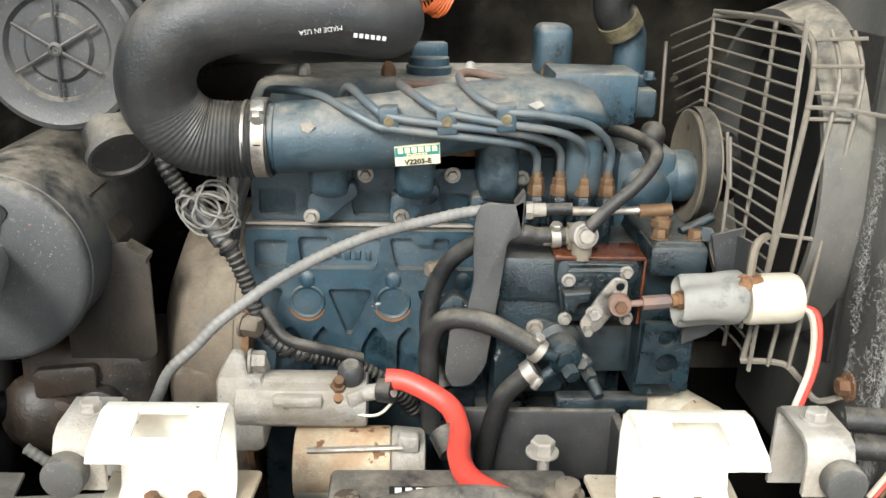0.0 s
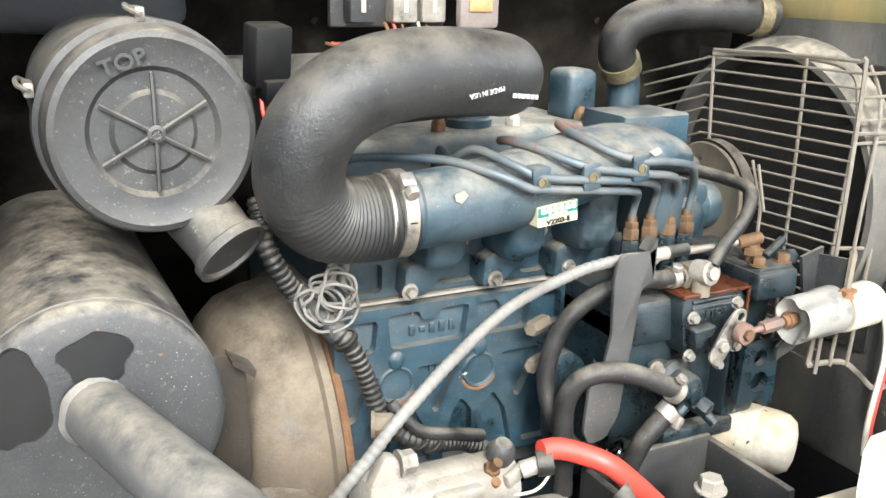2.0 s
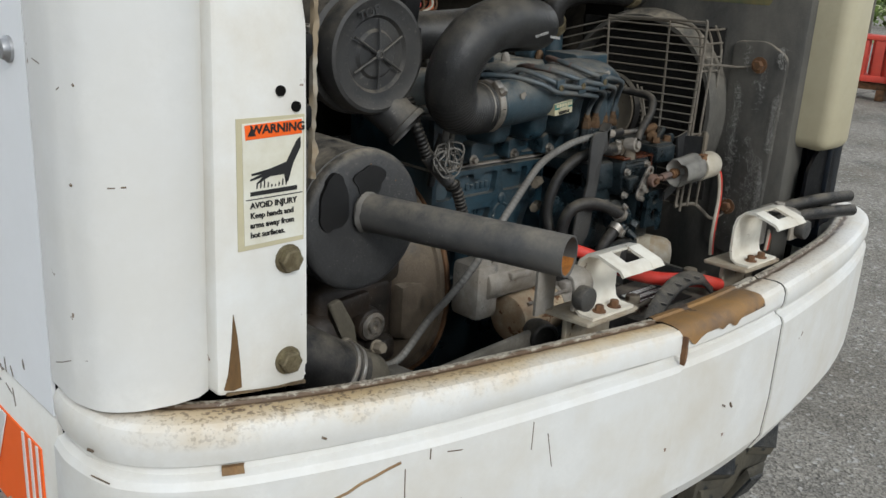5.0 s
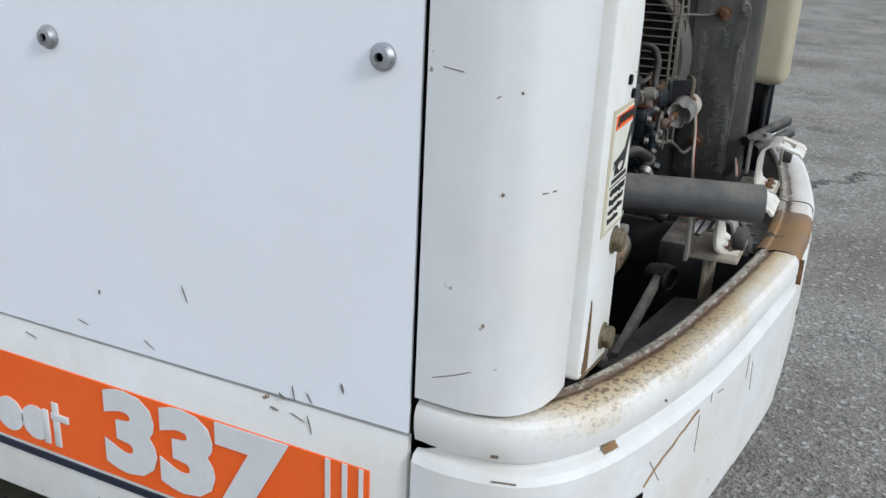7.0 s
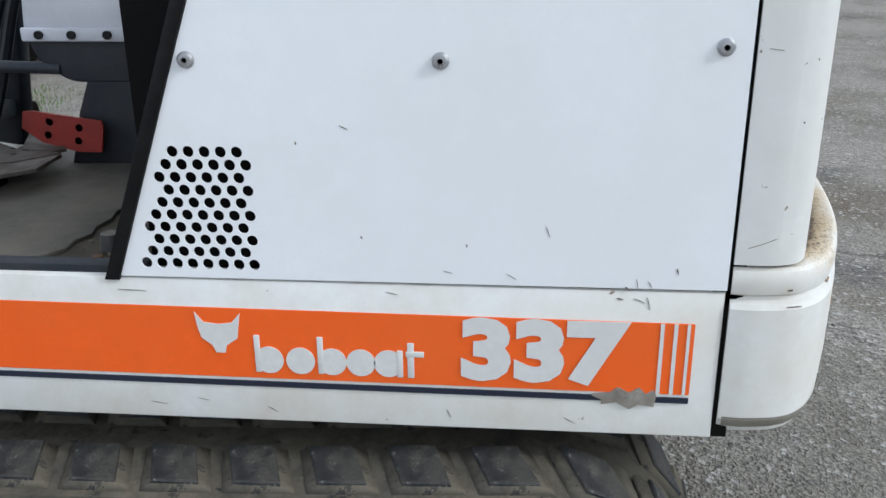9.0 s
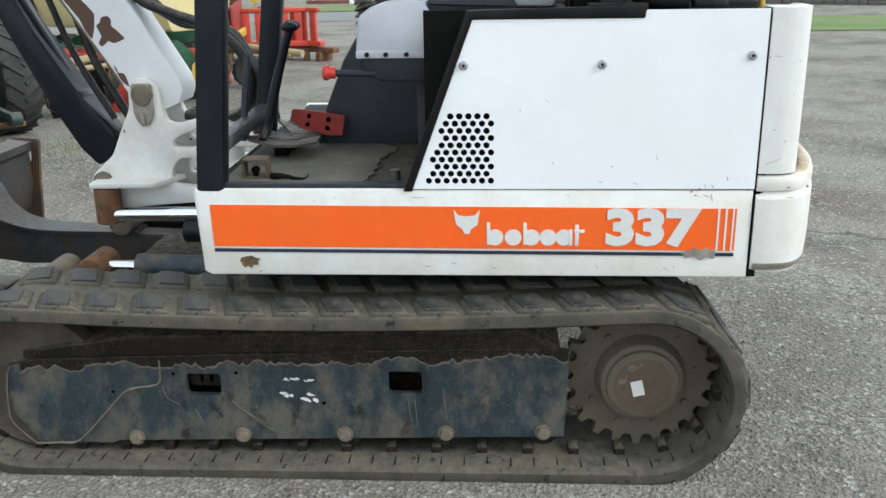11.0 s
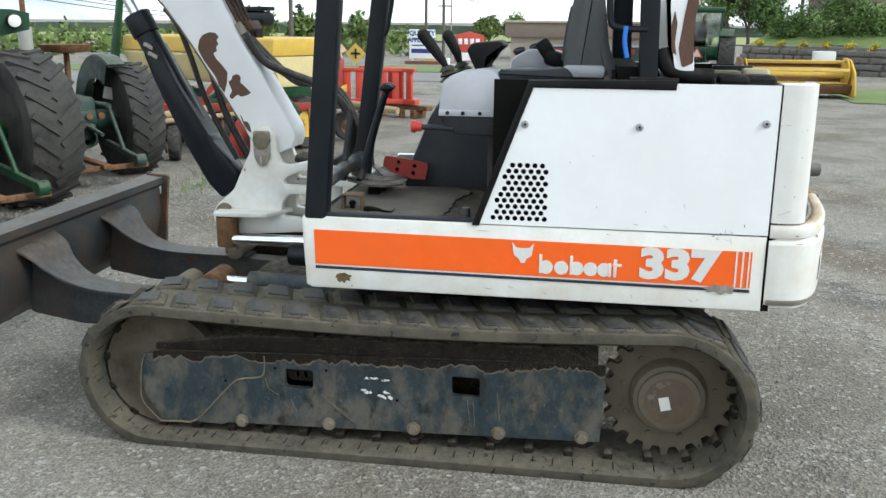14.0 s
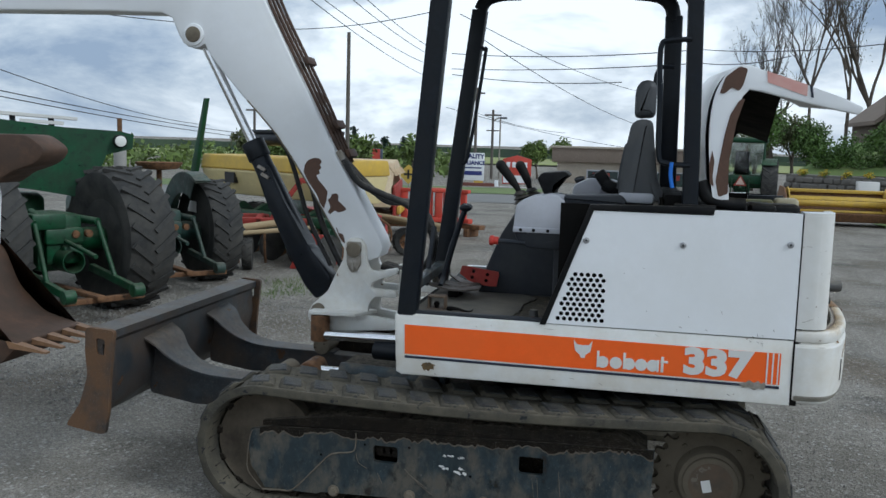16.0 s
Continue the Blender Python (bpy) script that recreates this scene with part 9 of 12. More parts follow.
def latch(x, y, flip):
    """A bent white hood catch with its bracket, bolted inside the rim; x, y: between its bolts."""
    s = -1 if flip else 1
    root_ = part("hood_latch", Geo().prism(rounded([(x - 0.064, y + 0.058), (x + 0.060, y + 0.055), (x + 0.054, y - 0.016), (x - 0.058, y - 0.016)], 0.005), "xy", 0.984, 0.990, 0.0015).box((x, y + 0.030, 0.93), (0.10, 0.008, 0.11), bev=0.002), latch_tan, digger, "white bent steel hood catch on a stained bracket")
    prof = [(y - 0.012, 0.994), (y + 0.010, 0.994), (y + 0.018, 0.999), (y + 0.021, 1.012), (y + 0.021, 1.050), (y + 0.017, 1.065), (y + 0.006, 1.075), (y - 0.008, 1.077), (y - 0.044, 1.066), (y - 0.049, 1.060)]
    back = []
    for i, (a, b) in enumerate(prof):
        p0, p1 = prof[max(i - 1, 0)], prof[min(i + 1, len(prof) - 1)]
        d = Vector((p1[0] - p0[0], p1[1] - p0[1])).normalized()
        back.append((a + d.y * 0.004, b - d.x * 0.004))
    g = Geo().prism(prof[:8] + back[:8][::-1], "yz", x - 0.045, x + 0.045)
    for x0, x1 in ((x - 0.045, x - 0.018), (x + 0.020, x + 0.045)):
        g.prism(prof[7:] + back[7:][::-1], "yz", x0, x1)
    g.prism([(y - 0.034, 1.0687), (y - 0.044, 1.066), (y - 0.049, 1.060), (y - 0.052, 1.062), (y - 0.0445, 1.0700), (y - 0.034, 1.0725)], "yz", x - 0.02, x + 0.022)
    part("catch_plate", g, stained_cream, root_, "white catch plate with a slot", 50)
    for dx in (-0.0165, 0.0165):
        part("catch_bolt", Geo().hexnut((x + dx, y, 0.994), (0, 0, 1), 0.0062, 0.008, 0.0095), rusty, root_, "rusty bolt")
    ex = x + (0.112 if s > 0 else -0.066)
    bent = [(y - 0.008, 1.012), (y - 0.008, 1.044), (y - 0.003, 1.055), (y + 0.008, 1.060), (y + 0.050, 1.060), (y + 0.058, 1.054), (y + 0.058, 0.985), (y + 0.053, 0.985), (y + 0.053, 1.051), (y + 0.047, 1.055), (y + 0.010, 1.055), (y + 0.001, 1.051), (y - 0.003, 1.042), (y - 0.003, 1.012)]
    part("latch_bracket", Geo().prism(bent, "yz", ex - 0.019, ex + 0.019, 0.001).hexnut((ex, y + 0.028, 1.060), (0, 0, 1), 0.009, 0.007, 0.012), alu, root_, "dull steel latch bracket")
    part("buffer", Geo().cyl((ex + s * 0.008, y - 0.007, 1.030), (ex + s * 0.008, y - 0.024, 1.030), 0.0165, n=24, bev=0.003), dusty_black, root_, "round rubber buffer")


latch(-0.155, 0.5545, True)
latch(0.2375, 0.5470, False)

# radiator, shroud and wire guard on the right
shroud = Geo().box((0.50, 0.83, 1.13), (0.07, 0.40, 0.56), bev=0.012)
shroud.lathe((0.470, 0.95, 1.175), (-1, 0, 0), [(0.19, 0.0), (0.19, 0.02), (0.178, 0.05), (0.170, 0.05), (0.170, 0.0)], 48)
rad = part("radiator", shroud, surface("dusty_shroud_plastic", (0.032, 0.033, 0.032), 0.6, vary=0.35, grain=60, bump=0.3, dirt=(0.15, 0.138, 0.115), dirt_amount=0.36, dirt_scale=9, streak=2.0, dust=0.8, speck=0.8, cast=0.4), digger, "dusty black radiator with shroud")
part("radiator_core", Geo().box((0.4635, 0.95, 1.175), (0.006, 0.33, 0.33), bev=0.0), surface("radiator_fins", (0.030, 0.028, 0.025), 0.7, 0.3, vary=0.5, grain=260, bump=0.6), rad, "dark finned core")
part("shroud_panel", Geo().prism(rounded([(0.665, 0.905), (0.655, 1.30), (0.70, 1.325), (0.765, 1.32), (0.77, 0.93)], 0.015), "yz", 0.458, 0.468, 0.004), rad.data.materials[0], rad)
part("header_tank", Geo().box((0.50, 0.95, 1.405), (0.075, 0.50, 0.05), bev=0.012), surface("flaking_green_tank", (0.06, 0.10, 0.06), 0.6, vary=0.3, grain=30, bump=0.2, dirt=(0.26, 0.19, 0.07), dirt_amount=0.5, dirt_scale=10, chip=(0.10, 0.28, 0.22), chip_amount=0.16, chip_scale=9, streak=4), rad, "stained green header tank")
wire = Geo()
steel_guard = surface("dusty_guard_wire", (0.22, 0.20, 0.165), 0.65, 0.2, vary=0.25, grain=70, bump=0.2, dirt=(0.12, 0.09, 0.06), dirt_amount=0.3, dirt_scale=12)
# guard: near frame at x 0.37, stepping out towards the rear edge at y 0.79
guard = part("fan_guard", Geo().tube([(0.366, 0.985, 1.342), (0.388, 0.90, 1.347), (0.402, 0.82, 1.340), (0.406, 0.80, 1.30), (0.398, 0.795, 1.20), (0.386, 0.792, 1.10), (0.374, 0.79, 1.008)], 0.0032, 8), steel_guard, digger, "dusty steel wire fan guard")


def guard_wire(*pts, r=0.0023):
    part("guard_wire", Geo().tube(list(pts), r, 6, 4), steel_guard, guard)


def guard_x(y):
    return 0.366 + 0.09 * (0.986 - y)


for k in range(9):
    z = 1.338 - 0.0155 * k
    guard_wire((0.352 + 0.002 * k, 1.10 - 0.004 * k, z - 0.030), (0.364, 1.0, z - 0.003), (0.366, 0.985, z), (guard_x(0.88), 0.88, z), (guard_x(0.782), 0.782, z), r=0.0015)
for k in range(9, 22):
    z = 1.338 - 0.0155 * k
    guard_wire((guard_x(0.90), 0.90 - 0.002 * (k - 9), z), (guard_x(0.84), 0.84, z), (guard_x(0.782) - 0.0005 * (k - 9), 0.782, z), r=0.0015)
guard_wire((guard_x(0.782), 0.785, 1.350), (guard_x(0.782), 0.781, 1.34), (guard_x(0.782), 0.781, 1.2), (guard_x(0.782) - 0.006, 0.782, 1.0), r=0.0024)
guard_wire((0.366, 0.985, 1.347), (guard_x(0.88), 0.88, 1.35), (guard_x(0.782), 0.785, 1.350), r=0.0024)
guard_wire((0.366, 0.985, 1.345), (0.366, 0.975, 1.20), r=0.0023)
guard_wire((0.388, 0.862, 1.348), (0.384, 0.855, 1.20), (0.374, 0.845, 1.0), r=0.0023)
guard_wire((0.370, 0.885, 1.175), (0.372, 0.885, 1.02), r=0.0023)
guard_wire((0.350, 1.11, 1.30), (0.352, 1.10, 1.15), r=0.0023)
guard_wire((0.366, 0.975, 1.20), (0.368, 0.93, 1.185), (0.370, 0.885, 1.175), r=0.0023)
guard_wire((0.369, 0.905, 1.225), (0.370, 0.885, 1.175), r=0.002)
guard_wire((0.369, 0.895, 1.222), (0.371, 0.880, 1.168), r=0.002)
for dx, dy in ((0.018, -0.012), (0.036, -0.02)):
    guard_wire((0.40 + dx, 0.815 + dy, 1.344), (0.408 + dx, 0.80 + dy, 1.30), (0.398 + dx, 0.795 + dy, 1.2), (0.378 + dx, 0.79 + dy, 1.008), r=0.0023)
for z in (1.335, 1.31, 1.285, 1.26):
    guard_wire((0.404, 0.80, z), (0.442, 0.778, z + 0.004), r=0.002)
guard_wire((0.402, 0.796, 1.272), (0.43, 0.775, 1.274), (0.455, 0.74, 1.274), (0.462, 0.709, 1.281), r=0.0023)
guard_wire((0.390, 0.793, 1.145), (0.425, 0.775, 1.146), r=0.0023)
guard_wire((0.372, 0.79, 1.008), (0.41, 0.775, 1.012), (0.425, 0.762, 1.0), (0.440, 0.745, 0.985), (0.472, 0.727, 1.010), r=0.0035)
for y, z in ((0.707, 1.281), (0.727, 1.011)):
    part("radiator_bolt", Geo().hexnut((0.457, y, z), (-1, 0, 0), 0.009, 0.010, 0.015), rusty, rad, "rusty bolt")
fl = Geo()
fluff_rng = random.Random(9)
for k in range(4200):
    near = k % 4
    y = fluff_rng.gauss(0.738, 0.006) if near == 0 else fluff_rng.gauss(0.690, 0.012) if near == 1 else fluff_rng.gauss(0.668, 0.005)
    z = fluff_rng.uniform(0.95, 1.315)
    if noise.noise(Vector((y * 30, z * 14, 4.0))) < -0.05:
        continue
    w = fluff_rng.uniform(0, 2 * math.pi)
    u, v, bend = 0.0045 * math.cos(w), 0.0045 * math.sin(w), fluff_rng.uniform(-0.002, 0.002)
    fl.tube([(0.4568, y, z), (0.4548, y + u * 0.6 + bend, z + v * 0.6), (0.4552, y + u, z + v + bend)], 0.00013, 3, 2)
tagged(part("frayed_fluff", fl, surface("pale_fibre", (0.42, 0.41, 0.38), 0.9, vary=0.2, bump=0.0), rad, "pale frayed fibres on the shroud"), kind="stuff")
# rear-right frame, expansion bottle and its lines
part("right_post", Geo().box((0.62, 0.62, 1.20), (0.05, 0.03, 0.44), bev=0.006).box((0.565, 0.73, 1.2), (0.03, 0.18, 0.5), bev=0.006), black_paint, digger, "black frame post")
bottle = part("expansion_bottle", Geo().box((0.535, 0.632, 1.290), (0.10, 0.125, 0.30), bev=0.022, seg=4).prism(rounded([(0.515, 1.19), (0.52, 1.135), (0.545, 1.135), (0.555, 1.19)], 0.008), "xz", 0.60, 0.62, 0.003), bottle_plastic, digger, "yellowed plastic coolant bottle")
part("bottle_bolt", Geo().hexnut((0.535, 0.598, 1.155), (0, -1, 0), 0.011, 0.008, 0.016), rusty, bottle, "rusty bottle bolt")
part("side_plate", Geo().box((0.575, 0.66, 1.06), (0.010, 0.13, 0.25), bev=0.004), black_paint, digger, "black side plate below the bottle")
part("flap", Geo().prism(rounded([(0.50, 0.985), (0.50, 1.10), (0.53, 1.135), (0.60, 1.135), (0.62, 1.0), (0.60, 0.98)], 0.012), "xz", 0.602, 0.608), black_plastic, digger, "black rubber flap")
part("small_relay", Geo().box((0.492, 0.67, 1.052), (0.035, 0.03, 0.035), bev=0.003).box((0.492, 0.654, 1.052), (0.018, 0.002, 0.012)), black_plastic, digger, "small black relay")
for k, pts in enumerate(([(0.60, 0.55, 1.025), (0.48, 0.57, 1.03), (0.40, 0.60, 1.02)], [(0.60, 0.56, 1.05), (0.50, 0.58, 1.05), (0.40, 0.62, 1.035)])):
    part("drain_hose", Geo().tube(pts, 0.011, 12), hose_black, digger, "black rubber hose")
for off, m in ((0.0, cream), (0.005, red_cable), (0.010, brass)):
    part("relay_wire", Geo().tube([(0.487 + off, 0.66, 1.035), (0.48 + off, 0.65, 1.01), (0.465 + off, 0.64, 0.98), (0.44 + off, 0.63, 0.95)], 0.0026, 6), m, digger, "thin wire")
# bay lining: foam back wall with lumps
back = Geo()
nx, nz = 46, 24
V = [(-0.75 + 1.5 * i / nx, 1.295 - 0.018 * (math.sin(i * 1.35) * math.sin(j * 1.35)) , 0.80 + 0.68 * j / nz) for i in range(nx + 1) for j in range(nz + 1)]
F = [(i * (nz + 1) + j, (i + 1) * (nz + 1) + j, (i + 1) * (nz + 1) + j + 1, i * (nz + 1) + j + 1) for i in range(nx) for j in range(nz)]
part("foam_lining", back.put(V, F), foam, digger, "black egg-crate foam lining")
# rail in near-black, its deep shade painted on
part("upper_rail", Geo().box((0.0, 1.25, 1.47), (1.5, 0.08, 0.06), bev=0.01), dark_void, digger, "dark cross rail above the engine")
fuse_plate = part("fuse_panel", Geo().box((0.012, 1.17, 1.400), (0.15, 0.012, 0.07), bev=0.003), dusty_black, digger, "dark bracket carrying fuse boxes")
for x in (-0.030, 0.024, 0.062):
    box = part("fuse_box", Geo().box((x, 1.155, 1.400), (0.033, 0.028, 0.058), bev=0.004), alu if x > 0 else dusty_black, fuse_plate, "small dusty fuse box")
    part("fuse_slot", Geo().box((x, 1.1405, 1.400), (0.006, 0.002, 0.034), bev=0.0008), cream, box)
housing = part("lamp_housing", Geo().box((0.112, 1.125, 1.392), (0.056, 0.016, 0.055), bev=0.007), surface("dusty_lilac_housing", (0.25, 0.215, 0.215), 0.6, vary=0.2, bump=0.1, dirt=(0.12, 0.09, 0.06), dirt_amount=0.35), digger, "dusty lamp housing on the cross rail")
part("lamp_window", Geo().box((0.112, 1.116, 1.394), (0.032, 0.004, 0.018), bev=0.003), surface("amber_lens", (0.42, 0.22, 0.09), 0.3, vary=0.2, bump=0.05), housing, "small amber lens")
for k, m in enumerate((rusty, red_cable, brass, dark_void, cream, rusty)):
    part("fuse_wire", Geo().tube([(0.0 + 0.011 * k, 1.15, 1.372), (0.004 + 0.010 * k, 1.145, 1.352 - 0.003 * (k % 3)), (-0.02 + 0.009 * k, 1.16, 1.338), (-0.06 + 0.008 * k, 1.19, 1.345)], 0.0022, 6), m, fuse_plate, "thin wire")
# near-black sheet closing the bay's side, dark in place of real shade
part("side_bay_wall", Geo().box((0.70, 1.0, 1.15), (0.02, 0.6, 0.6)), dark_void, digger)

# ---- the yard ----
def gz(x, y):
    """Height of the ground: level yard, lowered with distance to fit the camera's horizon."""
    d = max(0.0, math.hypot(x, y) - 20)
    return GZ - 0.021 * min(d, 60) - 0.0125 * max(0.0, min(d - 60, 330)) - 0.001 * max(0.0, d - 390)


def ground_mesh():
    xs = [-400, -150, -60, -30] + [x * 1.5 - 15 for x in range(0, 60)] + [80, 90, 105, 125, 150, 200, 260, 330, 420, 560, 800, 1300, 2200]
    ys = [-1200, -500, -200, -100, -60] + [y * 1.5 - 36 for y in range(0, 60)] + [60, 75, 100, 140, 200, 320, 420, 560, 900, 1500]
    V = [(x, y, gz(x, y)) for x in xs for y in ys]
    n = len(ys)
    F = [(i * n + j, (i + 1) * n + j, (i + 1) * n + j + 1, i * n + j + 1) for i in range(len(xs) - 1) for j in range(n - 1)]
    return Geo().put(V, F)


def yard_material():
    """Worn asphalt: chips of stone in two sizes, dusty and brown patches, broken cracks."""
    m = surface("gravelly_asphalt", (0.165, 0.149, 0.122), 0.95, vary=0.35, grain=22, bump=0.5, dirt=(0.26, 0.242, 0.210), dirt_amount=0.5, dirt_scale=0.8, dirt_edge=0.12, spec=0.2)
    N, L = m.node_tree.nodes, m.node_tree.links
    b = N["Principled BSDF"]
    col = b.inputs["Base Color"].links[0].from_socket
    co = N.new("ShaderNodeTexCoord")

    def ramped(value, lo, hi, a=0.0, c=1.0):
        r = N.new("ShaderNodeMapRange")
        for name, v in (("From Min", lo), ("From Max", hi), ("To Min", a), ("To Max", c)):
            r.inputs[name].default_value = v
        L.new(value, r.inputs["Value"])
        return r.outputs[0]

    def mixed(fac, a, c, how="MIX"):
        x = N.new("ShaderNodeMix")
        x.data_type, x.blend_type = "RGBA", how
        for name, v in (("Factor", fac), ("A", a), ("B", c)):
            if isinstance(v, bpy.types.NodeSocket):
                L.new(v, x.inputs[name])
            elif name == "Factor":
                x.inputs[name].default_value = v
            else:
                x.inputs[name].default_value = (*v, 1)
        return x.outputs["Result"]

    def cloud(scale, detail=6.0, rough=0.6):
        t = N.new("ShaderNodeTexNoise")
        t.inputs["Scale"].default_value, t.inputs["Detail"].default_value, t.inputs["Roughness"].default_value = scale, detail, rough
        L.new(co.outputs["Object"], t.inputs["Vector"])
        return t

    def cells(scale, feature="F1"):
        v = N.new("ShaderNodeTexVoronoi")
        v.feature = feature
        v.inputs["Scale"].default_value = scale
        return v

    def tone(v):
        sep = N.new("ShaderNodeSeparateColor")
        L.new(v.outputs["Color"], sep.inputs[0])
        return sep.outputs[0]

    col = mixed(ramped(cloud(0.55, 7.0, 0.65).outputs[0], 0.50, 0.68, 0.0, 0.7), col, (0.125, 0.100, 0.072))
    col = mixed(ramped(cloud(0.9, 8.0, 0.7).outputs[0], 0.56, 0.66, 0.0, 0.6), col, (0.085, 0.082, 0.078))
    fine, coarse = cells(150), cells(62)
    for v in (fine, coarse):
        L.new(co.outputs["Object"], v.inputs["Vector"])
    col = mixed(0.85, col, ramped(tone(fine), 0, 1, 0.55, 1.45), "MULTIPLY")
    stony = ramped(cloud(1.7, 6.0, 0.7).outputs[0], 0.48, 0.64, 0.0, 0.8)
    col = mixed(stony, col, mixed(1.0, col, ramped(tone(coarse), 0, 1, 0.5, 1.5), "MULTIPLY"))
    col = mixed(ramped(tone(coarse), 0.93, 0.96, 0.0, 0.75), col, (0.40, 0.385, 0.355))
    crack = cells(0.42, "DISTANCE_TO_EDGE")
    L.new(mixed(0.30, co.outputs["Object"], cloud(2.4, 8.0, 0.7).outputs["Color"]), crack.inputs["Vector"])
    gap = mixed(1.0, ramped(crack.outputs["Distance"], 0.0015, 0.006, 1.0, 0.0), ramped(cloud(0.35, 3.0).outputs[0], 0.50, 0.58), "MULTIPLY")
    col = mixed(gap, col, (0.035, 0.032, 0.028))
    L.new(col, b.inputs["Base Color"])
    low = N.new("ShaderNodeBump")
    low.inputs["Strength"].default_value, low.inputs["Distance"].default_value = 0.8, 0.010
    L.new(coarse.outputs["Distance"], low.inputs["Height"])
    high = N.new("ShaderNodeBump")
    high.inputs["Strength"].default_value, high.inputs["Distance"].default_value = 0.7, 0.006
    L.new(fine.outputs["Distance"], high.inputs["Height"])
    L.new(low.outputs[0], high.inputs["Normal"])
    L.new(high.outputs[0], b.inputs["Normal"])
    return m


ground = tagged(part("ground", ground_mesh(), yard_material()), "grey worn asphalt yard scattered with gravel", "ground", kind="structure")
grass_mat = surface("spring_grass", (0.085, 0.16, 0.03), 0.9, vary=0.35, grain=9, bump=0.6, dirt=(0.16, 0.19, 0.06), dirt_amount=0.4, dirt_scale=0.5)
field_mat = surface("far_fields", (0.16, 0.24, 0.06), 0.95, vary=0.2, grain=0.3, bump=0.0, dirt=(0.26, 0.26, 0.09), dirt_amount=0.5, dirt_scale=0.02)
wood_mat = surface("far_woods", (0.035, 0.055, 0.05), 0.95, vary=0.4, grain=0.25, bump=0.0, dirt=(0.08, 0.12, 0.06), dirt_amount=0.4, dirt_scale=0.05)


def patch(name, pts, mat, lift, label, category):
    """A flat strip laid on the ground; pts: outline as rows of equal length."""
    n = len(pts[0])
    V = [(x, y, gz(x, y) + lift) for row in pts for x, y in row]
    F = [(i * n + j, (i + 1) * n + j, (i + 1) * n + j + 1, i * n + j + 1) for i in range(len(pts) - 1) for j in range(n - 1)]
    return tagged(part(name, Geo().put(V, F), mat), label, category, kind="structure")


span = [2, 5, 10, 20, 30, 45, 60, 90]
road_mat = surface("road_asphalt", (0.16, 0.16, 0.155), 0.9, vary=0.12, grain=20, bump=0.2, dirt=(0.21, 0.205, 0.19), dirt_amount=0.3, dirt_scale=0.3)
road = patch("road", [[(20.5 - 0.05 * y, y) for y in span], [(23.5 - 0.05 * y, y) for y in span], [(27.0 - 0.05 * y, y) for y in span]], road_mat, 0.012, "pale grey public road past the yard", "road")
patch("verge", [[(27.3 - 0.05 * y, y) for y in span if y >= 4], [(30 - 0.05 * y, y) for y in span if y >= 4], [(34.5 - 0.05 * y, y) for y in span if y >= 4]], grass_mat, 0.02, "mown green grass verge beyond the road", "grass")
patch("verge", [[(15.5, -8), (15.6, -6.2), (15.8, -3.9)], [(18, -8), (18, -6), (18.2, -4.0)], [(20.2, -8), (20.2, -6), (20.3, -4.2)]], grass_mat, 0.015, "strip of rough green grass", "grass")
patch("far_field", [[(150, -200), (150, 0), (130, 100), (90, 180), (60, 300)], [(260, -300), (260, 0), (230, 150), (180, 250), (120, 420)], [(420, -400), (420, 0), (380, 220), (300, 330), (200, 520)]], field_mat, 0.3, "distant sunlit spring fields", "field")
rng = random.Random(5)
hills = Geo()
for d, z0, z1 in ((430, -7, -3.6), (600, -8, -2.4)):
    top, low = [], []
    for k in range(160):
        w = radians(-30 + 100 * k / 159)
        z = z1 + 0.9 * noise.noise(Vector((k * 0.11, d, 0))) + 0.35 * noise.noise(Vector((k * 0.9, d, 3))) + 0.5 * rng.random()
        top.append((d * math.cos(w), d * math.sin(w), z))
        low.append((d * math.cos(w), d * math.sin(w), z0))
    back = [(x * 1.04, y * 1.04, z0) for x, y, z in top]
    hills.skin([low, top, back], closed=False, cap=False)
tagged(part("far_woods", hills, wood_mat), "blue-green wooded ridge on the horizon", "woods", kind="structure")

# gravel lying in front of the tractors and in the yard
grav = Geo()
for k in range(9000):
    if k < 3000:
        x, y = rng.uniform(0.2, 4.6), rng.uniform(4.2, 6.6)
    else:
        x, y = rng.uniform(-3.4, 2.8), 6.0 - 6.5 * rng.random() ** 1.6
    s = rng.uniform(0.004, 0.012) if k >= 3000 else rng.uniform(0.006, 0.017)
    turn = pose(x, y, gz(x, y) + s * 0.25, rng.uniform(0, 360), rng.uniform(0, 360), rng.uniform(0, 360))
    grav.put([(s, 0, 0), (-s, 0, 0), (0, s * 0.8, 0), (0, -s * 0.8, 0), (0, 0, s * 0.6), (0, 0, -s * 0.6)], [(0, 2, 4), (2, 1, 4), (1, 3, 4), (3, 0, 4), (2, 0, 5), (1, 2, 5), (3, 1, 5), (0, 3, 5)], turn)
solo("gravel", grav, surface("limestone_gravel", (0.30, 0.285, 0.26), 0.9, vary=0.35, grain=30, bump=0.1), "loose grey limestone gravel on the yard", "gravel", kind="stuff")
tufts = Geo()
for cx, cy in ((4.6, 4.9), (5.0, 5.2), (4.2, 5.1), (5.6, 4.6)):
    for k in range(160):
        x, y = cx + rng.gauss(0, 0.22), cy + rng.gauss(0, 0.14)
        h, w = rng.uniform(0.02, 0.07), rng.uniform(0, 6.28)
        tufts.put([(x - 0.004 * math.sin(w), y + 0.004 * math.cos(w), GZ), (x + 0.004 * math.sin(w), y - 0.004 * math.cos(w), GZ), (x + rng.gauss(0, 0.02), y + rng.gauss(0, 0.02), GZ + h)], [(0, 1, 2)])
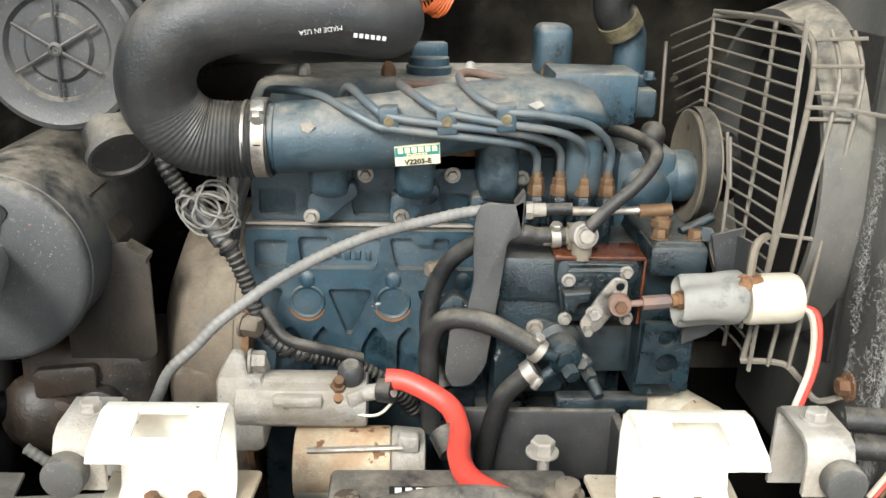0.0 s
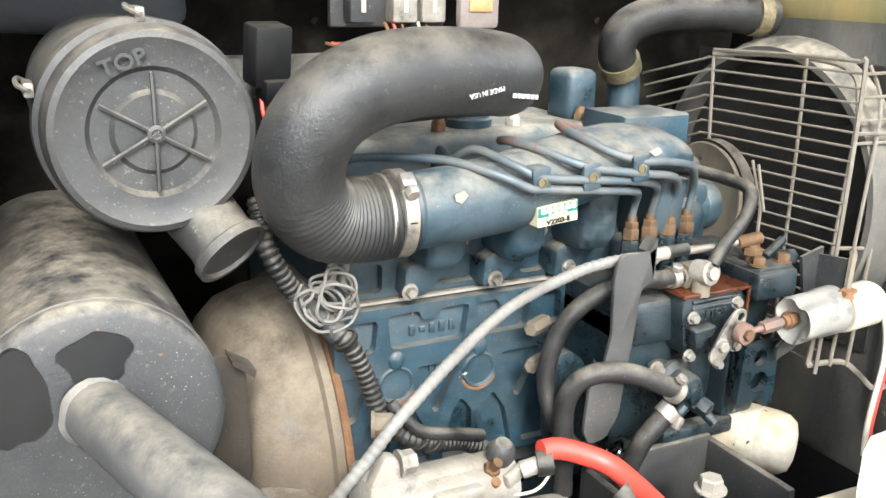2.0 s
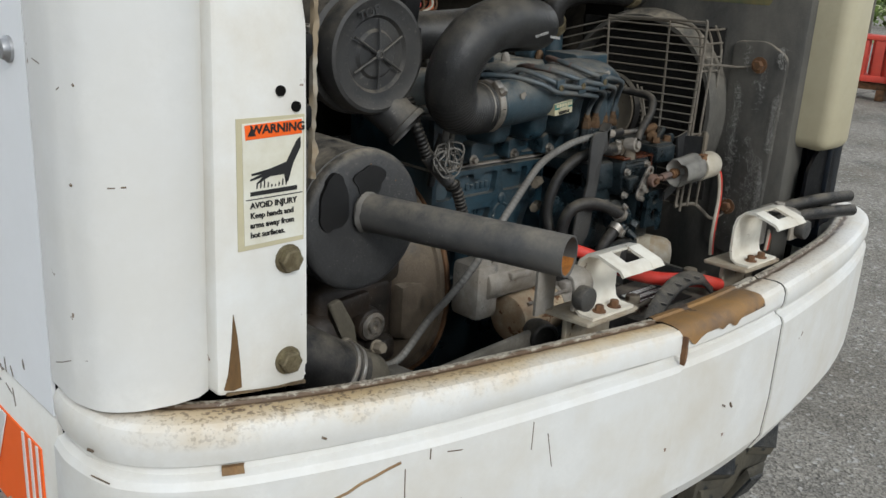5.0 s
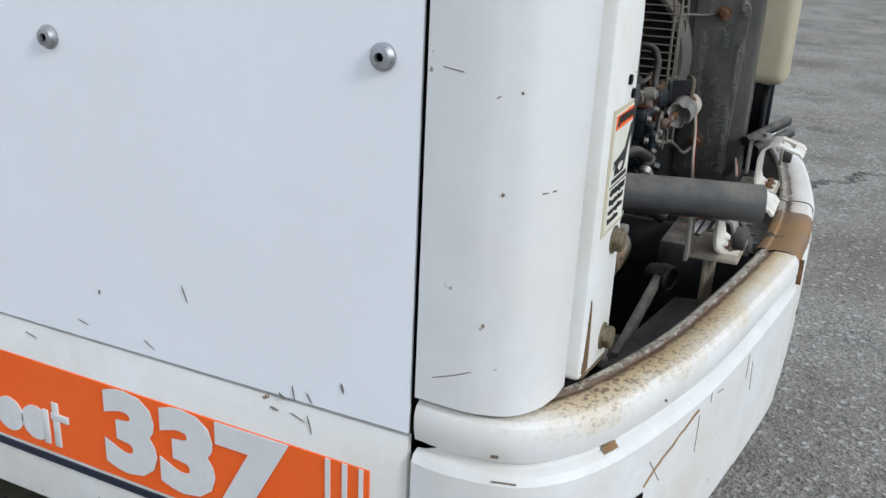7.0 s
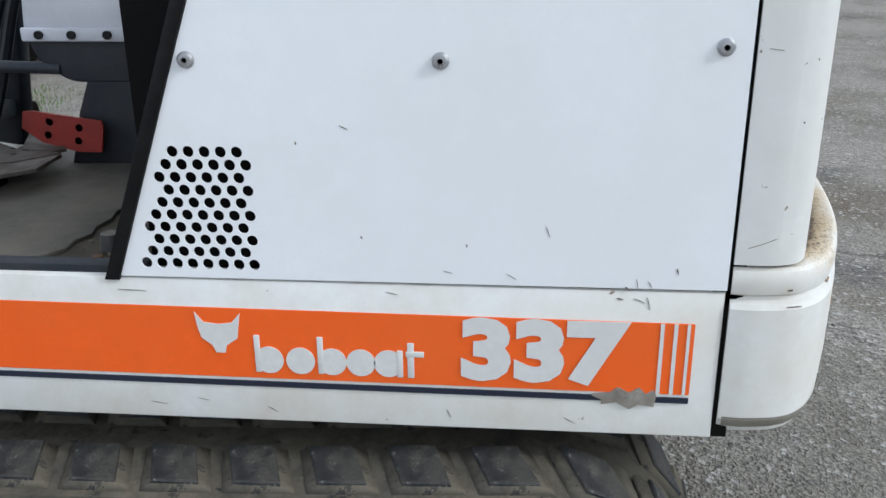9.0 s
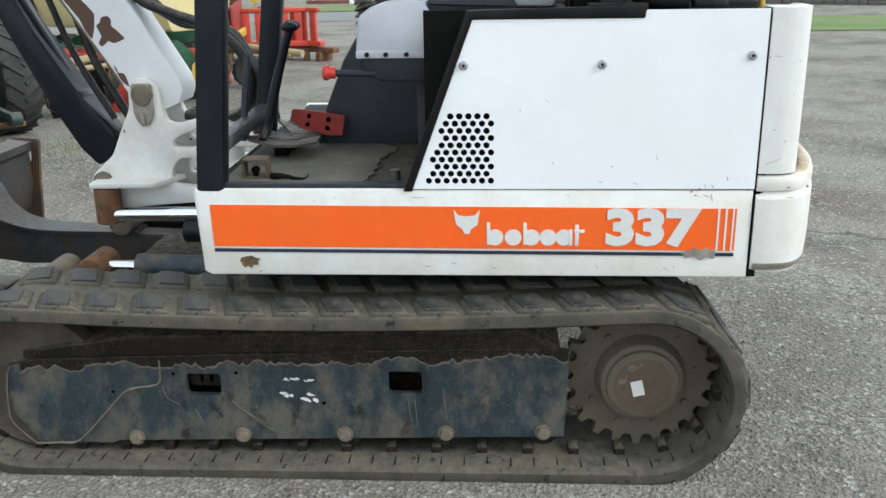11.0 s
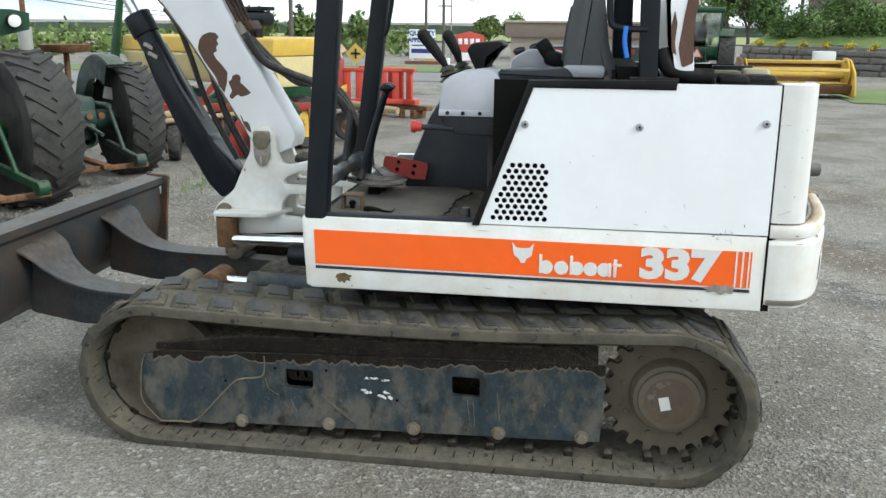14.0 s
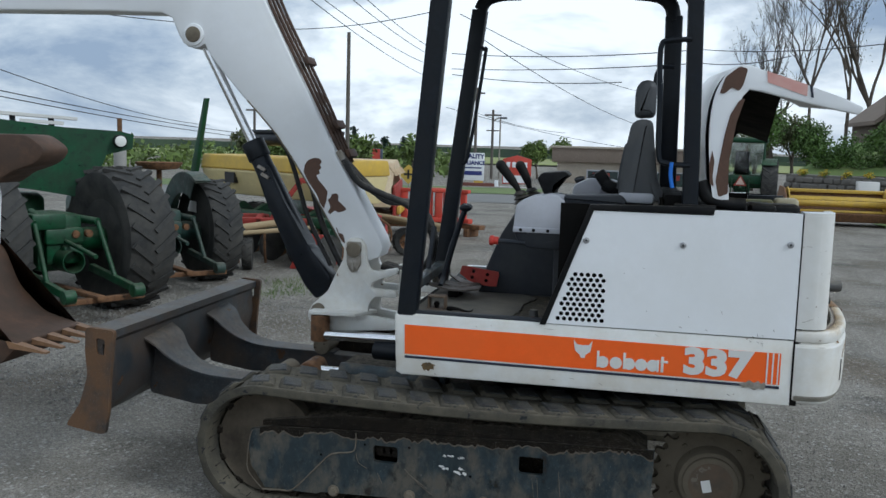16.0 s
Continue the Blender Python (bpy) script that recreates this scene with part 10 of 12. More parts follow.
solo("grass_tuft", tufts, grass_mat, "thin green weeds growing in the gravel", "weeds", kind="stuff")


# ---- farm machines ----
def wheel(name, c, axle, R, wide, rim_mat, parent, lugs=22, rim=0.55):
    """An agricultural wheel: ribbed tyre and dished rim; c: centre, axle: +1 or -1 outward along local x."""
    s = axle
    prof = [(R * rim, -wide * 0.40), (R * 0.78, -wide * 0.52), (R * 0.92, -wide * 0.50), (R * 0.97, -wide * 0.36), (R * 0.975, 0), (R * 0.97, wide * 0.36), (R * 0.92, wide * 0.50), (R * 0.78, wide * 0.52), (R * rim, wide * 0.40)]
    g = Geo().lathe(c, (s, 0, 0), prof + [prof[0]], 44)
    wh = part(name, g, tyre, parent, "ribbed tractor tyre")
    bar_g = Geo().put([(x, y, z) for x in (-wide * 0.30, wide * 0.30) for y in (-R * 0.036, R * 0.036) for z in (-R * 0.03, R * 0.022)], [(0, 1, 3, 2), (4, 6, 7, 5), (0, 4, 5, 1), (2, 3, 7, 6), (1, 5, 7, 3), (0, 2, 6, 4)]).mesh("tread_bar", tyre)
    for k in range(lugs):
        for side in (-1, 1):
            w = 2 * math.pi * (k + (0.5 if side > 0 else 0)) / lugs
            m = Matrix.Translation(c) @ Matrix.Rotation(w, 4, "X") @ Matrix.Translation((side * wide * 0.24, 0, R * 0.975)) @ Matrix.Rotation(side * radians(38), 4, "Z")
            part("tread_bar", bar_g, tyre, wh).matrix_basis = m
    part("rim", Geo().lathe(c, (s, 0, 0), [(0, wide * 0.10), (R * 0.16, wide * 0.10), (R * 0.20, wide * 0.02), (R * 0.40, -wide * 0.05), (R * rim * 0.93, wide * 0.20), (R * rim * 1.02, wide * 0.42), (R * rim * 1.02, wide * 0.38), (R * rim * 0.9, wide * 0.1), (R * rim * 0.9, -wide * 0.38), (R * rim * 1.02, -wide * 0.40), (R * 0.4, -wide * 0.12), (0, -wide * 0.1)], 32), rim_mat, wh, "steel wheel rim")
    part("hub", Geo().cyl(Vector(c) + Vector((s * wide * 0.05, 0, 0)), Vector(c) + Vector((s * wide * 0.3, 0, 0)), R * 0.1, n=16, bev=0.01), rim_mat, wh)
    return wh


def tractor(label, R, track, paint, rim_mat, seat_mat, cab=False, tyre_w=0.40, fenders=True):
    """A farm tractor at the origin, heading along +y, rear axle over the origin."""
    t = thing("tractor", (0, 0, 0), label, "tractor", "parked farm machines")
    h = track / 2
    for s in (-1, 1):
        wheel("rear_wheel", (s * h, 0, R), s, R, tyre_w, rim_mat, t)
        wheel("front_wheel", (s * h * 0.85, 2.1, R * 0.48), s, R * 0.48, tyre_w * 0.55, rim_mat, t, 18, 0.5)
        if fenders:
            part("fender", Geo().lathe((s * (h - tyre_w * 0.1), 0, R), (s, 0, 0), [(R * 1.05, -tyre_w * 0.5), (R * 1.09, -tyre_w * 0.45), (R * 1.09, tyre_w * 0.5), (R * 1.07, tyre_w * 0.5), (R * 1.06, -tyre_w * 0.4)], 20, radians(-20), radians(150)).prism(rounded([(-R * 0.75, R * 1.0), (-R * 0.55, R * 1.55), (R * 0.5, R * 1.6), (R * 0.8, R * 0.9), (R * 0.3, R * 0.75)], 0.06), "yz", s * (h - tyre_w * 0.62), s * (h - tyre_w * 0.58), 0.008), paint, t, "sheet-metal wheel fender")
            part("fender_lamp", Geo().cyl((s * (h - tyre_w * 0.25), -R * 0.60, R * 1.42), (s * (h - tyre_w * 0.25), -R * 0.70, R * 1.42), 0.075, n=18, bev=0.01), black_plastic, t)
            part("lamp_lens", Geo().cyl((s * (h - tyre_w * 0.25), -R * 0.70, R * 1.42), (s * (h - tyre_w * 0.25), -R * 0.715, R * 1.42), 0.06, n=18), lamp_glass, t, "clear round lamp lens")
    part("axle_housing", Geo().cyl((-h + 0.1, 0, R), (h - 0.1, 0, R), 0.11, n=16, bev=0.01).box((0, 0.1, R), (0.42, 0.55, 0.5), bev=0.05).box((0, -0.18, R * 0.95), (0.3, 0.1, 0.3), bev=0.03), paint, t, "painted rear axle housing")
    part("hood", Geo().prism(rounded([(0.75, R * 0.75), (0.75, R * 1.52), (0.85, R * 1.58), (2.35, R * 1.5), (2.45, R * 1.35), (2.42, R * 0.7)], 0.06), "yz", -0.3, 0.3, 0.05, seg=3), paint, t, "long engine hood")
    part("engine_frame", Geo().box((0, 1.4, R * 0.72), (0.42, 1.8, 0.4), bev=0.04), dark_void, t)
    part("stack", Geo().cyl((0.1, 1.5, R * 1.5), (0.1, 1.5, R * 1.5 + 0.62), 0.075, n=16, bev=0.01), surface("grey_muffler", (0.30, 0.29, 0.27), 0.7, vary=0.15, bump=0.1), t, "grey vertical muffler")
    part("stack_pipe", Geo().cyl((0.1, 1.5, R * 1.5 + 0.62), (0.1, 1.5, R * 1.5 + 0.95), 0.03, n=12), rusty, t)
    for s in (-1, 1):
        part("lift_arm", Geo().prism([(-0.95, R * 0.42), (-0.95, R * 0.52), (-0.15, R * 0.68), (-0.1, R * 0.58)], "yz", s * 0.30 - 0.025, s * 0.30 + 0.025, 0.008).cyl((s * 0.30 - 0.05, -0.93, R * 0.47), (s * 0.30 + 0.05, -0.93, R * 0.47), 0.06, n=16, bev=0.01), paint, t, "hitch lift arm")
        part("lift_link", Geo().cyl((s * 0.28, -0.30, R * 1.28), (s * 0.30, -0.55, R * 0.58), 0.022, n=10).cyl((s * 0.28, -0.30, R * 1.28), (s * 0.22, -0.02, R * 1.30), 0.035, n=10), paint, t, "hitch lift link")
        part("hydraulic_port", Geo().cyl((s * 0.06 + 0.15, -0.24, R * 1.12), (s * 0.06 + 0.15, -0.29, R * 1.12), 0.035, n=14, bev=0.006), rusty, t)
    part("drawbar", Geo().box((0, -0.45, R * 0.40), (0.08, 0.9, 0.04), bev=0.008).box((0, -0.80, R * 0.36), (0.85, 0.07, 0.045), bev=0.008), rusty, t, "rusty drawbar")
    part("pto_guard", Geo().pipe((0, -0.18, R * 0.78), (0, -0.42, R * 0.78), 0.10, 0.008, 20), paint, t)
    part("top_link", Geo().cyl((0, -0.2, R * 1.05), (0.03, -0.75, R * 0.9), 0.02, n=10).box((0, -0.22, R * 1.1), (0.34, 0.1, 0.14), bev=0.02), paint, t)
    part("rear_valve", Geo().box((-0.14, -0.2, R * 1.3), (0.3, 0.16, 0.14), bev=0.02).cyl((-0.22, -0.26, R * 1.36), (-0.22, -0.1, R * 1.42), 0.03, n=12), paint, t)
    part("gear_cover", Geo().box((0.05, -0.28, R * 0.86), (0.18, 0.10, 0.16), bev=0.03), paint, t)
    if seat_mat and not cab:
        part("tractor_seat", Geo().skin([[(0.25 * math.cos(w) * r, -0.05 + 0.22 * math.sin(w) * r, R * 2.18 + z) for w in [2 * math.pi * k / 24 for k in range(24)]] for r, z in ((0.2, 0.0), (0.8, 0.015), (1.0, 0.07), (1.02, 0.085), (0.97, 0.08), (0.75, 0.035), (0.2, 0.02))]).cyl((0, -0.05, R * 1.28), (0, -0.05, R * 2.18), 0.03, n=10), seat_mat, t, "rusty pan seat")
        part("steering_wheel", Geo().tube([(0.2 * math.cos(w), 0.55 + 0.19 * math.sin(w) * 0.9, R * 1.72 + 0.06 * math.sin(w)) for w in [2 * math.pi * k / 20 for k in range(20)]], 0.014, 8, 2, True).cyl((0, 0.72, R * 1.4), (0, 0.55, R * 1.72), 0.02, n=10), black_plastic, t, "black steering wheel")
    elif cab:
        c = Geo()
        for s in (-1, 1):
            c.box((s * 0.72, -0.25, R * 1.05 + 0.75), (0.06, 0.08, 1.35), bev=0.015).box((s * 0.72, 1.05, R * 1.05 + 0.75), (0.06, 0.08, 1.35), bev=0.015)
        c.box((0, 0.4, R * 1.05 + 0.15), (1.5, 1.4, 0.32), bev=0.05)
        part("cab_frame", c, paint, t, "green cab frame")
        part("cab_roof", Geo().box((0, 0.4, R * 1.05 + 1.50), (1.66, 1.65, 0.17), bev=0.06, seg=3), paint, t, "green cab roof")
        for k, y in ((0, -0.27), (1, 1.07)):
            g = part("cab_window", Geo().box((0, y, R * 1.05 + 0.85), (1.36, 0.012, 1.08)), pane_glass, t, "tinted cab window")
            g.visible_shadow = False
        part("cab_seat", Geo().box((0, 0.3, R * 1.05 + 0.75), (0.5, 0.16, 0.75), bev=0.06).box((0, 0.55, R * 1.05 + 0.42), (0.5, 0.5, 0.15), bev=0.05), black_plastic, t)
        part("slow_sign", Geo().prism([(-0.22, R * 0.98), (0.22, R * 0.98), (0.0, R * 0.98 + 0.38)], "xz", -0.46, -0.45), red_paint, t, "red-edged slow vehicle triangle")
        part("sign_face", Geo().prism([(-0.15, R * 0.98 + 0.04), (0.15, R * 0.98 + 0.04), (0.0, R * 0.98 + 0.30)], "xz", -0.465, -0.455), surface("faded_sign_face", (0.62, 0.48, 0.40), 0.6, vary=0.1, bump=0.02), t)
        part("cab_mirror", Geo().box((-0.98, 0.9, R * 1.05 + 1.1), (0.12, 0.04, 0.28), bev=0.02).cyl((-0.75, 0.95, R * 1.05 + 1.2), (-0.98, 0.9, R * 1.05 + 1.1), 0.015, n=8), black_plastic, t)
    return t


def place(ob, x, y, az, dz=0.0):
    ob.matrix_basis = Matrix.Translation((x, y, gz(x, y) + dz)) @ Matrix.Rotation(radians(az - 90), 4, "Z")


t1 = tractor("green farm tractor with worn rear tyres and hitch", 0.66, 1.30, green_paint, green_paint, None, tyre_w=0.44, fenders=False)
place(t1, 2.62, 6.46, 60)


def facing_plate(pts, depth):
    """A slab from points placed to fit the camera's view, going away along that view."""
    away = Vector((0.80, 0.60, 0.0)) * depth
    return Geo().skin([[Vector(p) for p in pts], [Vector(p) + away for p in pts]])


part("fender_panel", facing_plate([(2.70, 7.28, 1.80), (3.15, 6.69, 1.72), (3.42, 6.26, 1.695), (3.49, 6.16, 1.665), (3.48, 6.17, 1.53), (3.36, 6.37, 1.47), (3.31, 6.45, 1.25), (3.29, 6.47, 1.04), (2.95, 6.93, 1.14), (2.70, 7.28, 1.18)], 0.34), green_paint, t1, "deep flat-sided green fender")
part("fender_lamp", Geo().cyl((3.36, 6.22, 1.60), (3.44, 6.29, 1.60), 0.062, n=20, bev=0.008), black_plastic, t1, "black round lamp shell")
part("lamp_lens", Geo().cyl((3.345, 6.208, 1.60), (3.365, 6.225, 1.60), 0.052, n=20, bev=0.006), lamp_glass, t1, "clear round lamp lens")
part("sun_canopy", facing_plate([(3.75, 7.88, 1.875), (4.22, 7.25, 1.83), (4.22, 7.25, 1.80), (3.75, 7.88, 1.84)], 0.5), silver_decal, t1, "weathered white sun canopy")
part("sun_canopy", facing_plate([(3.88, 7.70, 1.80), (4.14, 7.36, 1.78), (4.14, 7.36, 1.745), (3.88, 7.70, 1.765)], 0.4), silver_decal, t1, "weathered white sun canopy")
part("canopy_stay", Geo().cyl((4.10, 7.45, 1.2), (4.12, 7.50, 1.82), 0.03, n=10), black_paint, t1)
part("canopy_stay", Geo().cyl((3.90, 7.75, 1.2), (3.90, 7.80, 1.84), 0.03, n=10), black_paint, t1)
rust_rim = surface("rusty_orange_rim", (0.34, 0.14, 0.035), 0.8, vary=0.3, grain=30, bump=0.2, dirt=(0.16, 0.08, 0.04), dirt_amount=0.4, dirt_scale=8)
t2 = tractor("old teal-green tractor with pan seat and orange rims", 0.57, 1.18, teal_paint, rust_rim, rusty, tyre_w=0.34, fenders=False)
place(t2, 4.51, 6.49, 50)
for s_ in (-1, 1):
    c_ = t2.matrix_basis @ Vector((s_ * 0.42, 0.0, 0.57))
    out_ = (t2.matrix_basis.to_3x3() @ Vector((s_, 0, 0))).normalized()
    part("fender", Geo().lathe(c_, out_, [(0.63, -0.14), (0.655, -0.13), (0.655, 0.05), (0.64, 0.05), (0.625, -0.12)], 24, radians(-10), radians(130)).lathe(c_, out_, [(0.42, -0.14), (0.64, -0.14), (0.64, -0.13), (0.42, -0.13)], 24, radians(-10), radians(130)), teal_paint, t2, "rounded teal fender")
part("work_light", Geo().lathe((4.92, 6.46, 1.18), (-0.75, -0.65, 0), [(0.02, -0.07), (0.05, -0.03), (0.055, 0.0), (0.0, 0.004)], 18), dark_grey, t2, "small round work light")
part("number_plate", Geo().box((4.86, 6.24, 0.88), (0.13, 0.01, 0.12), (0, 14, -40), 0.004), silver_decal, t2, "pale plate with plain bars")
t3 = tractor("green cab tractor with slow-vehicle triangle", 0.86, 1.9, green_paint, yellow_paint, rusty, True, 0.5)
place(t3, 22.3, -1.45, -8)
t3.matrix_basis = t3.matrix_basis @ Matrix.Diagonal((0.81, 0.81, 0.81, 1))


def planter():
    t = thing("seed_planter", (0, 0, 0), "yellow and cream seed planter on a green frame", "planter", "parked farm machines")
    part("hopper", Geo().prism(rounded([(-0.30, 0.80), (-0.44, 1.16), (0.44, 1.16), (0.30, 0.80)], 0.04), "yz", -1.5, 1.5, 0.02), pale_yellow, t, "faded cream hopper")
    part("hopper_top", Geo().prism(rounded([(-0.44, 1.16), (-0.40, 1.36), (0.40, 1.36), (0.44, 1.16)], 0.03), "yz", -1.52, 1.52, 0.015), yellow_paint, t, "yellow hopper top")
    part("hopper_emblem", Geo().prism(rounded([(-0.92, 0.97), (-0.92, 1.12), (-0.70, 1.12), (-0.70, 0.97)], 0.01), "xz", -0.445, -0.36), ink, t, "small dark square emblem")
    part("tool_bar", Geo().box((0, -0.45, 0.55), (3.4, 0.14, 0.14), bev=0.02), green_paint, t, "green tool bar")
    for k in range(6):
        x = -1.4 + 0.56 * k
        part("row_unit", Geo().prism(rounded([(-0.75, 0.2), (-0.45, 0.6), (-0.2, 0.72), (0.1, 0.5), (-0.2, 0.3)], 0.05), "yz", x - 0.05, x + 0.05, 0.01), green_paint, t, "green row unit")
        part("gauge_wheel", Geo().lathe((x + 0.07, -0.6, 0.22), (1, 0, 0), [(0.04, 0), (0.12, 0.01), (0.2, 0.0), (0.22, 0.03), (0.2, 0.06), (0.04, 0.06)], 20), tyre, t, "small rubber gauge wheel")
        part("disc", Geo().lathe((x - 0.08, -0.35, 0.22), (1, 0.1, 0), [(0, 0), (0.2, 0.02), (0.2, 0.024), (0, 0.01)], 24), rusty, t)
    part("roller_rack", Geo().cyl((-0.6, -0.1, 1.60), (1.1, -0.1, 1.58), 0.09, n=16, bev=0.01).box((0.2, -0.1, 1.70), (1.9, 0.12, 0.05), bev=0.01).box((-0.5, -0.1, 1.46), (0.05, 0.1, 0.25)).box((0.9, -0.1, 1.46), (0.05, 0.1, 0.25)), black_paint, t, "black rack above the hopper")
    part("marker_arm", Geo().prism([(-1.75, 0.7), (-1.60, 0.7), (-1.22, 2.15), (-1.28, 2.15)], "xz", -0.55, -0.48, 0.01), green_paint, t, "raised green marker arm")
    for s in (-1, 1):
        wheel("transport_wheel", (s * 1.2, 0.3, 0.33), s, 0.33, 0.2, yellow_paint, t, 16)
    return t


pl = planter()
place(pl, 7.45, 6.12, 330.6)


def red_plow():
    t = thing("field_tiller", (0, 0, 0), "faded red field tiller with springs and small wheel", "tiller", "parked farm machines")
    part("main_frame", Geo().box((0, 0, 0.55), (1.9, 0.10, 0.10), bev=0.015).box((0, 0.6, 0.55), (1.9, 0.10, 0.10), bev=0.015).box((-0.6, 0.3, 0.56), (0.09, 0.7, 0.09), bev=0.015).box((0.5, 0.3, 0.56), (0.09, 0.7, 0.09), bev=0.015), red_paint, t, "faded red frame")
    part("a_frame", Geo().prism([(-0.5, 0.55), (-0.42, 0.55), (-0.05, 1.05), (0.08, 1.05), (0.42, 0.55), (0.5, 0.55), (0.10, 1.12), (-0.08, 1.12)], "xz", -0.03, 0.05, 0.006), red_paint, t, "red hitch frame")
    part("draw_tongue", Geo().cyl((-0.3, -0.1, 0.55), (-1.5, -0.9, 0.45), 0.045, n=12).cyl((0.2, -0.1, 0.5), (-1.4, -0.8, 0.42), 0.03, n=10), surface("tan_pipe", (0.36, 0.27, 0.15), 0.8, vary=0.2, bump=0.1), t, "tan pipe tongue")
    for k in range(6):
        x = -0.85 + 0.34 * k
        part("spring_tine", Geo().tube([(x, 0.0, 0.55), (x, -0.18, 0.45), (x, -0.22, 0.25), (x, -0.05, 0.08), (x, 0.03, 0.02)], 0.016, 8), rusty, t, "rusty spring tine")
    wheel("caster_wheel", (-0.7, -0.5, 0.20), -1, 0.20, 0.12, rusty, t, 14)
    part("green_guard", Geo().prism(rounded([(0.1, 0.25), (0.1, 0.75), (0.9, 0.8), (1.0, 0.3)], 0.06), "xz", 0.75, 0.78, 0.008), green_paint, t, "green sheet guard")
    part("red_shoe", Geo().prism(rounded([(-0.2, 0.0), (0.0, 0.45), (0.35, 0.42), (0.4, 0.05)], 0.04), "xz", -0.45, -0.40, 0.006), red_paint, t, "bright red guard plate")
    return t


tl = red_plow()
place(tl, 6.55, 5.55, 20)
copy_thing(tl, Matrix.Translation((8.3, 5.4, GZ)) @ Matrix.Rotation(radians(35), 4, "Z"))


def old_baler():
    t = thing("hay_baler", (0, 0, 0), "old hay machine with arched tan shell and red panels", "baler", "parked farm machines")
    arch = [(-1.05, 0.55)] + [(1.05 * math.cos(w), 0.62 + 0.68 * math.sin(w)) for w in [math.pi * (1 - k / 18) for k in range(19)]] + [(1.05, 0.55)]
    inner_a = [(0.86 * math.cos(w), 0.60 + 0.52 * math.sin(w)) for w in [math.pi * k / 18 for k in range(19)]]
    part("arch_shell", Geo().prism(arch + inner_a, "xz", -0.55, 0.65, 0.01), tan_panel, t, "faded tan arched shell")
    part("pickup_drum", Geo().cyl((-0.8, 0.05, 0.72), (0.8, 0.05, 0.72), 0.34, n=20), dark_void, t, "dark pickup drum")
    for k in range(16):
        w = 2 * math.pi * k / 16
        part("pickup_tine", Geo().tube([(-0.9 + 0.12 * k, -0.2, 1.15), (-0.9 + 0.12 * k, -0.45, 1.22), (-0.9 + 0.12 * k, -0.62, 1.05)], 0.010, 6), tan_panel, t, "thin tine")
    part("side_panel", Geo().prism(rounded([(-1.0, 0.35), (-1.0, 0.9), (0.4, 0.95), (0.55, 0.35)], 0.05), "xz", -0.62, -0.58, 0.008), red_paint, t, "rusty red side panel")
    part("chassis", Geo().box((0, 0, 0.38), (2.0, 1.1, 0.1), bev=0.02), rusty, t, "rusty chassis")
    part("yellow_beam", Geo().box((-0.2, -0.66, 0.48), (1.2, 0.06, 0.12), bev=0.01), yellow_paint, t)
    for s in (-1, 1):
        wheel("wheel", (s * 0.9, 0.45, 0.34), s, 0.34, 0.2, rusty, t, 16)
    return t


bl = old_baler()
place(bl, 10.6, 6.0, 100)
solo_mat = surface("bright_red_paint", (0.58, 0.05, 0.03), 0.5, vary=0.15, grain=20, bump=0.05, dirt=(0.3, 0.1, 0.06), dirt_amount=0.2)


def red_attachment(x, y, az):
    t = thing("loader_attachment", (0, 0, 0), "red slatted loader attachment on rusty skids", "attachment", "parked farm machines")
    for k in range(6):
        part("slat", Geo().box((-0.5 + 0.2 * k, 0, 0.52), (0.12, 0.05, 0.5), bev=0.01), solo_mat, t)
    part("top_bar", Geo().box((0, 0, 0.78), (1.25, 0.08, 0.06), bev=0.01), solo_mat, t)
    part("base_bar", Geo().box((0, -0.02, 0.27), (1.3, 0.12, 0.08), bev=0.01), solo_mat, t)
    part("skid", Geo().box((0, -0.1, 0.17), (1.7, 0.16, 0.08), bev=0.01).box((-0.6, -0.1, 0.07), (0.1, 0.3, 0.14), bev=0.01).box((0.6, -0.1, 0.07), (0.1, 0.3, 0.14), bev=0.01), rusty, t, "rusty skid")
    place(t, x, y, az)


red_attachment(10.9, 5.05, 190)
red_attachment(11.2, 4.75, 150)


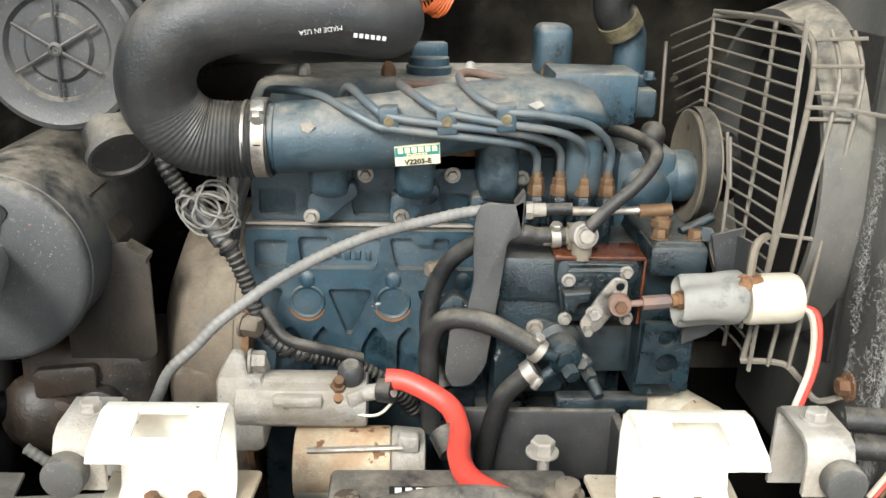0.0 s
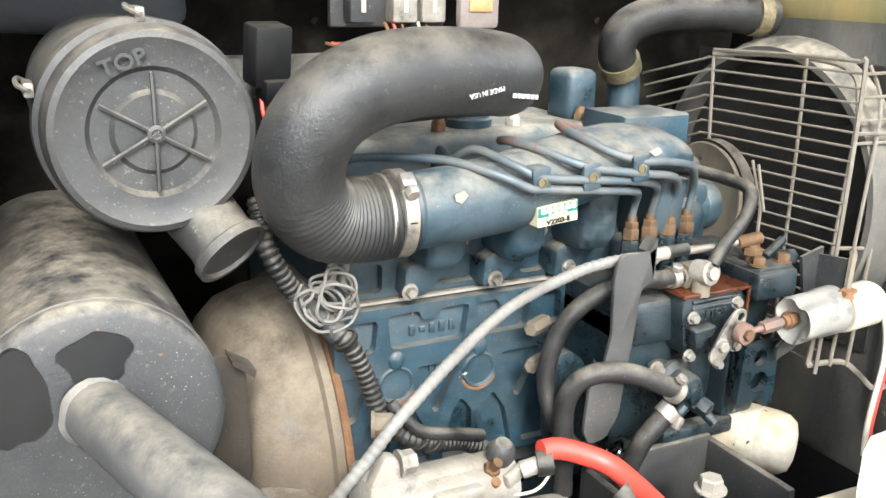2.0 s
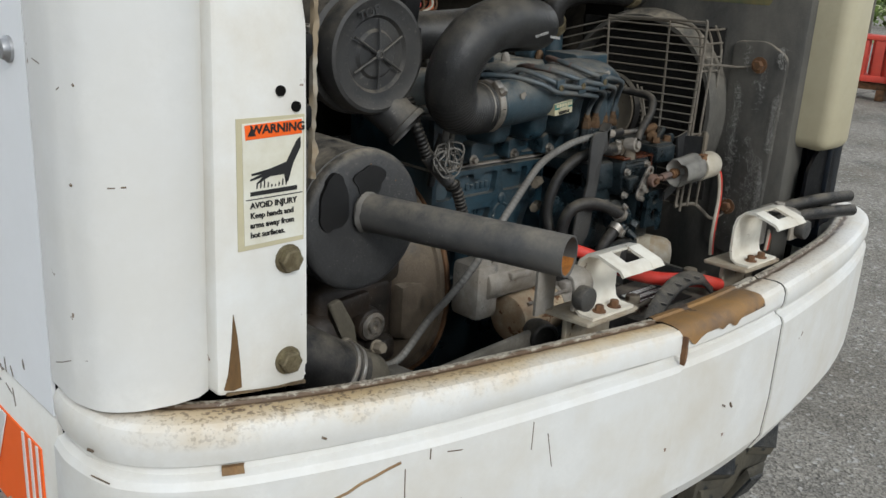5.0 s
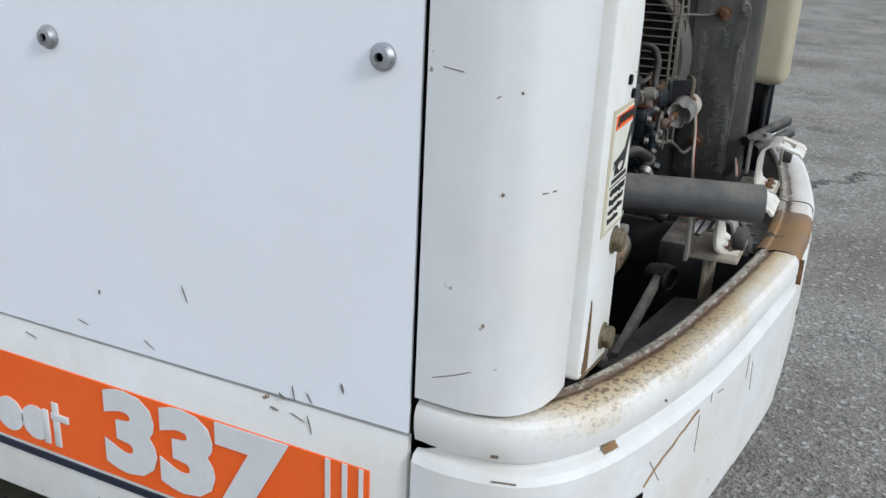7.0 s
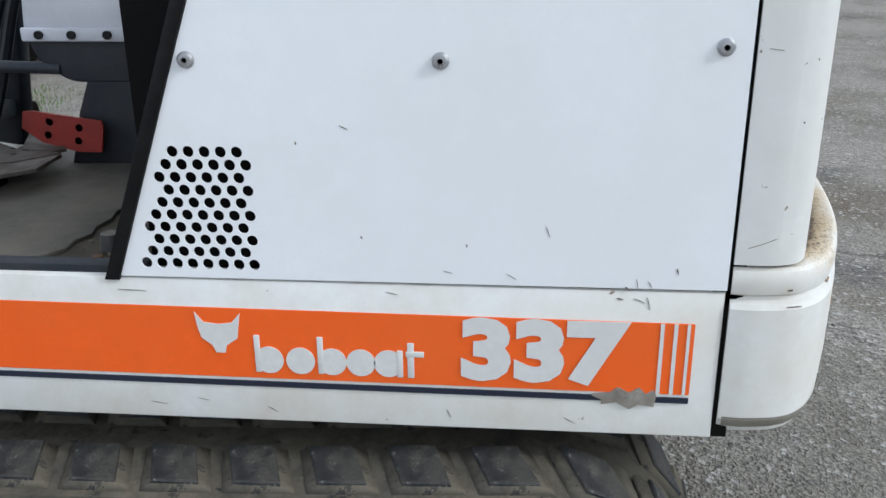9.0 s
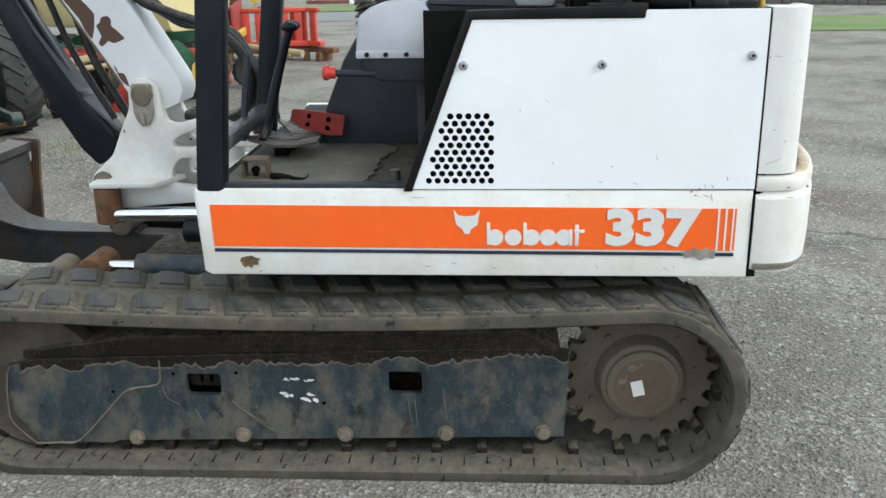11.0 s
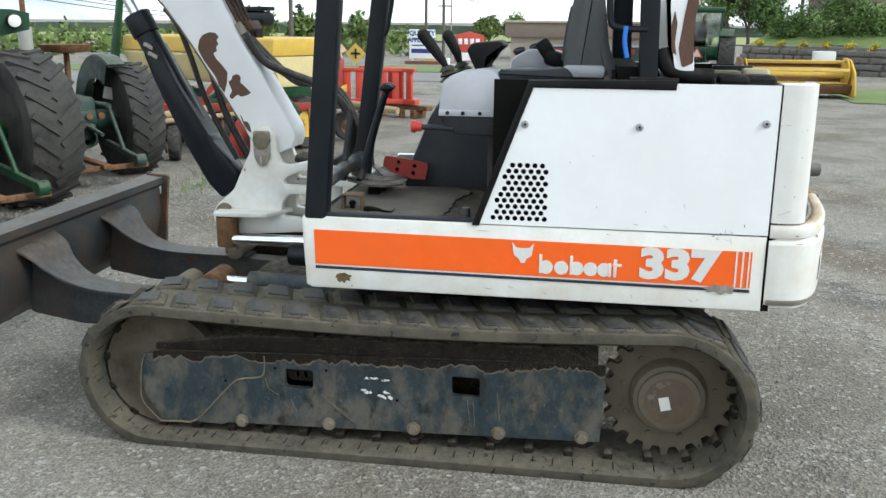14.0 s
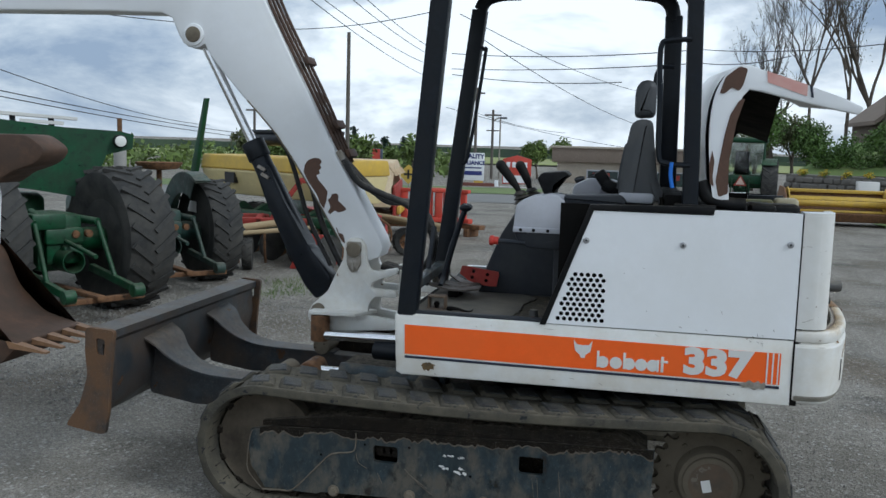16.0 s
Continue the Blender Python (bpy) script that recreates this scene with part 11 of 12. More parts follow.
def header_reel(x, y, az):
    """Yellow combine header with a slatted reel."""
    t = thing("combine_header", (0, 0, 0), "yellow combine header with slatted reel", "header", "parked farm machines")
    part("trough", Geo().prism(rounded([(-0.45, 0.10), (-0.55, 0.30), (0.25, 0.28), (0.45, 0.72), (0.50, 0.72), (0.45, 0.10)], 0.03), "yz", -1.12, 1.12, 0.01), rusty, t, "rust-brown header trough")
    for k in range(5):
        w = 2 * math.pi * k / 5 + 0.3
        yy, zz = -0.15 + 0.30 * math.cos(w), 0.52 + 0.26 * math.sin(w)
        part("reel_bat", Geo().box((0, yy, zz), (2.14, 0.03, 0.07), (math.degrees(w), 0, 0), 0.005), yellow_paint, t, "yellow reel bat")
    part("top_beam", Geo().box((0, 0.42, 0.74), (2.24, 0.10, 0.08), bev=0.015), yellow_paint, t, "yellow top beam")
    part("lower_beam", Geo().cyl((-1.08, -0.1, 0.48), (1.08, -0.1, 0.48), 0.07, n=14), yellow_paint, t, "yellow reel tube")
    for s in (-1, 1):
        part("end_shield", Geo().prism(rounded([(-0.75, 0.05), (-0.6, 0.55), (-0.2, 0.82), (0.3, 0.85), (0.5, 0.6), (0.5, 0.05)], 0.08), "yz", s * 1.14 - 0.02, s * 1.14 + 0.02, 0.006), yellow_paint if s > 0 else rusty, t, "header end shield")
        part("reel_disc", Geo().lathe((s * 1.05, -0.15, 0.52), (s, 0, 0), [(0.27, 0), (0.31, 0), (0.31, 0.02), (0.27, 0.02)], 30), yellow_paint, t)
    part("drive_arm", Geo().cyl((-1.15, -0.2, 0.6), (-1.5, -0.4, 0.45), 0.05, n=12).box((-1.5, -0.42, 0.3), (0.06, 0.06, 0.5), bev=0.01), brown_steel, t, "greasy drive shaft")
    wheel("header_wheel", (-0.8, 0.5, 0.22), -1, 0.22, 0.16, rusty, t, 14)
    place(t, x, y, az)


header_reel(17.35, -2.98, 2)

# bucket and linkage hanging at the end of the digger's arm
buck_mat = surface("rusty_bucket_steel", (0.13, 0.065, 0.035), 0.6, 0.2, vary=0.35, grain=30, bump=0.2, dirt=(0.06, 0.045, 0.035), dirt_amount=0.4, dirt_scale=4)
bucket_line = rounded([(5.34, 1.0), (5.26, 0.95), (5.16, 0.72), (4.99, 0.565), (4.74, 0.50), (4.74, 0.475), (4.86, 0.36), (5.20, 0.38), (5.45, 0.62), (5.45, 0.95), (5.3, 1.06)], 0.05, 4)
bucket = part("digger_bucket", Geo().prism(bucket_line, "yz", -0.13, 0.47, 0.012), buck_mat, digger, "rusty digging bucket with teeth")
for k in range(5):
    x = -0.11 + 0.14 * k
    part("bucket_tooth", Geo().skin([[(x - 0.035, 4.78, 0.47), (x + 0.035, 4.78, 0.47), (x + 0.035, 4.80, 0.51), (x - 0.035, 4.80, 0.51)], [(x - 0.018, 4.56, 0.450), (x + 0.018, 4.56, 0.450), (x + 0.018, 4.56, 0.460), (x - 0.018, 4.56, 0.460)]]), surface("worn_tooth_steel", (0.30, 0.17, 0.09), 0.5, 0.4, vary=0.2, bump=0.1), bucket, "worn bucket tooth")
part("bucket_link", Geo().prism(rounded([(4.72, 1.50), (4.66, 1.58), (4.78, 1.66), (5.02, 1.66), (5.12, 1.45), (5.02, 1.36), (4.9, 1.44)], 0.05, 4), "yz", 0.05, 0.29, 0.012), buck_mat, digger, "rusty curved bucket link")
part("dipper_arm", Geo().prism([(5.45, 2.60), (5.65, 2.55), (5.32, 1.0), (5.12, 1.0), (5.10, 1.3)], "yz", 0.09, 0.25, 0.01), white, digger, "white dipper arm")
part("arm_link", Geo().prism([(5.0, 1.55), (5.08, 1.6), (5.30, 1.1), (5.22, 1.05)], "yz", 0.03, 0.07, 0.005), buck_mat, digger)

# ---- buildings, signs and poles ----
siding = surface("tan_siding", (0.46, 0.40, 0.32), 0.8, vary=0.06, grain=8, bump=0.05, dirt=(0.36, 0.31, 0.25), dirt_amount=0.2)
roof_brown = surface("brown_roof_band", (0.24, 0.19, 0.15), 0.85, vary=0.15, grain=10, bump=0.1)


def shop():
    x0, x1, y0, y1 = 50.0, 58.0, -2.6, 6.1
    z = gz(52, 2) - 0.9
    t = thing("shop_building", (x0, (y0 + y1) / 2, z), "low tan shop with brown flat roof band", "building")
    part("wall", Geo().box(((x0 + x1) / 2, (y0 + y1) / 2, z + 1.1), (x1 - x0, y1 - y0, 2.2)), siding, t, "tan siding wall")
    part("roof", Geo().box(((x0 + x1) / 2, (y0 + y1) / 2, z + 2.6), (x1 - x0 + 0.6, y1 - y0 + 0.6, 0.85), bev=0.05), roof_brown, t, "brown roof band")
    part("roof_edge", Geo().box(((x0 + x1) / 2, (y0 + y1) / 2, z + 3.06), (x1 - x0 + 0.8, y1 - y0 + 0.8, 0.12), bev=0.02), siding, t)
    for k in range(7):
        part("siding_board", Geo().box((x0 - 0.012, (y0 + y1) / 2, z + 0.2 + 0.28 * k), (0.02, y1 - y0, 0.02)), siding, t)
    for y in (3.4, -0.6):
        w = part("window", Geo().box((x0 - 0.02, y, z + 1.2), (0.06, 1.9, 1.15), bev=0.01), grey_plastic, t, "shop window")
        g = part("pane", Geo().box((x0 - 0.055, y, z + 1.2), (0.012, 1.75, 1.0)), surface("dark_window", (0.05, 0.07, 0.07), 0.1, vary=0.2, bump=0.0), w)
        part("window_sign", Geo().box((x0 - 0.065, y + 0.1, z + 1.45), (0.012, 1.0, 0.3)), red_paint, w, "red sign in the window")
        part("window_sign", Geo().box((x0 - 0.065, y, z + 1.0), (0.012, 1.4, 0.25)), teal_paint, w)
    part("door", Geo().box((x0 - 0.03, 1.3, z + 1.0), (0.06, 0.95, 2.0), bev=0.01), roof_brown, t)


shop()


def far_text(text, size, mat, parent, x, y, z, name="sign_text"):
    """Letters facing the yard."""
    m = Matrix.Translation((x, y, z)) @ Matrix(((0, 0, -1, 0), (-1, 0, 0, 0), (0, 1, 0, 0), (0, 0, 0, 1)))
    return lettering(text, size, mat, name, parent, m, "", 0.01, 1.0, 0.004)


sign_white = surface("white_sign_panel", (0.78, 0.79, 0.80), 0.5, vary=0.03, bump=0.0)
sign_blue = surface("blue_sign_print", (0.02, 0.03, 0.16), 0.5, vary=0.05, bump=0.0)
sx, sy = 39.8, 9.42
sg = thing("roadside_sign", (sx, sy, gz(sx, sy)), "white sign with dark blue lettering on posts", "sign")
part("panel", Geo().box((sx, sy, 0.48), (0.08, 1.25, 1.35), bev=0.01), sign_white, sg)
far_text("QUALITY", 0.30, sign_blue, sg, sx - 0.05, sy, 0.98)
far_text("APPLIANCE", 0.27, sign_blue, sg, sx - 0.05, sy, 0.66)
part("small_print", Geo().box((sx - 0.045, sy, 0.42), (0.01, 1.0, 0.06)), sign_blue, sg)
part("number_bar", Geo().box((sx - 0.045, sy, 0.16), (0.01, 1.05, 0.20)), sign_blue, sg, "plain dark bar")
part("lower_panel", Geo().box((sx, sy - 0.35, -0.42), (0.06, 0.45, 0.42)), yellow_paint, sg, "small yellow panel")
for dy in (-0.5, 0.5):
    part("post", Geo().box((sx + 0.06, sy + dy, -0.3), (0.1, 0.1, 1.6)), silver_decal, sg)
part("brace", Geo().cyl((sx, sy + 0.5, -0.3), (sx, sy + 1.2, -1.0), 0.04, n=8), silver_decal, sg)
rx, ry = 43.1, 7.6
rs = thing("store_sign", (rx, ry, gz(rx, ry)), "red store sign with white shapes", "sign")
part("panel", Geo().prism([(ry - 0.75, -0.5), (ry - 0.75, 0.85), (ry, 1.05), (ry + 0.75, 0.85), (ry + 0.75, -0.5)], "yz", rx - 0.06, rx + 0.06, 0.01), solo_mat, rs)
for k in range(4):
    part("sign_shape", Geo().box((rx - 0.07, ry + 0.45 - 0.3 * k, 0.55), (0.01, 0.2, 0.28), bev=0.003), sign_white, rs)
part("lower_panel", Geo().box((rx - 0.065, ry, -0.2), (0.02, 1.4, 0.4)), sign_white, rs)
for dy in (-0.6, 0.6):
    part("post", Geo().box((rx, ry + dy, -0.7), (0.1, 0.1, 0.8)), black_paint, rs)
lw = thing("garden_wall_sign", (36.8, 8.7, gz(36.8, 8.7)), "low rust-red panel wall beside the road", "wall")
part("panel", Geo().box((36.8, 8.7, -0.45), (0.12, 1.9, 0.55), bev=0.01), surface("red_brown_boards", (0.17, 0.06, 0.045), 0.8, vary=0.3, grain=12, bump=0.1), lw)
part("post", Geo().box((36.8, 7.7, -0.40), (0.16, 0.16, 0.75), bev=0.02), sign_white, lw)
part("rail", Geo().box((36.8, 7.0, -0.35), (0.05, 1.4, 0.10)), sign_white, lw)
ds = thing("road_sign", (27.5, 9.5, gz(27.5, 9.5)), "yellow diamond road sign with black cross", "sign")
dz = 0.46
part("plate", Geo().prism([(9.5 - 0.36, dz), (9.5, dz + 0.36), (9.5 + 0.36, dz), (9.5, dz - 0.36)], "yz", 27.46, 27.48), yellow_paint, ds, "yellow diamond plate")
part("cross", Geo().box((27.45, 9.5, dz), (0.01, 0.34, 0.07)).box((27.45, 9.5, dz), (0.01, 0.07, 0.34)), ink, ds, "black cross")
part("post", Geo().box((27.5, 9.5, -0.1), (0.05, 0.05, 1.4)), zinc, ds)
bb = thing("billboard", (52.5, 19.3, gz(52.5, 19.3)), "dark roadside billboard with red figure panel", "billboard")
part("panel", Geo().box((52.5, 18.9, 0.45), (0.15, 2.6, 1.25), bev=0.02), surface("billboard_print", (0.10, 0.12, 0.17), 0.5, vary=0.5, grain=1.5, bump=0.0), bb)
part("red_panel", Geo().box((52.4, 18.0, 0.5), (0.05, 0.5, 1.1)), solo_mat, bb)
part("post", Geo().box((52.5, 18.3, -0.8), (0.15, 0.15, 1.8)).box((52.5, 19.6, -0.8), (0.15, 0.15, 1.8)), black_paint, bb)
pole_wood = surface("weathered_pole_wood", (0.12, 0.105, 0.09), 0.9, vary=0.2, grain=12, bump=0.3)
POLES = [(33.5, 13.8, 6.2, 0.10), (54.6, 11.9, 5.2, 0.11), (54.7, 10.8, 3.8, 0.10), (48.0, 24.5, 3.6, 0.10), (70.0, 13.2, 3.0, 0.1)]
for x, y, top, r in POLES:
    t = thing("utility_pole", (x, y, gz(x, y)), "weathered wooden utility pole beside the road", "pole", "utility poles")
    part("pole", Geo().cyl((x, y, gz(x, y) - 0.2), (x, y, top), r, r * 0.75, n=10), pole_wood, t)
    if top < 6:
        part("cross_arm", Geo().box((x, y, top - 0.35), (0.1, 1.1, 0.1)), pole_wood, t)
lt = thing("street_lamp", (54.7, 10.3, gz(54.7, 10.3)), "street lamp head on a pole arm", "lamp")
part("lamp_arm", Geo().tube([(54.7, 10.8, 3.0), (54.7, 10.5, 3.25), (54.7, 10.2, 3.3)], 0.04, 8).cyl((54.7, 10.3, gz(54.7, 10.3)), (54.7, 10.3, 3.3), 0.05, n=8), zinc, lt)
part("lamp_head", Geo().box((54.7, 10.1, 3.28), (0.2, 0.45, 0.12), bev=0.03), dark_grey, lt)
wire_black = surface("power_line", (0.02, 0.02, 0.022), 0.6, vary=0.1, bump=0.0)


# End points are set to suit the camera's view; most lines touch no pole.
lines_root = thing("overhead_wires", (33.5, 13.8, gz(33.5, 13.8)), "thin black power lines placed to fit the camera's view", "power lines", kind="structure")


def cable(a, b, sag, r=0.012):
    a, b = Vector(a), Vector(b)
    pts = [a.lerp(b, k / 12) - Vector((0, 0, sag * 4 * (k / 12) * (1 - k / 12))) for k in range(13)]
    part("power_line", Geo().tube(pts, r, 5, 2), wire_black, lines_root)


cable((19.76, 19.04, 5.35), (26.77, 14.74, 5.54), 0.1, 0.015)
cable((12.87, 14.89, 2.95), (31.31, 19.21, 2.08), 0.2, 0.011)
cable((11.28, 13.67, 2.43), (37.6, 17.29, 1.66), 0.2, 0.011)
cable((11.28, 13.68, 2.32), (37.65, 17.16, 1.5), 0.2, 0.011)
cable((16.11, 9.07, 4.88), (34.46, 10.43, 4.39), 0.15, 0.011)
cable((16.22, 8.77, 4.89), (34.46, 10.45, 4.95), 0.15, 0.011)
cable((16.44, 8.14, 4.92), (34.47, 10.41, 5.36), 0.1, 0.011)
cable((16.54, 7.83, 4.94), (34.51, 10.23, 5.6), 0.1, 0.011)
cable((24.75, 8.05, 5.84), (27.0, 14.19, 5.53), 0.15, 0.015)
cable((28.79, 8.29, 4.89), (21.45, -0.1, 4.34), 0.15, 0.015)
cable((30.75, 8.67, 4.28), (25.49, 2.05, 3.71), 0.15, 0.015)
cable((30.75, 8.68, 4.49), (21.45, -0.12, 3.98), 0.1, 0.015)
cable((24.92, 7.25, 5.77), (55.49, 1.61, 5.18), 0.3, 0.015)
cable((25.01, 6.78, 5.16), (55.49, 1.5, 3.04), 0.3, 0.015)
cable((21.45, -0.1, 4.34), (16.9, -3.67, 4.02), 0.1, 0.011)
cable((21.45, -0.12, 3.98), (17.26, -1.81, 3.78), 0.1, 0.011)
cable((49.3, 12.79, 3.7), (55.49, 2.13, 1.58), 0.2, 0.015)
cable((54.57, 11.89, 3.58), (57.3, 6.29, 2.44), 0.2, 0.015)

# retaining wall of rough stones, the bank, the house behind
stone_mat = surface("rough_grey_stone", (0.21, 0.195, 0.175), 0.9, vary=0.35, grain=6, bump=0.4, dirt=(0.09, 0.085, 0.075), dirt_amount=0.3, dirt_scale=3)
W0, W1 = Vector((33.2, -4.3)), Vector((27.5, -12.0))
wl_ob = thing("retaining_wall", (31, -7, gz(31, -7)), "rough grey stone retaining wall with yellow flowers", "wall", kind="structure")
wall_core = Geo()
wd = (W1 - W0).normalized()
wn2 = Vector((-wd.y, wd.x))
if wn2.x > 0:
    wn2 = -wn2
def wall_pt(s, out, z):
    p = W0 + wd * s + wn2 * out
    return (p.x, p.y, z)
LENW = (W1 - W0).length
wall_core.skin([[wall_pt(s, 0.0, -0.4), wall_pt(s, 0.0, 0.78), wall_pt(s, -0.5, 0.80), wall_pt(s, -0.5, -0.4)] for s in (0, LENW)])
part("wall_core", wall_core, stone_mat, wl_ob)
stones_m = [Geo().box((0, 0, 0), (0.30, 0.12, 0.20), bev=0.03, seg=1).jitter(0.03, 9 + 3 * k).mesh("stone", stone_mat) for k in range(4)]
for row in range(4):
    s = 0.1 + 0.12 * (row % 2)
    while s < LENW - 0.2:
        ob = part("stone", rng.choice(stones_m), stone_mat, wl_ob)
        p = wall_pt(s, 0.03, -0.12 + 0.235 * row)
        ob.matrix_basis = Matrix.Translation(p) @ Matrix.Rotation(math.atan2(wd.y, wd.x), 4, "Z") @ Matrix.Diagonal((rng.uniform(0.8, 1.3), 1, rng.uniform(0.9, 1.1), 1))
        s += rng.uniform(0.30, 0.42)
bank = Geo()
rows_b = []
for out, z in ((-0.45, 0.80), (-2.5, 1.35), (-6, 2.1), (-12, 2.6), (-25, 2.8)):
    rows_b.append([wall_pt(s, out, z + 0.1 * noise.noise(Vector((s, out, 0)))) for s in [LENW * k / 10 + (k == 10) * 12 for k in range(11)]])
bank.skin(rows_b, closed=False, cap=False)
tagged(part("grass_bank", bank, grass_mat), "green grass bank rising behind the stone wall", "bank", kind="structure")
box_w = thing("utility_cabinet", wall_pt(3.4, 0.5, gz(31, -7)), "pale metal cabinet standing by the wall", "cabinet")
p = wall_pt(3.4, 0.5, 0)
part("cabinet_body", Geo().box((p[0], p[1], 0.2), (0.5, 0.7, 0.9), bev=0.02), silver_decal, box_w)

hx, hy = 42.0, -10.9
hz = 0.6
hs = thing("stone_house", (hx, hy, hz), "stone and white-sided house with steep roof", "house")
house_stone = surface("tan_house_stone", (0.24, 0.20, 0.155), 0.9, vary=0.3, grain=3.5, bump=0.3, dirt=(0.13, 0.11, 0.09), dirt_amount=0.3, dirt_scale=2)
part("wall", Geo().box((hx + 3, hy - 2.5, hz + 1.3), (6, 7.4, 3.0)), house_stone, hs, "tan stone wall")
part("gable", Geo().prism([(hy - 0.4 + 1.6, hz + 2.6), (hy - 2.0, hz + 5.0), (hy - 5.2, hz + 2.6)], "yz", hx - 0.02, hx + 5), sign_white, hs, "white sided gable")
part("roof", Geo().skin([[(hx - 0.4, hy + 1.6, hz + 2.4), (hx - 0.4, hy - 2.0, hz + 5.3), (hx - 0.4, hy - 5.6, hz + 2.4), (hx - 0.4, hy - 5.6, hz + 2.6), (hx - 0.4, hy - 2.0, hz + 5.5), (hx - 0.4, hy + 1.6, hz + 2.6)], [(hx + 6, hy + 1.6, hz + 2.4), (hx + 6, hy - 2.0, hz + 5.3), (hx + 6, hy - 5.6, hz + 2.4), (hx + 6, hy - 5.6, hz + 2.6), (hx + 6, hy - 2.0, hz + 5.5), (hx + 6, hy + 1.6, hz + 2.6)]]), roof_brown, hs, "brown shingle roof")
part("chimney", Geo().box((hx - 0.5, hy + 0.7, hz + 2.3), (0.7, 0.9, 5.4), bev=0.04), house_stone, hs, "stone chimney")
wn_ = part("window", Geo().box((hx - 0.04, hy - 1.6, hz + 1.5), (0.1, 0.9, 1.4), bev=0.02), sign_white, hs, "white-framed window")
part("pane", Geo().box((hx - 0.10, hy - 1.6, hz + 1.82), (0.03, 0.7, 0.58)).box((hx - 0.10, hy - 1.6, hz + 1.18), (0.03, 0.7, 0.58)), surface("house_pane", (0.08, 0.10, 0.12), 0.1, vary=0.2, bump=0.0), wn_)

# ---- trees and shrubs ----
bark = surface("grey_brown_bark", (0.11, 0.09, 0.07), 0.95, vary=0.3, grain=12, bump=0.5)


def leaf_mat(name, colour):
    m = surface(name, colour, 0.6, vary=0.35, grain=1.2, bump=0.0, dirt=[c * 0.45 for c in colour], dirt_amount=0.3, dirt_scale=0.7)
    N, L = m.node_tree.nodes, m.node_tree.links
    b = N["Principled BSDF"]
    was = b.inputs["Base Color"].links[0].from_socket
    geo_i = N.new("ShaderNodeNewGeometry")
    r = N.new("ShaderNodeMapRange")
    r.inputs["To Min"].default_value, r.inputs["To Max"].default_value = 0.55, 1.4
    L.new(geo_i.outputs["Random Per Island"], r.inputs["Value"])
    mx = N.new("ShaderNodeMix")
    mx.data_type, mx.blend_type = "RGBA", "MULTIPLY"
    mx.inputs["Factor"].default_value = 1.0
    L.new(was, mx.inputs["A"])
    L.new(r.outputs[0], mx.inputs["B"])
    L.new(mx.outputs["Result"], b.inputs["Base Color"])
    b.inputs["Subsurface Weight"].default_value = 0.0
    return m


spring = leaf_mat("spring_leaves", (0.15, 0.22, 0.045))
deep = leaf_mat("shrub_leaves", (0.10, 0.185, 0.03))
olive = leaf_mat("budding_leaves", (0.14, 0.16, 0.06))
conifer = leaf_mat("conifer_needles", (0.02, 0.05, 0.03))
flower = leaf_mat("yellow_flowers", (0.70, 0.50, 0.02))


def leaves(centres, radius, count, size, r):
    """Many small leaf blades round clump centres."""
    g = Geo()
    for _ in range(count):
        c = Vector(r.choice(centres))
        d = Vector((r.gauss(0, 1), r.gauss(0, 1), r.gauss(0, 0.8)))
        p = c + d.normalized() * radius * r.uniform(0.35, 1.05)
        u = Vector((r.gauss(0, 1), r.gauss(0, 1), r.gauss(0, 1))).normalized() * size * r.uniform(0.6, 1.3)
        w = u.cross(Vector((r.gauss(0, 1), r.gauss(0, 1), r.gauss(0, 1)))).normalized() * size * 0.5
        g.put([p - u, p + w, p + u, p - w], [(0, 1, 2, 3)])
    return g


def limbs(base, height, r0, r, spread=0.6, depth=3, up=0.5):
    """Tapered branching wood; returns the mesh and the tips."""
    g, tips = Geo(), []

    def grow(p, d, length, rad, level):
        rad = max(rad, 0.009)
        pts, q, dd = [p], p, d.copy()
        for k in range(3):
            dd = (dd + Vector((r.gauss(0, 0.13), r.gauss(0, 0.13), r.gauss(0.04, 0.08)))).normalized()
            q = q + dd * length / 3
            pts.append(q)
        g.tube(pts, [rad, rad * 0.82, rad * 0.66, rad * 0.5], 6 if level < 2 else 4, 2)
        if level >= depth:
            tips.append(q)
            return
        for k in range(r.choice((2, 3, 3)) if level else r.choice((3, 4))):
            w = r.uniform(0, 2 * math.pi)
            side = Vector((math.cos(w), math.sin(w), 0))
            nd = (dd * (1 - spread * 0.3) + side * spread * r.uniform(0.35, 1.0) + Vector((0, 0, up * r.uniform(0.3, 0.9)))).normalized()
            start = pts[r.choice((1, 2, 3))] if level else pts[r.choice((2, 3))]
            grow(start, nd, length * r.uniform(0.55, 0.8), rad * 0.55, level + 1)

    grow(Vector(base), Vector((0, 0, 1)), height * 0.38, r0, 0)
    return g, tips


def tree(x, y, height, label, foliage, seed, count=1500, size=0.14, base=None, depth=3, r0=None, clump=0.16, spread=0.6, up=0.5):
    r = random.Random(seed)
    z = gz(x, y) if base is None else base
    t = thing("tree", (x, y, z), label, "tree")
    g, tips = limbs((x, y, z - 0.1), height, r0 or height * 0.028, r, spread, depth, up)
    part("trunk", g, bark, t, "grey-brown trunk with limbs")
    if count:
        part("crown", leaves(tips, height * clump, count, size, r), foliage, t, "loose crown of small leaves")
    return t


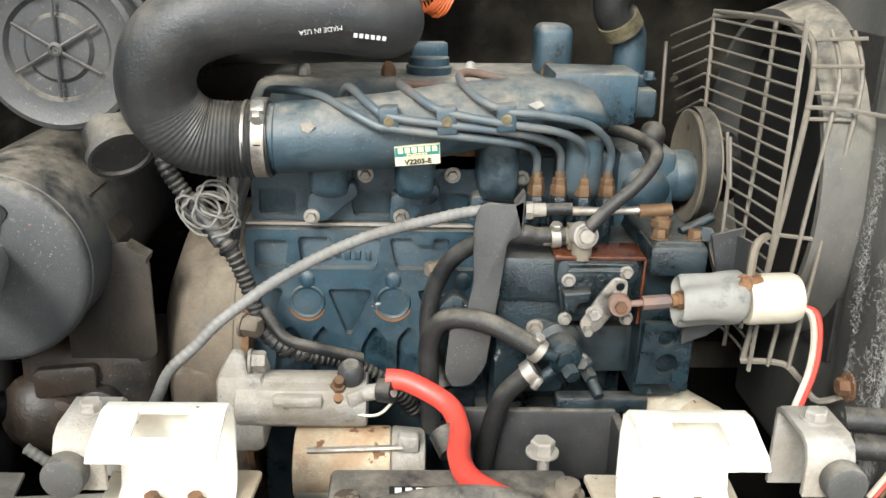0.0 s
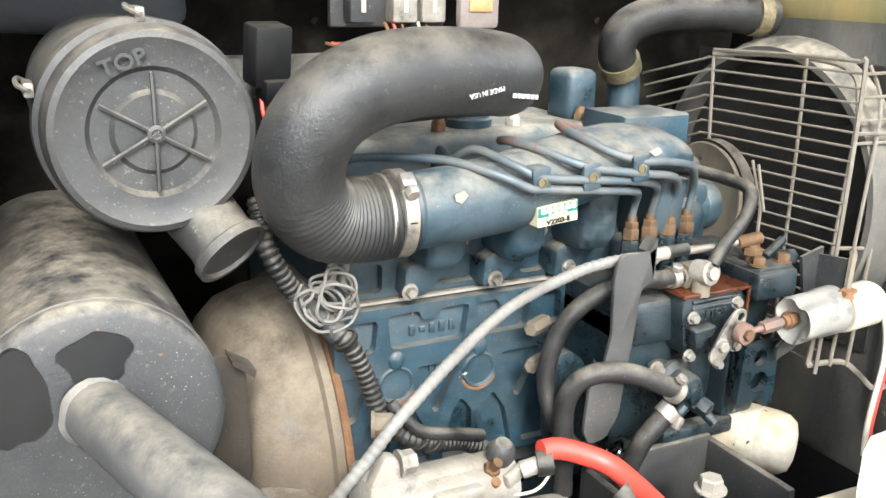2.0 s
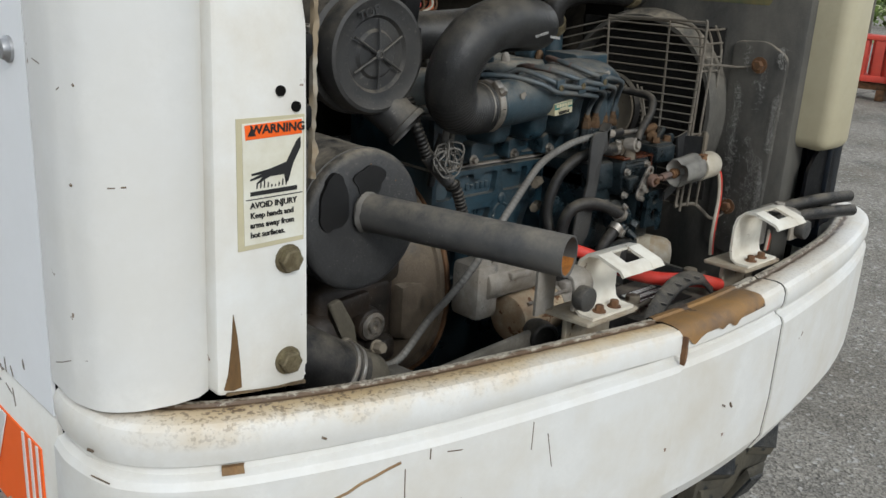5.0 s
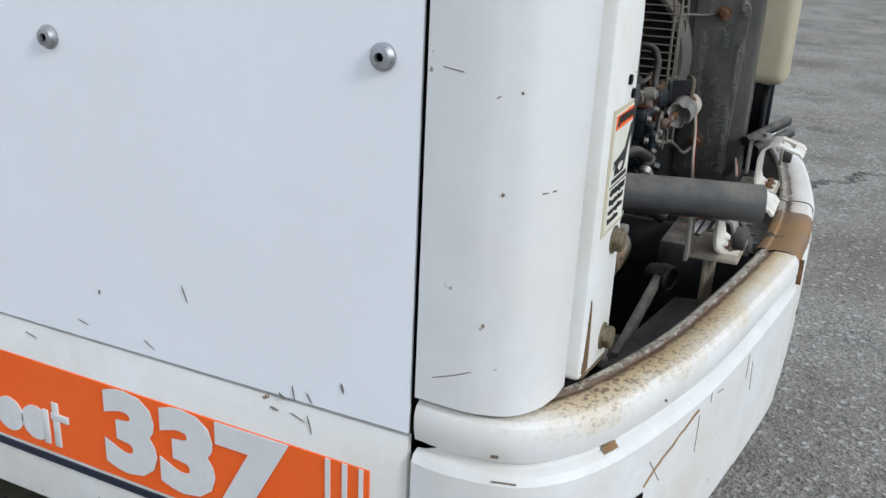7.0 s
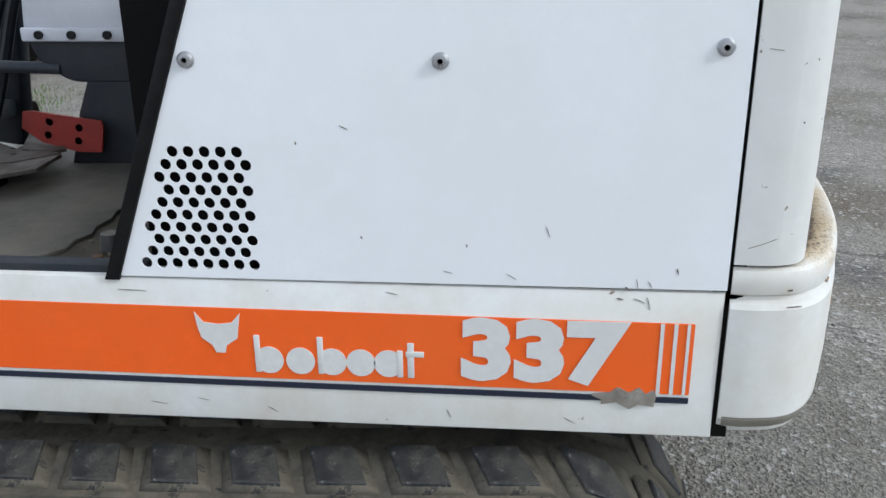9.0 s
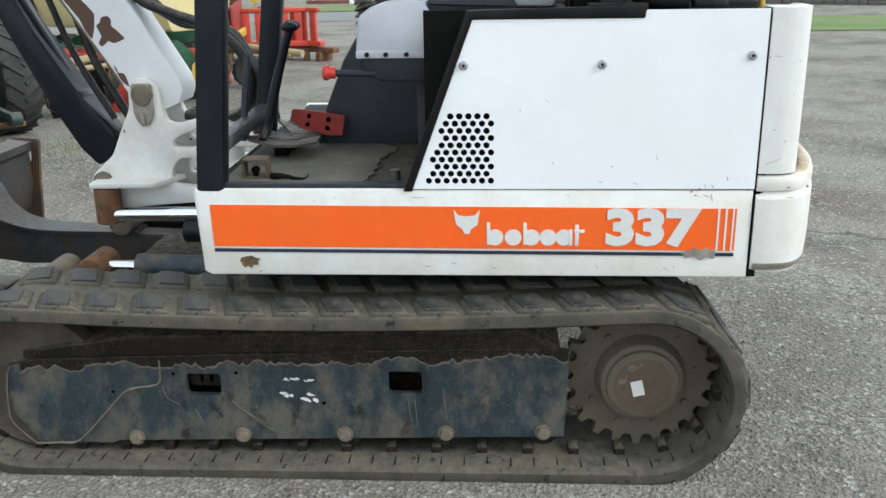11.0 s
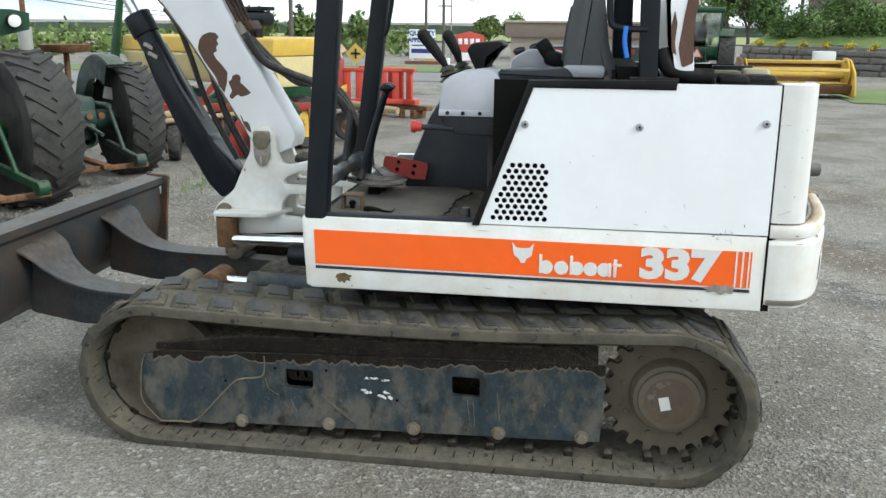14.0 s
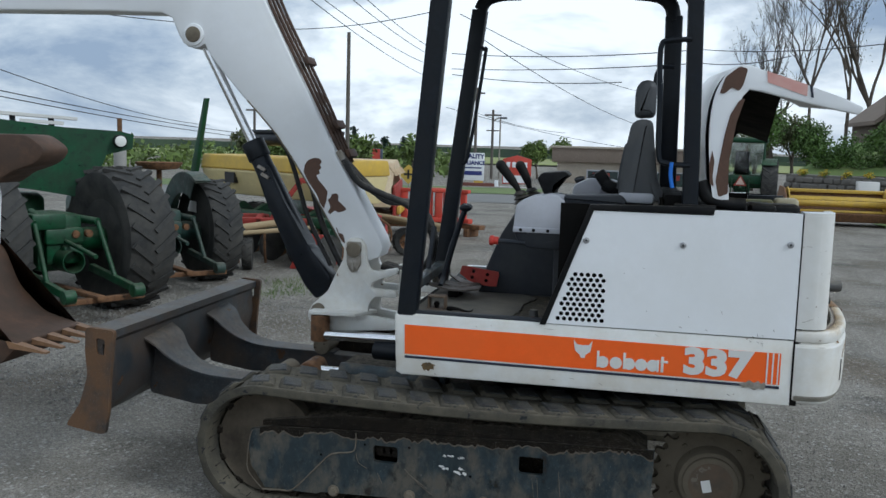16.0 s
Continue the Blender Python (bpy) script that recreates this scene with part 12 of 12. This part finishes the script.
tree(60.0, 8.3, 3.4, "round spring tree with fresh pale leaves", spring, 3, 2600, 0.12)
tree(62.5, 6.4, 3.2, "round spring tree with fresh pale leaves", spring, 8, 2000, 0.12)
for k, (x, y, h, sp) in enumerate(((43.6, -7.0, 13.0, 0.62), (44.6, -8.6, 14.0, 0.60), (45.5, -5.2, 9.5, 0.55))):
    tree(x, y, h, "large bare-limbed tree with few buds", olive, 121 + k, 250, 0.05, 0.2, 6, 0.13, 0.05, sp, 0.75)
tree(47.0, -4.6, 8.0, "bare-limbed tree with few buds", olive, 23, 500, 0.06, -0.4, 5, 0.16, 0.05, 0.46, 1.1)
tree(50.0, -11.5, 12.0, "large bare-limbed tree with few buds", olive, 25, 500, 0.06, 1.5, 5, 0.2, 0.05, 0.46, 1.1)
for k, (x, y, h) in enumerate(((40.0, -4.6, 3.6), (41.5, -5.8, 4.2), (39.2, -6.2, 3.0), (43.5, -3.4, 3.4))):
    tree(x, y, h, "young tree with olive-green spring leaves", olive if k % 2 else deep, 30 + k, 2600, 0.09, None if k == 3 else 0.1, 3, None, 0.20)
for k in range(14):
    w = radians(rng.uniform(12.5, 24))
    d = rng.uniform(52, 95)
    x, y = -4.5 + d * math.cos(w), 1.4 + d * math.sin(w)
    tree(x, y, rng.uniform(2.2, 3.6), "roadside spring tree with pale green leaves", spring if k % 3 else olive, 50 + k, 700, 0.20, None, 2, None, 0.24)
for k, (x, y, h) in enumerate(((57.0, 21.0, 3.4), (60.0, 19.6, 2.8), (75.0, 22.0, 3.2))):
    t = thing("conifer", (x, y, gz(x, y)), "dark green conifer beside the road", "tree")
    z = gz(x, y)
    part("trunk", Geo().cyl((x, y, z), (x, y, z + h), 0.12, 0.02, n=8), bark, t)
    cs = [(x + (1 - j / 9) * 0.75 * math.cos(j * 2.4 + i), y + (1 - j / 9) * 0.75 * math.sin(j * 2.4 + i), z + h * (0.15 + 0.85 * j / 9)) for j in range(9) for i in range(4)]
    part("crown", leaves(cs, 0.28, 700, 0.12, random.Random(k)), conifer, t)
sh = thing("shrub", wall_pt(3.6, -2.0, 1.1), "large dense round green shrub on the bank", "shrub")
r_s = random.Random(77)
cs = []
for k in range(60):
    s, o = r_s.uniform(0.5, 4.8), r_s.uniform(-3.4, -1.4)
    top = 2.6 - 0.30 * abs(s - 2.7) ** 1.5
    p = wall_pt(s, o, r_s.uniform(1.2, max(top, 1.3)))
    cs.append(p)
part("crown", leaves(cs, 0.42, 9000, 0.07, r_s), deep, sh, "dense green leaves")
part("trunk", limbs(wall_pt(2.6, -2.4, 1.0), 1.4, 0.06, r_s, depth=2)[0], bark, sh)
for k in range(9):
    s = 0.7 + 0.85 * k
    p = wall_pt(s, -0.05, 0.86)
    t = thing("flower_clump", p, "clump of bright yellow flowers on the wall", "flowers", "flowers along the wall")
    part("blossom", leaves([(p[0], p[1], p[2] + 0.02), (p[0] + 0.05, p[1] + 0.1, p[2] - 0.05 * (k % 3))], 0.16, 160, 0.035, random.Random(100 + k)), flower, t)
    part("stalks", leaves([(p[0], p[1], p[2] - 0.05)], 0.14, 90, 0.035, random.Random(200 + k)), deep, t)
Geo()
hc = []
for k in range(90):
    w = radians(rng.uniform(11, 36))
    d = rng.uniform(60, 130)
    hc.append((-4.5 + d * math.cos(w), 1.4 + d * math.sin(w), gz(d * 0.97, d * 0.25) + rng.uniform(0.2, 1.0)))
solo("far_bushes", leaves(hc, 1.6, 6000, 0.30, rng), spring, "band of pale green bushes beyond the road", "bushes", kind="stuff")
